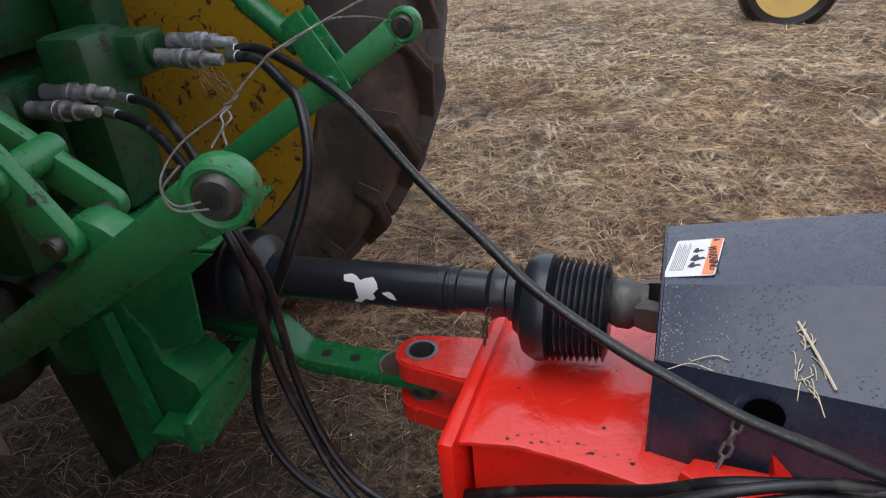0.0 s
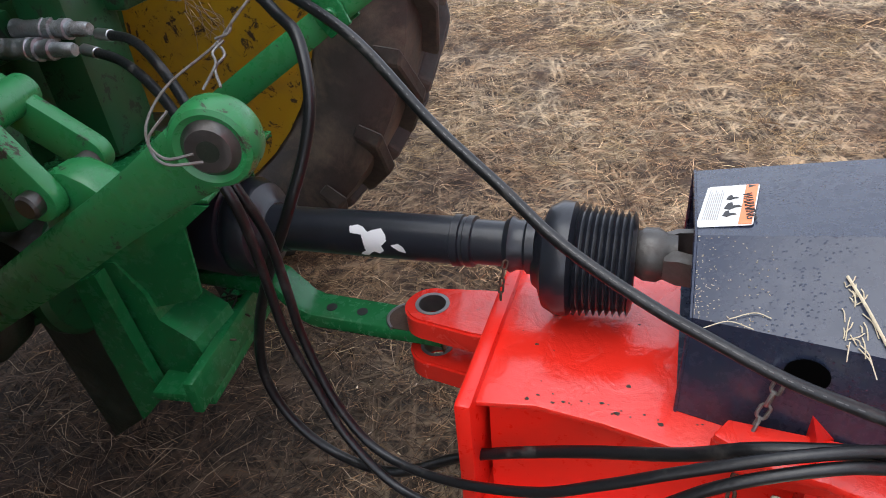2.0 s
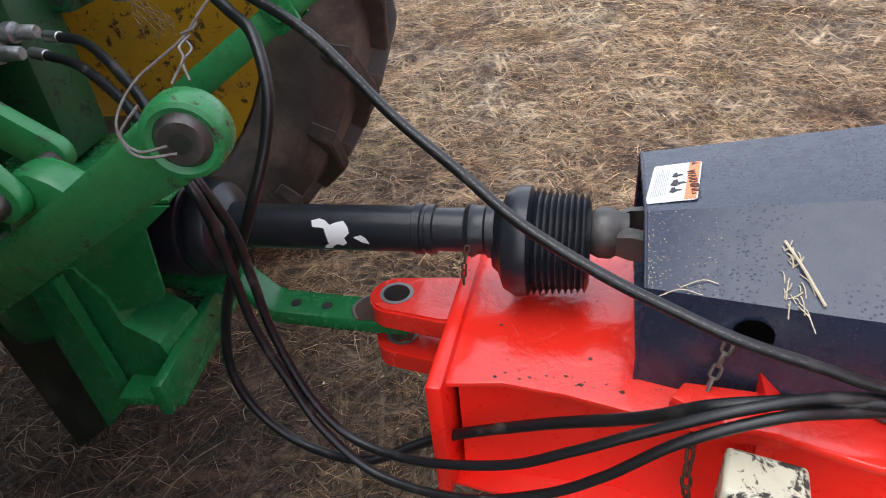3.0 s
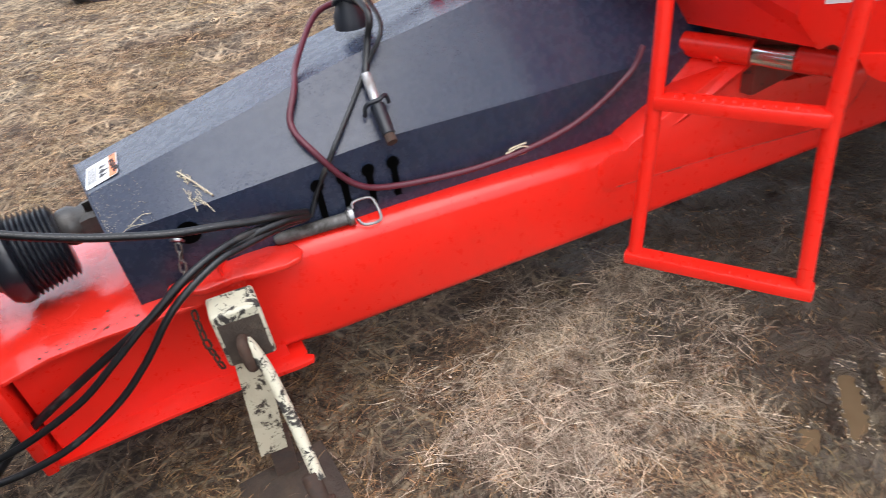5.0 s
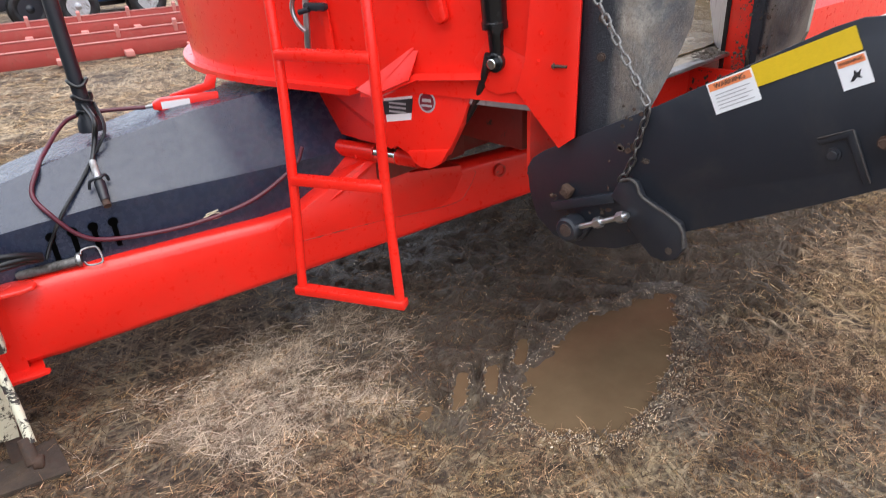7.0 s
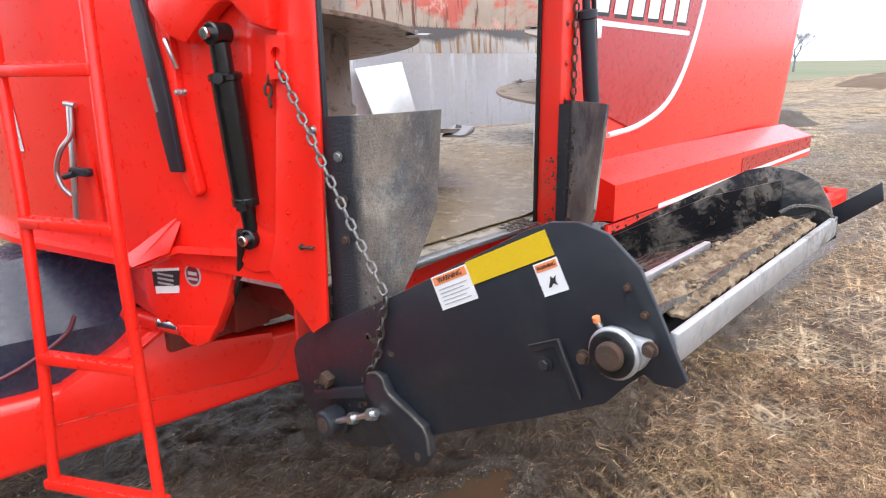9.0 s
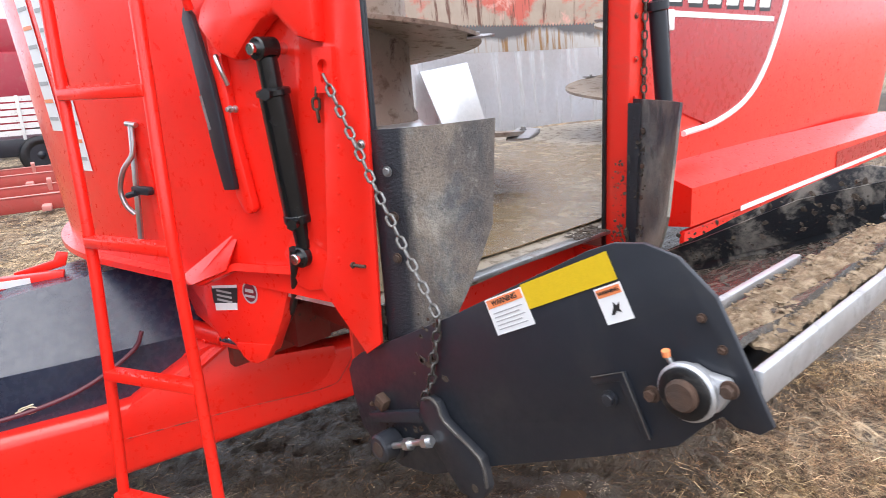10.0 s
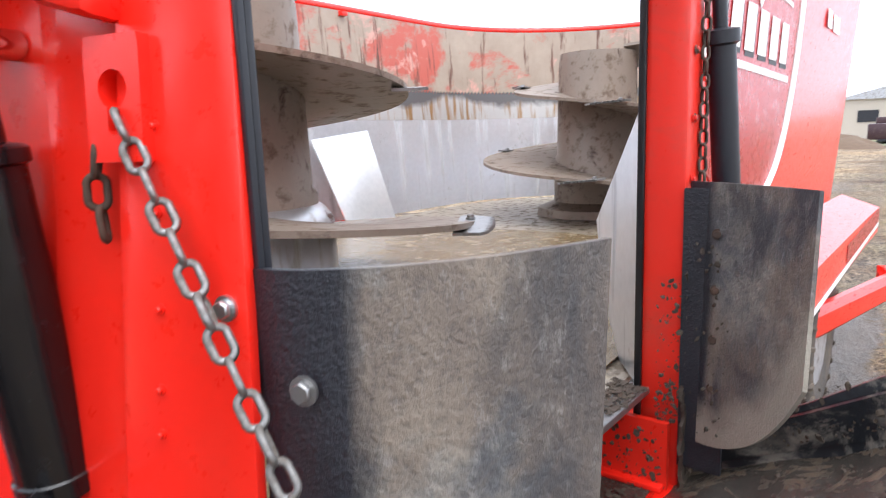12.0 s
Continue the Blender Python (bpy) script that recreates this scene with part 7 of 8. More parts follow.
def lower_link(s):
    ball = loc(0.007, -0.474, 1.12) if s < 0 else loc(-0.16, 0.47, 1.105)
    piv = Vector((-0.95, s * 0.27, 0.56))
    d = (piv - ball).normalized()
    arm = part("lower_link", loft([[ball + d * q + a * Vector((0, 1, 0)) * wy + b * d.cross(Vector((0, 1, 0))) * wz for a, b in ((-1, -0.7), (-0.7, -1), (0.7, -1), (1, -0.7), (1, 0.7), (0.7, 1), (-0.7, 1), (-1, 0.7))] for q, wy, wz in ((0.03, 0.022, 0.036), (0.10, 0.024, 0.032), (0.2, 0.024, 0.031), (0.35, 0.024, 0.034), (0.6, 0.024, 0.034), (0.95, 0.024, 0.034))]), GREEN_WORN, tractor, "chipped green lower lift link")
    ax = Vector((0.12, s * 1.0, 0.0)).normalized() * s
    part("link_ring", turned([(-0.016, 0.027), (-0.020, 0.033), (-0.018, 0.038), (-0.010, 0.0415), (0.010, 0.0415), (0.018, 0.038), (0.020, 0.033), (0.016, 0.027)], ball, ball + ax, 40), GREEN_WORN, arm, "thick green link end ring")
    part("swivel_ball", turned([(-0.024, 0.010), (-0.024, 0.021), (-0.016, 0.0275), (0.016, 0.0275), (0.024, 0.021), (0.024, 0.010)], ball, ball + ax, 32), DARKSTEEL, arm, "worn steel swivel ball")
    part("ball_bore", cyl(ball - ax * 0.0243, ball + ax * 0.0243, 0.0105, seg=24), GREASE_SHADE, arm)
    if s < 0:
        return arm
    # lift rod with its clevis
    at = ball + d * 0.20
    hi = loc(-0.72, 0.42, 1.33)
    rod = part("lift_rod", merge(tube([at + Vector((-0.02, 0, 0.07)), at + (hi - at) * 0.3, hi], 0.022, 3, 12), tube([at + (hi - at) * 0.22, at + (hi - at) * 0.55], 0.03, 2, 14, curve=False)), GREEN, tractor, "green lift rod")
    for o in (-0.034, 0.034):
        part("clevis_cheek", prism([(-0.03, -0.04), (0.03, -0.04), (0.036, 0.0), (0.03, 0.17), (-0.03, 0.17), (-0.036, 0.0)], at + Vector((0, o, 0.0)), d.cross(Vector((0, 1, 0))).cross(Vector((0, 1, 0))), hi - at, 0.012, 0.003), GREEN, rod)
    part("clevis_pin", cyl(at + Vector((0, -0.06, 0)), at + Vector((0, 0.06, 0)), 0.018, w=0.003), GREEN, rod)
    return arm


lower_link(-1)
lower_link(1)
# the near lift linkage: two flat bars and their pins
def flat_bar(p, q, w, h, name, label):
    """A flat lift bar with round ends from p to q."""
    p, q = loc(*p), loc(*q)
    d = (q - p).normalized()
    y = Vector((0, 1, 0))
    n = d.cross(y).normalized()
    ln = (q - p).length
    pts = [(h * math.cos(radians(a)), h * math.sin(radians(a))) for a in range(90, 271, 18)] + [(ln + h * math.cos(radians(a)), h * math.sin(radians(a))) for a in range(-90, 91, 18)]
    return part(name, prism(pts, p - y * w / 2, d, n, -w if d.cross(n).y < 0 else w, 0.003), GREEN_WORN, tractor, label)


bar_a = flat_bar((-0.36, -0.475, 1.20), (-0.245, -0.475, 1.035), 0.022, 0.024, "lift_bar", "green flat lift bar")
flat_bar((-0.40, -0.40, 1.155), (-0.255, -0.385, 1.045), 0.022, 0.024, "lift_bar", "green flat lift bar")
part("bar_pin", cyl(loc(-0.30, -0.50, 1.115), loc(-0.335, -0.37, 1.115), 0.022, w=0.004), GREEN_WORN, bar_a, "green linkage pin")
part("bar_pin", cyl(loc(-0.245, -0.50, 1.035), loc(-0.25, -0.37, 1.04), 0.015, w=0.003), DARKSTEEL, bar_a)
part("link_boss", prism([(-0.30, 0.93), (-0.155, 0.985), (-0.158, 1.01), (-0.17, 1.03), (-0.20, 1.05), (-0.225, 1.06), (-0.245, 1.058), (-0.262, 1.048), (-0.275, 1.03), (-0.285, 1.0)], loc(0, -0.41, 0), loc(1, 0, 0), (0, 0, 1), 0.05, 0.012), GREEN_WORN, tractor, "green clamp boss on the link")

# power take-off guard, drawbar and its support
part("pto_guard", merge(prism([(-0.72, 0.58), (-0.56, 0.605), (-0.405, 0.645), (-0.39, 0.66), (-0.378, 0.80), (-0.32, 0.845), (-0.72, 0.86)], (0, -0.13, 0), (1, 0, 0), (0, 0, 1), 0.008, 0.002), prism([(-0.72, 0.58), (-0.56, 0.605), (-0.405, 0.645), (-0.39, 0.66), (-0.378, 0.80), (-0.32, 0.845), (-0.72, 0.86)], (0, 0.14, 0), (1, 0, 0), (0, 0, 1), 0.008, 0.002), box((-0.52, 0.0, 0.852), (0.40, 0.27, 0.008), w=0.002)), GREEN, tractor, "green sheet-metal shaft guard")
bar = loft([[loc(x, y - 0.038, z), loc(x, y + 0.038, z), loc(x, y + 0.038, z - 0.035), loc(x, y - 0.038, z - 0.035)] for x, y, z in ((-1.0, 0.02, 0.565), (-0.44, 0.01, 0.565), (-0.355, 0.008, 0.565), (-0.335, 0.007, 0.558), (-0.285, 0.004, 0.510), (-0.262, 0.003, 0.502), (-0.10, 0.0, 0.502), (0.03, 0.0, 0.502))])
drawbar = part("drawbar", bevel(bar, 0.006), GREEN, tractor, "green cranked drawbar with pin holes")
part("worn_tip", prism([loc(x, y, 0)[:2] for x, y in [(-0.098 + 0.02 * (q / 5) ** 2, 0.0375 * q / 5) for q in range(-5, 6)] + [(0.035, 0.0375), (0.035, -0.0375)]], (0, 0, 0.5015), (1, 0, 0), (0, 1, 0), 0.0018), RUST, drawbar, "bare rusty drawbar tip")
part("worn_ring", tube([loc(-0.098 + 0.02 * (q / 5) ** 2, 0.0375 * q / 5, 0.502) for q in range(-5, 6)], 0.004, 3, 6), STEEL, drawbar, "bright scraped edge")
for x in (-0.227, -0.157):
    part("pin_hole", cyl(loc(x, -0.003, 0.495), loc(x, -0.003, 0.5034), 0.0115, seg=20), INK, drawbar)
sup = part("drawbar_support", loft([[loc(x, y, z) for x, z in ((-0.60, 0.72), (-0.515, 0.725), (-0.475, 0.66), (-0.465, 0.60), (-0.40, 0.56), (-0.385, 0.50), (-0.46, 0.42), (-0.52, 0.44), (-0.57, 0.60))] for y in (-0.10, -0.215)]), GREEN, tractor, "green drawbar support casting")
part("support_frame", merge(box(loc(-0.45, -0.08, 0.455), (0.13, 0.38, 0.022), w=0.004), box(loc(-0.395, -0.09, 0.50), (0.022, 0.42, 0.075), w=0.004)), GREEN, sup, "green slotted drawbar frame")
part("frame_slot", box(loc(-0.382, -0.12, 0.505), (0.003, 0.20, 0.022)), INK, sup)
part("support_strap", loft([[loc(x, y, z) for x, z in ((-0.60, 0.69), (-0.53, 0.72), (-0.50, 0.42), (-0.585, 0.33))] for y in (-0.225, -0.25)]), GREEN, sup, "green hanger strap")
# side plates coloured near black for the shade they hang in
part("support_plate", loft([[loc(x, y, z) for x, z in ((-0.78, 0.74), (-0.60, 0.70), (-0.57, 0.34), (-0.72, 0.22))] for y in (-0.20, -0.235)]), GREASE_SHADE, sup, "greasy side plate coloured near black for its shade")
part("support_plate", loft([[loc(x, y, z) for x, z in ((-0.78, 0.74), (-0.55, 0.70), (-0.50, 0.36), (-0.66, 0.3))] for y in (0.16, 0.20)]), GREASE_SHADE, sup, "greasy side plate coloured near black for its shade")
part("grass_clump", merge(*[tube([(-0.47 + 0.03 * math.sin(k * 2.1), -0.12 + 0.012 * k, 0.50), (-0.46 + 0.05 * math.sin(k * 1.3), -0.11 + 0.014 * k, 0.52), (-0.44 + 0.06 * math.cos(k), -0.1 + 0.012 * k, 0.515)], 0.0025, 3, 5) for k in range(14)]), MUD, sup)

# wheels
for s in (1, -1):
    wheel(tractor, (-1.12, 0.90, 1.03) if s > 0 else (-1.17, -0.93, 1.0), 0.98, 0.48, 0.70, 24, 0.05, 0.30, -s, YELLOW, TYRE)

# dark opening in the far rim, with dead grass hanging out of it
hole_at = Vector((-1.141, 0.860, 0.814))
part("rim_opening", turned([(0, 0.075), (0.006, 0.075), (0.006, 0.066), (-0.05, 0.060), (-0.05, 0.002)], loc(*hole_at), loc(*(hole_at + Vector((0.0, -1, 0)))), 28), GREASE_SHADE, tractor, "dark opening in the wheel disc")

# valve blocks
for at, tip, dx in ((loc(-0.515, 0.07, 1.14), loc(-0.36, 0.065, 1.136), 1), (loc(-0.665, -0.115, 1.09), loc(-0.49, -0.11, 1.09), 2)):
    blk = part("valve_block", merge(box(at + Vector((-0.09, 0.0, 0.0)), (0.16, 0.10, 0.08), w=0.01), box(at + Vector((-0.14, 0.02, 0.12)), (0.09, 0.1, 0.22), w=0.012), cyl(at + Vector((-0.02, 0, 0)), at + Vector((0.0, 0, 0)), 0.034)), GREEN_DARK, tractor, "dirty green hydraulic valve block")
    for o in (Vector((0.03, -0.016, -0.011)), Vector((0.045, 0.016, 0.012))):
        dd = (tip - at).normalized()
        part("coupler", turned([(-0.03, 0.017), (0.03, 0.017), (0.031, 0.0195), (0.037, 0.0195), (0.038, 0.0175), (0.046, 0.0195), (0.053, 0.0195), (0.054, 0.0145), (0.066, 0.0145), (0.067, 0.017), (0.08, 0.017), (0.081, 0.0125), (0.118, 0.0115), (0.122, 0.0095)], at + o, at + o + dd, 20), COUPLER, blk, "shiny quick coupler")
rng = random.Random(9)
snag = root("straw_wisp", "wisp of dry straw caught on the coupler", "straw")
for k in range(14):
    p = loc(-0.52, 0.10, 1.08) + Vector((rng.uniform(-0.02, 0.04), rng.uniform(-0.02, 0.02), rng.uniform(-0.02, 0.02)))
    part("blade", tube([p, p + Vector((rng.uniform(0.0, 0.05), rng.uniform(-0.02, 0.02), -0.03)), p + Vector((rng.uniform(0.0, 0.05), rng.uniform(-0.02, 0.02), -0.04 - 0.04 * rng.random()))], 0.0008, 4, 5), FEED, snag)
# unseen fenders added to block sky above the hitch, and underside clutter
for y0, y1 in ((-0.62, -1.2), (0.62, 1.2)):
    part("unseen_fender", sheet([[Vector((-1.12 + 1.16 * math.cos(a), y, 1.03 + 1.16 * math.sin(a))) for a in np.radians(np.linspace(35, 140, 14))] for y in (y0, y1)], 0.012), GREEN_DARK, tractor, "unseen green wheel fender added to block the sky")
for y in (0.30, -0.30):
    part("brake_housing", cyl((-1.12, y, 0.98), (-1.12, 2 * y, 0.98), 0.24, w=0.02), GREEN_DARK, tractor)
# unseen cab, added to deepen the shadow under the tractor
part("cab", merge(box((-1.55, 0, 1.95), (1.7, 1.25, 0.5), w=0.06), box((-1.6, 0, 2.95), (1.6, 1.4, 0.2), w=0.06), box((-2.1, 0, 2.45), (0.6, 1.2, 0.9), w=0.06)), GREEN_DARK, tractor, "unseen green cab added to shade the hitch")

# ---- hoses ----
def hose(pts, r, label, mat=RUBBER, ends=((0, 5),), printed=(0, 0)):
    h = root("hydraulic_hose", label, "hose", group="hydraulic hoses")
    part("jacket", tube(pts, r, 14, 12), mat, h)
    path = smooth_path(pts, 14)
    for i, j in ends:
        part("crimp", cyl(path[i], path[j], r * 1.22, seg=16, w=0.001), ZINC, h, "zinc hose crimp")
    # faint grey dashes along the jacket, painted where the rubber only glints
    for i in range(*printed):
        if (i * 7) % 11 < 4:
            continue
        d = (path[i + 1] - path[i]).normalized()
        n = (Vector((0.45, -0.85, 0.6)) - d * d.dot(Vector((0.45, -0.85, 0.6)))).normalized()
        o = path[i] + n * (r + 0.0004)
        part("print_bar", box(o + d * 0.004, (0.004 + 0.002 * (i % 3), 0.0013, 0.0005), Matrix((d, n.cross(d), n)).transposed().to_4x4()), HOSEGLINT, h)
    return h


hose([(-0.363, 0.080, 1.137), (-0.298, 0.070, 1.144), (-0.205, 0.030, 1.128), (-0.056, -0.050, 1.081), (0.075, -0.100, 0.975), (0.186, -0.150, 0.909), (0.257, -0.190, 0.870), (0.322, -0.220, 0.842), (0.404, -0.250, 0.812), (0.473, -0.270, 0.790), (0.565, -0.300, 0.768), (0.663, -0.315, 0.748), (0.72, -0.32, 0.733), (0.778, -0.318, 0.719), (0.84, -0.30, 0.69)], 0.0088, "long black hydraulic hose sagging from coupler to tongue", printed=(34, 150))
hose([(-0.343, 0.050, 1.133), (-0.269, 0.030, 1.133), (-0.200, -0.010, 1.104), (-0.149, -0.050, 1.080), (-0.118, -0.100, 1.011), (-0.129, -0.130, 0.931), (-0.163, -0.165, 0.835), (-0.228, -0.180, 0.700), (-0.277, -0.180, 0.574), (-0.286, -0.190, 0.464), (-0.242, -0.200, 0.366), (-0.149, -0.210, 0.303), (-0.021, -0.225, 0.311), (0.134, -0.240, 0.426), (0.304, -0.262, 0.517), (0.461, -0.300, 0.606), (0.550, -0.325, 0.674), (0.686, -0.325, 0.705), (0.777, -0.320, 0.704), (0.84, -0.30, 0.68)], 0.0098, "thick sleeved black hose through the tongue plate")
hose([(-0.495, -0.120, 1.079), (-0.384, -0.160, 1.074), (-0.276, -0.220, 1.044), (-0.197, -0.280, 1.008), (-0.146, -0.300, 0.948), (-0.141, -0.290, 0.866), (-0.144, -0.280, 0.778), (-0.137, -0.280, 0.689), (-0.098, -0.290, 0.581), (-0.045, -0.310, 0.495), (0.05, -0.335, 0.43), (0.193, -0.360, 0.437), (0.32, -0.37, 0.49), (0.41, -0.375, 0.56), (0.502, -0.375, 0.652), (0.608, -0.360, 0.70), (0.683, -0.340, 0.70), (0.777, -0.315, 0.69), (0.84, -0.29, 0.67)], 0.0078, "black hydraulic hose hanging from the lower coupler")
hose([(-0.476, -0.100, 1.098), (-0.379, -0.130, 1.095), (-0.268, -0.200, 1.053), (-0.194, -0.260, 1.007), (-0.149, -0.280, 0.947), (-0.135, -0.262, 0.862), (-0.130, -0.258, 0.765), (-0.122, -0.26, 0.663), (-0.075, -0.280, 0.544), (0.0, -0.300, 0.47), (0.118, -0.325, 0.469), (0.267, -0.350, 0.523), (0.37, -0.36, 0.59), (0.457, -0.362, 0.647), (0.573, -0.355, 0.705), (0.679, -0.330, 0.716), (0.780, -0.310, 0.70), (0.84, -0.28, 0.67)], 0.0078, "black hydraulic hose looping low below the shaft")
wire = root("tie_wire", "twisted galvanised tie wire looped through the link ball", "wire")
WT = [(0.018, -0.512, 1.118), (-0.003, -0.530, 1.123), (-0.026, -0.520, 1.129), (-0.050, -0.490, 1.141), (-0.041, -0.460, 1.165), (-0.010, -0.420, 1.189), (0.008, -0.400, 1.211), (0.023, -0.360, 1.234), (0.050, -0.300, 1.252), (0.063, -0.200, 1.263)]
part("strand", tube(WT, 0.0014, 12, 6), CHAINM, wire)
part("strand", tube([Vector(p) + Vector((0.005 * math.sin(i * 2.3), 0.003 * math.cos(i * 2.3), 0.005 * math.cos(i * 1.9))) for i, p in enumerate([(-0.010, -0.420, 1.189), (-0.001, -0.41, 1.20), (0.008, -0.400, 1.211), (0.015, -0.38, 1.222), (0.023, -0.360, 1.234), (0.036, -0.33, 1.244), (0.050, -0.300, 1.252)])] + [(-0.02, -0.1, 1.225), (-0.09, 0.15, 1.18), (-0.165, 0.41, 1.126)], 0.0014, 12, 6), CHAINM, wire)
part("strand", tube([(-0.008, -0.455, 1.160), (0.001, -0.44, 1.178), (-0.006, -0.43, 1.186), (0.002, -0.42, 1.194)], 0.0014, 8, 6), CHAINM, wire)
part("strand", tube([(0.012, -0.455, 1.163), (0.0, -0.44, 1.175), (0.006, -0.43, 1.184), (-0.006, -0.42, 1.192)], 0.0014, 8, 6), CHAINM, wire)
part("strand", tube([(0.012, -0.514, 1.126), (-0.012, -0.522, 1.124), (-0.03, -0.515, 1.137), (-0.018, -0.495, 1.156)], 0.0014, 8, 6), CHAINM, wire)

# ---- farmyard background ----
def feeder(x, y, rot, ln):
    f = root("steel_trough", "dull red painted steel bunk frame lying on the field", "feed bunk", group="red steel bunks", at=(x, y, lie(x, y)))
    f.rotation_euler = (0, 0, rot)
    for s in (-0.55, 0.55):
        part("side_rail", box((0, s, 0.14), (ln, 0.05, 0.2), w=0.01), BUNK, f)
        part("rail_cap", box((0, s, 0.246), (ln, 0.07, 0.012), w=0.003), BUNK_PALE, f)
    for k in range(int(ln / 0.8) + 1):
        part("cross_foot", box((-ln / 2 + 0.1 + 0.8 * k, -0.15, 0.09), (0.11, 1.3, 0.07), w=0.01), BUNK_PALE, f)
        part("upright", box((-ln / 2 + 0.1 + 0.8 * k, 0.55, 0.2), (0.06, 0.08, 0.26), Matrix.Rotation(0.3, 4, "X"), 0.01), BUNK_PALE, f)
    return f


BUNK = paint("faded_red_steel", (0.36, 0.05, 0.04), 0.6, wear=0.6, wear_col=(0.16, 0.06, 0.04))
BUNK_PALE = paint("chalky_red_steel", (0.52, 0.20, 0.17), 0.7, wear=0.62, wear_col=(0.3, 0.10, 0.08))
BLUEP = paint("blue_machine_paint", (0.03, 0.12, 0.36), 0.4)
for x, y, r, ln in ((2.9, 7.65, 0.0, 6.4), (3.6, 10.3, 0.0, 7.2)):
    feeder(x, y, r - 0.25, ln)


def small_wheel_cart():
    c = root("farm_implement", "old yellow-wheeled implement parked on the field", "implement", at=(1.26, 5.4, -0.04))
    g = lie(1.26, 5.4)
    w = wheel(c, (0, 0, g + 0.37), 0.40, 0.2, 0.26, 1, 0.001, 0.02, -1, paint("cream_yellow_rim", (0.70, 0.50, 0.16), 0.5, wear=0.64), RUBBER)
    part("axle_beam", merge(box((-0.4, 0.6, g + 0.72), (1.8, 0.12, 0.14), w=0.01), cyl((0, 0, g + 0.37), (0, 0.6, g + 0.37), 0.05), box((0, 0.55, g + 0.55), (0.1, 0.1, 0.4), w=0.01)), paint("old_green", (0.03, 0.10, 0.03), 0.6), c)
    return c


small_wheel_cart()


PALE = paint("chalky_white_boards", (0.62, 0.62, 0.60), 0.7, wear=0.6, wear_col=(0.2, 0.18, 0.15))


def old_wagon(x, y):
    c = root("farm_wagon", "dark old wagon with pale slatted sides", "wagon", at=(x, y, 0))
    turn = Matrix.Rotation(-0.22, 4, "Z")
    on = lambda a, b, h: turn @ Vector((a, b, h))
    part("deck", box((0, 0, 0.58), (4.6, 1.6, 0.34), turn, 0.02), BLACK, c)
    for k in range(6):
        part("slat", box(on(0, -0.78, 0.86 + 0.13 * k), (4.4, 0.03, 0.10), turn), PALE, c)
    for k in range(7):
        part("stake", box(on(-2.1 + 0.7 * k, -0.81, 1.15), (0.06, 0.04, 0.85), turn, 0.005), PALE, c)
    for dx in (-1.6, 1.6):
        p = on(dx, -0.75, 0.4)
        wheel(c, p, 0.38, 0.22, 0.2, 1, 0.001, 0.02, -1, BLACK, RUBBER)
    part("auger_arm", tube([on(-0.3, -1.0, 1.5), on(0.2, -1.1, 1.0), on(0.5, -1.1, 0.62)], 0.06, 4, 10), AMBER, c, "yellow auger arm")
    part("auger_foot", box(on(0.55, -1.1, 0.66), (0.5, 0.2, 0.1), turn @ Matrix.Rotation(0.3, 4, "Y"), 0.01), AMBER, c, "yellow auger foot")
    return c


old_wagon(2.5, 13.6)


def parked_machine(x, y, mat, label, cat, size):
    c = root("parked_machine", label, cat, at=(x, y, 0))
    sx, sy, sz = size
    part("hull", box((0, 0, sz * 0.55), (sx, sy, sz * 0.6), w=0.08), mat, c)
    part("hood", box((sx * 0.2, 0, sz * 0.95), (sx * 0.5, sy * 0.8, sz * 0.3), w=0.08), mat, c)
    part("frame", box((0, 0, sz * 0.22), (sx * 1.1, sy * 0.5, 0.12), w=0.02), BLACK, c)
    for dx in (-0.35, 0.35):
        wheel(c, (dx * sx, -sy * 0.5, 0.4), 0.4, 0.25, 0.2, 1, 0.001, 0.02, -1, ALU, RUBBER)
    return c


parked_machine(5.25, 12.7, BLUEP, "blue farm machine parked behind the bunks", "farm machine", (1.9, 1.5, 1.7))
parked_machine(3.9, 16.6, paint("dark_red_machine", (0.30, 0.02, 0.035), 0.35), "dark red farm machine standing on the field", "farm machine", (2.0, 1.6, 3.0))


def dirt_pile(x, y, r, h, mat, label):
    bm = sheet([[Vector((x + r * u, y + r * v, 0.02 + h * max(0, 1 - u * u - v * v) * (1 + 0.35 * noise.noise((u * 3, v * 3, x)) + 0.2 * noise.noise((u * 9, v * 9, x))))) for u in np.linspace(-1, 1, 26)] for v in np.linspace(-1, 1, 26)], 0.01)
    return tagged(part("earth_mound", bm, mat), label, "earth mound")


dirt_pile(44, 3.6, 3.0, 0.8, plain("red_earth", (0.13, 0.085, 0.055), 0.9, 0, 0.4, 6, 0.6), "low pile of reddish earth")
dirt_pile(19, 2.6, 1.5, 0.45, MUD, "low heap of dark mud and rubble")
for k in range(26):
    p = Vector((17.5 + random.uniform(-1.5, 1.8), 3.2 + random.uniform(-0.9, 0.9), 0.12 + random.uniform(0, 0.18)))
    bm = bmesh.new()
    bmesh.ops.create_icosphere(bm, subdivisions=1, radius=random.uniform(0.06, 0.2))
    bm.transform(Matrix.Translation(p) @ Matrix.Diagonal((1.4, 1, 0.5, 1)) @ Matrix.Rotation(k, 4, "Z"))
    tagged(part("rubble_block", bm, ALU if k % 2 else SAGE, smooth=False), "pale broken concrete lump on the mud", "rubble", group="rubble heap")


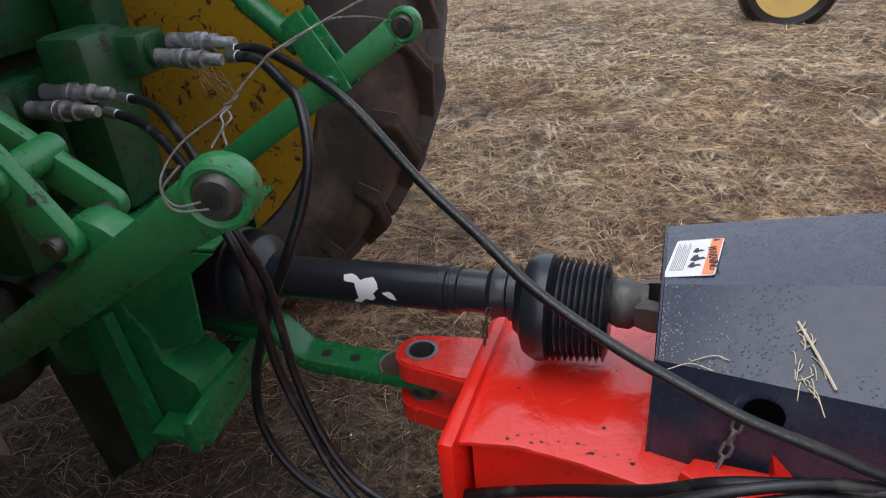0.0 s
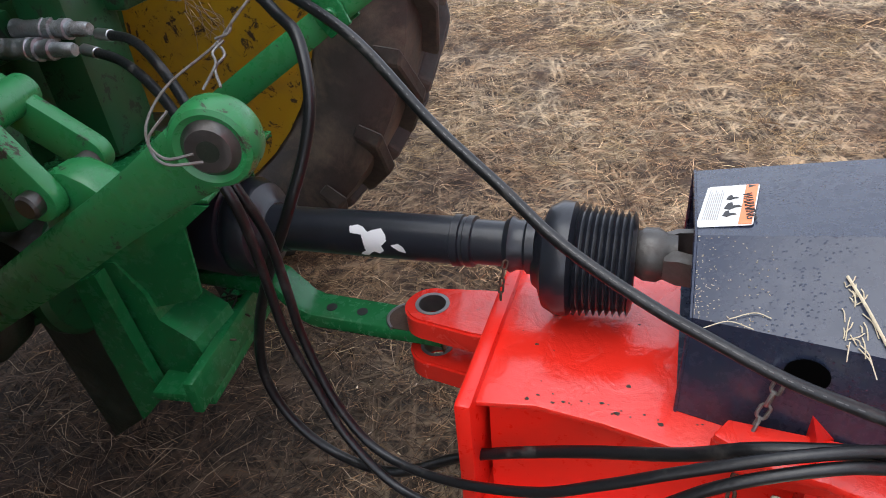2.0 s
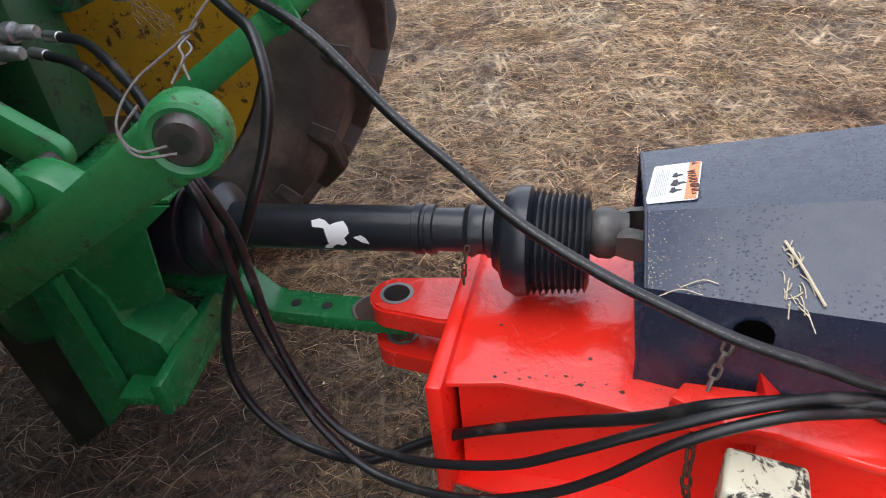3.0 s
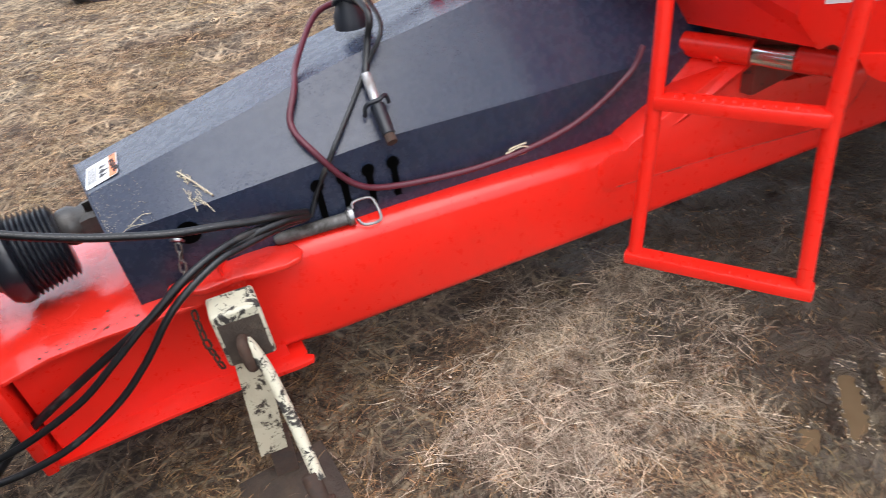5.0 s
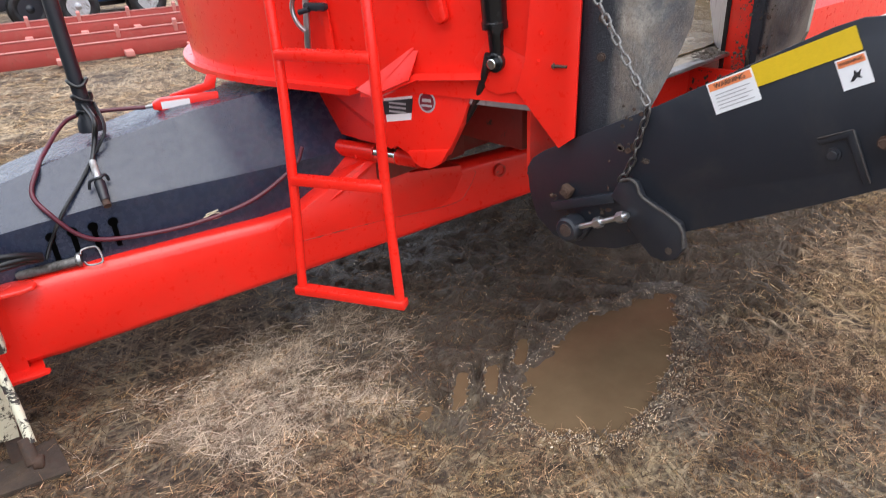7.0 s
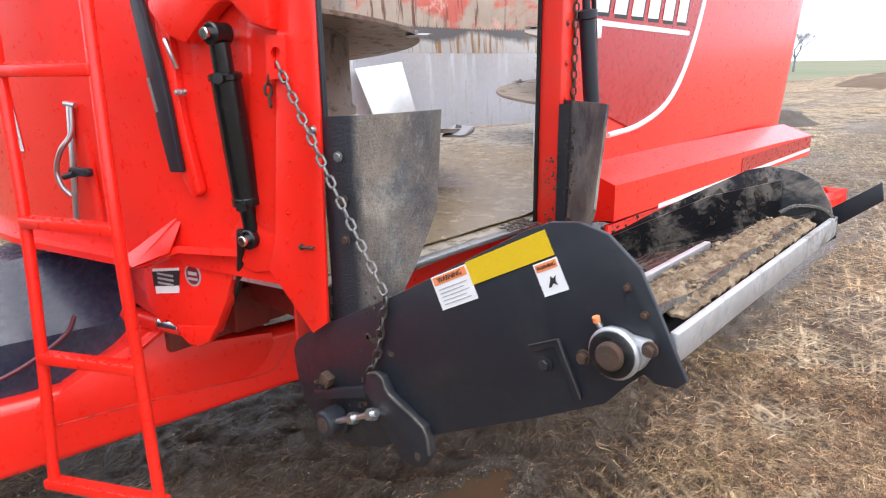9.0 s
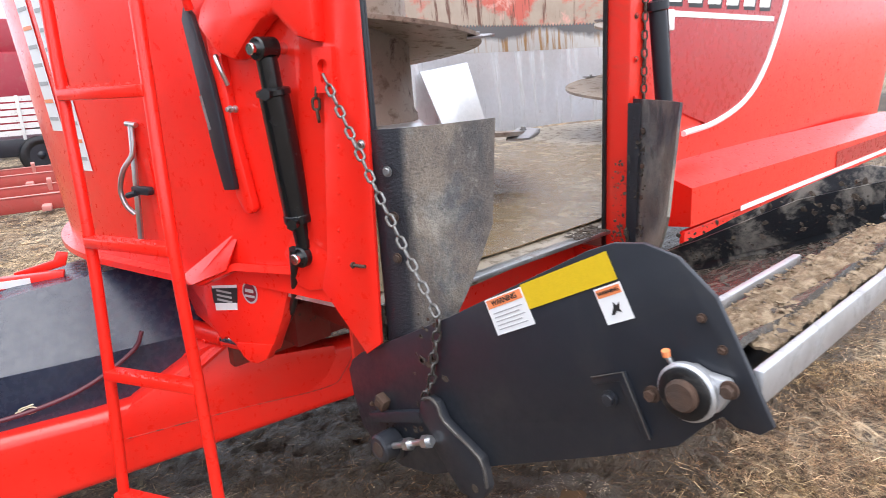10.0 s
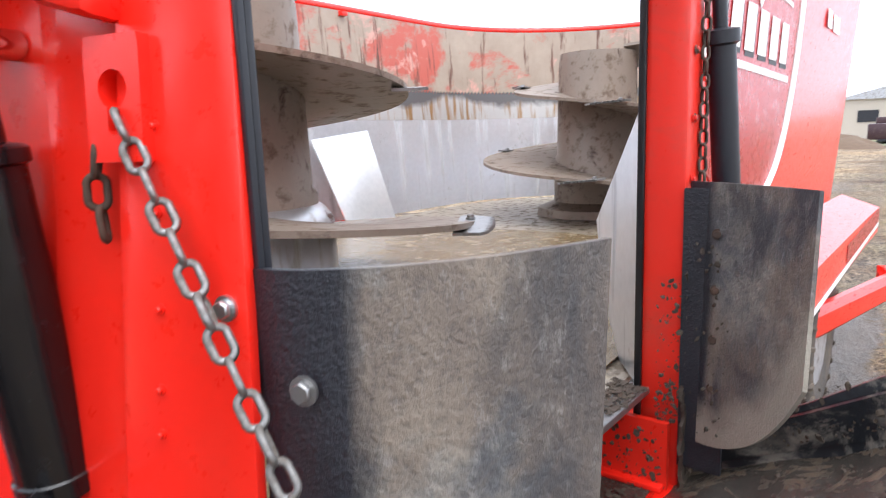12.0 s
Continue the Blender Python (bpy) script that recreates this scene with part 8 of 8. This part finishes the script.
def bare_tree(x, y, h):
    t = root("bare_tree", "leafless grey tree on the horizon", "tree", at=(x, y, 0))
    rng = random.Random(4)
    bms, twigs = [], []

    def grow(p, d, ln, r, lv):
        q = p + d * ln
        (bms if lv < 3 else twigs).append(cyl(p, q, r, r * 0.66, seg=6))
        if lv < 6:
            for _ in range(3 if lv < 5 else 2):
                e = (d + Vector((rng.uniform(-0.8, 0.8), rng.uniform(-0.8, 0.8), rng.uniform(-0.15, 0.6)))).normalized()
                grow(q, e, ln * rng.uniform(0.62, 0.85), r * 0.6, lv + 1)

    grow(Vector((0, 0, 0)), Vector((0.03, 0, 1)), h * 0.2, h * 0.02, 0)
    part("trunk", merge(*bms), BARK, t)
    part("twigs", merge(*twigs), BARK, t)
    return t


BARK = plain("grey_bark", (0.22, 0.21, 0.21), 0.9, 0, 0.3, 8, 0.3)
bare_tree(88, 27.5, 19)
bare_tree(96, 22, 9)
bare_tree(140, 8, 10)
shed = root("farm_shed", "low pale farm shed far across the field", "building", at=(70, 0.5, 0))
part("wall", box((0, 0, 1.6), (14, 10, 3.2)), SAGE, shed)
part("roof", prism([(-5.4, 3.2), (5.4, 3.2), (0, 4.6)], (-7.2, 0, 0), (0, 1, 0), (0, 0, 1), 14.4), ALU, shed)
for k in (-3, 0, 3):
    part("window", box((-7.02, k, 1.9), (0.06, 1.4, 0.9)), BLACK, shed)
parked_machine(52, 1.2, paint("dark_wagon", (0.05, 0.02, 0.025), 0.4), "dark machine parked before the shed", "farm machine", (5, 2.2, 1.6))


# far grass and water bands
def band(name, x0, x1, y0, y1, z, mat, label):
    bm = bmesh.new()
    bmesh.ops.create_grid(bm, x_segments=24, y_segments=24, size=1, matrix=Matrix.Translation(((x0 + x1) / 2, (y0 + y1) / 2, z)) @ Matrix.Diagonal(((x1 - x0) / 2, (y1 - y0) / 2, 1, 1)))
    return tagged(part(name, bm, mat, flip=False), label, "field", kind="structure")


band("far_field", 46, 900, -200, 500, 0.16, plain("winter_field", (0.13, 0.145, 0.075), 0.9, 0, 0.4, 0.08, 0.0, (0.2, 0.17, 0.10), 0.55), "dull green winter field in the distance")

# straw litter
straw("straw_litter", 210000, -1.7, 4.8, -3.6, 0.8, 0.055, 0.0015, "tangled dead grass and straw trodden on the mud", 3, straw_keep, seg=3, rise=0.2)
straw("chopped_straw", 260000, -1.7, 4.8, -3.6, 0.8, 0.026, 0.0019, "short broken bits of dead grass on the mud", 4, straw_keep, rise=0.2)
straw("field_litter", 170000, -1.7, 4.8, 0.0, 3.6, 0.085, 0.0018, "pale tangled dead grass beyond the machines", 9, lambda x, y: straw_keep(x, y) * ease(0.0, 0.5, y), FIELD, seg=2, rise=0.2)
straw("trodden_straw", 26000, -1.7, 0.5, -1.6, 1.3, 0.10, 0.0018, "brown trodden grass under the tractor, darkened for its shade", 8, lambda x, y: ease(0.3, -0.6, x) * (1 - ease(0.1, 0.7, y)), BROWNED, 0.15, seg=3)
straw("mud_scraps", 60000, 1.3, 4.6, -1.9, 0.9, 0.032, 0.0017, "dark scraps of straw trodden into the mud", 23, lambda x, y: churned(x, y) * max(0.0, 0.45 + 1.1 * noise.noise((x * 5, y * 5, 31))) * (1 - ease(-0.2, 0.0, wet(x, y))), BROWNED, 0.22)
straw("bleached_straw", 48000, 0.7, 2.2, -1.2, 0.0, 0.08, 0.0016, "bleached pale dead grass lying matted", 11, bleached_keep, BLEACHED, 0.10, seg=3)
straw("field_stubble", 170000, -6, 7, 3.3, 12, 0.08, 0.0038, "pale dead grass farther out on the field", 5, lambda x, y: min(1, max(0.1, 0.65 + 0.9 * noise.noise((x * 1.2, y * 1.2, 4)))) * (1 - 0.9 * crack(x, y)), FIELD)
straw("far_stubble", 90000, 4.8, 11, -5, -1.6, 0.06, 0.0022, "flattened dead grass beside the mixer", 6, lambda x, y: min(1, max(0.1, 0.6 + 0.9 * noise.noise((x * 1.2, y * 1.2, 4)))), FIELD)
straw("side_litter", 90000, 2.2, 4.8, -3.6, -1.5, 0.06, 0.0017, "pale matted dead grass beside the conveyor", 27, lambda x, y: straw_keep(x, y) * ease(2.3, 3.0, x) * min(1, max(0.15, 0.7 + noise.noise((x * 3, y * 3, 14)))), FIELD, 0.2)
straw("feed_crumbs", 2600, -0.6, 3.4, -2.6, 0.3, 0.010, 0.0045, "pale feed crumbs scattered on the ground", 13, lambda x, y: 0.25 + 0.75 * ease(-0.6, -0.1, wet(x, y)), CRUMB, 0.05, "feed crumbs")
straw("puddle_scum", 26000, 1.7, 3.1, -1.85, -1.0, 0.007, 0.0022, "pale crumbs and foam along the puddle's edge", 17, lambda x, y: math.exp(-((wet(x, y) + 0.20) / 0.14) ** 2) * (0.35 + 0.65 * ease(-1.3, -1.6, y)), CRUMB, 0.05, "feed crumbs")
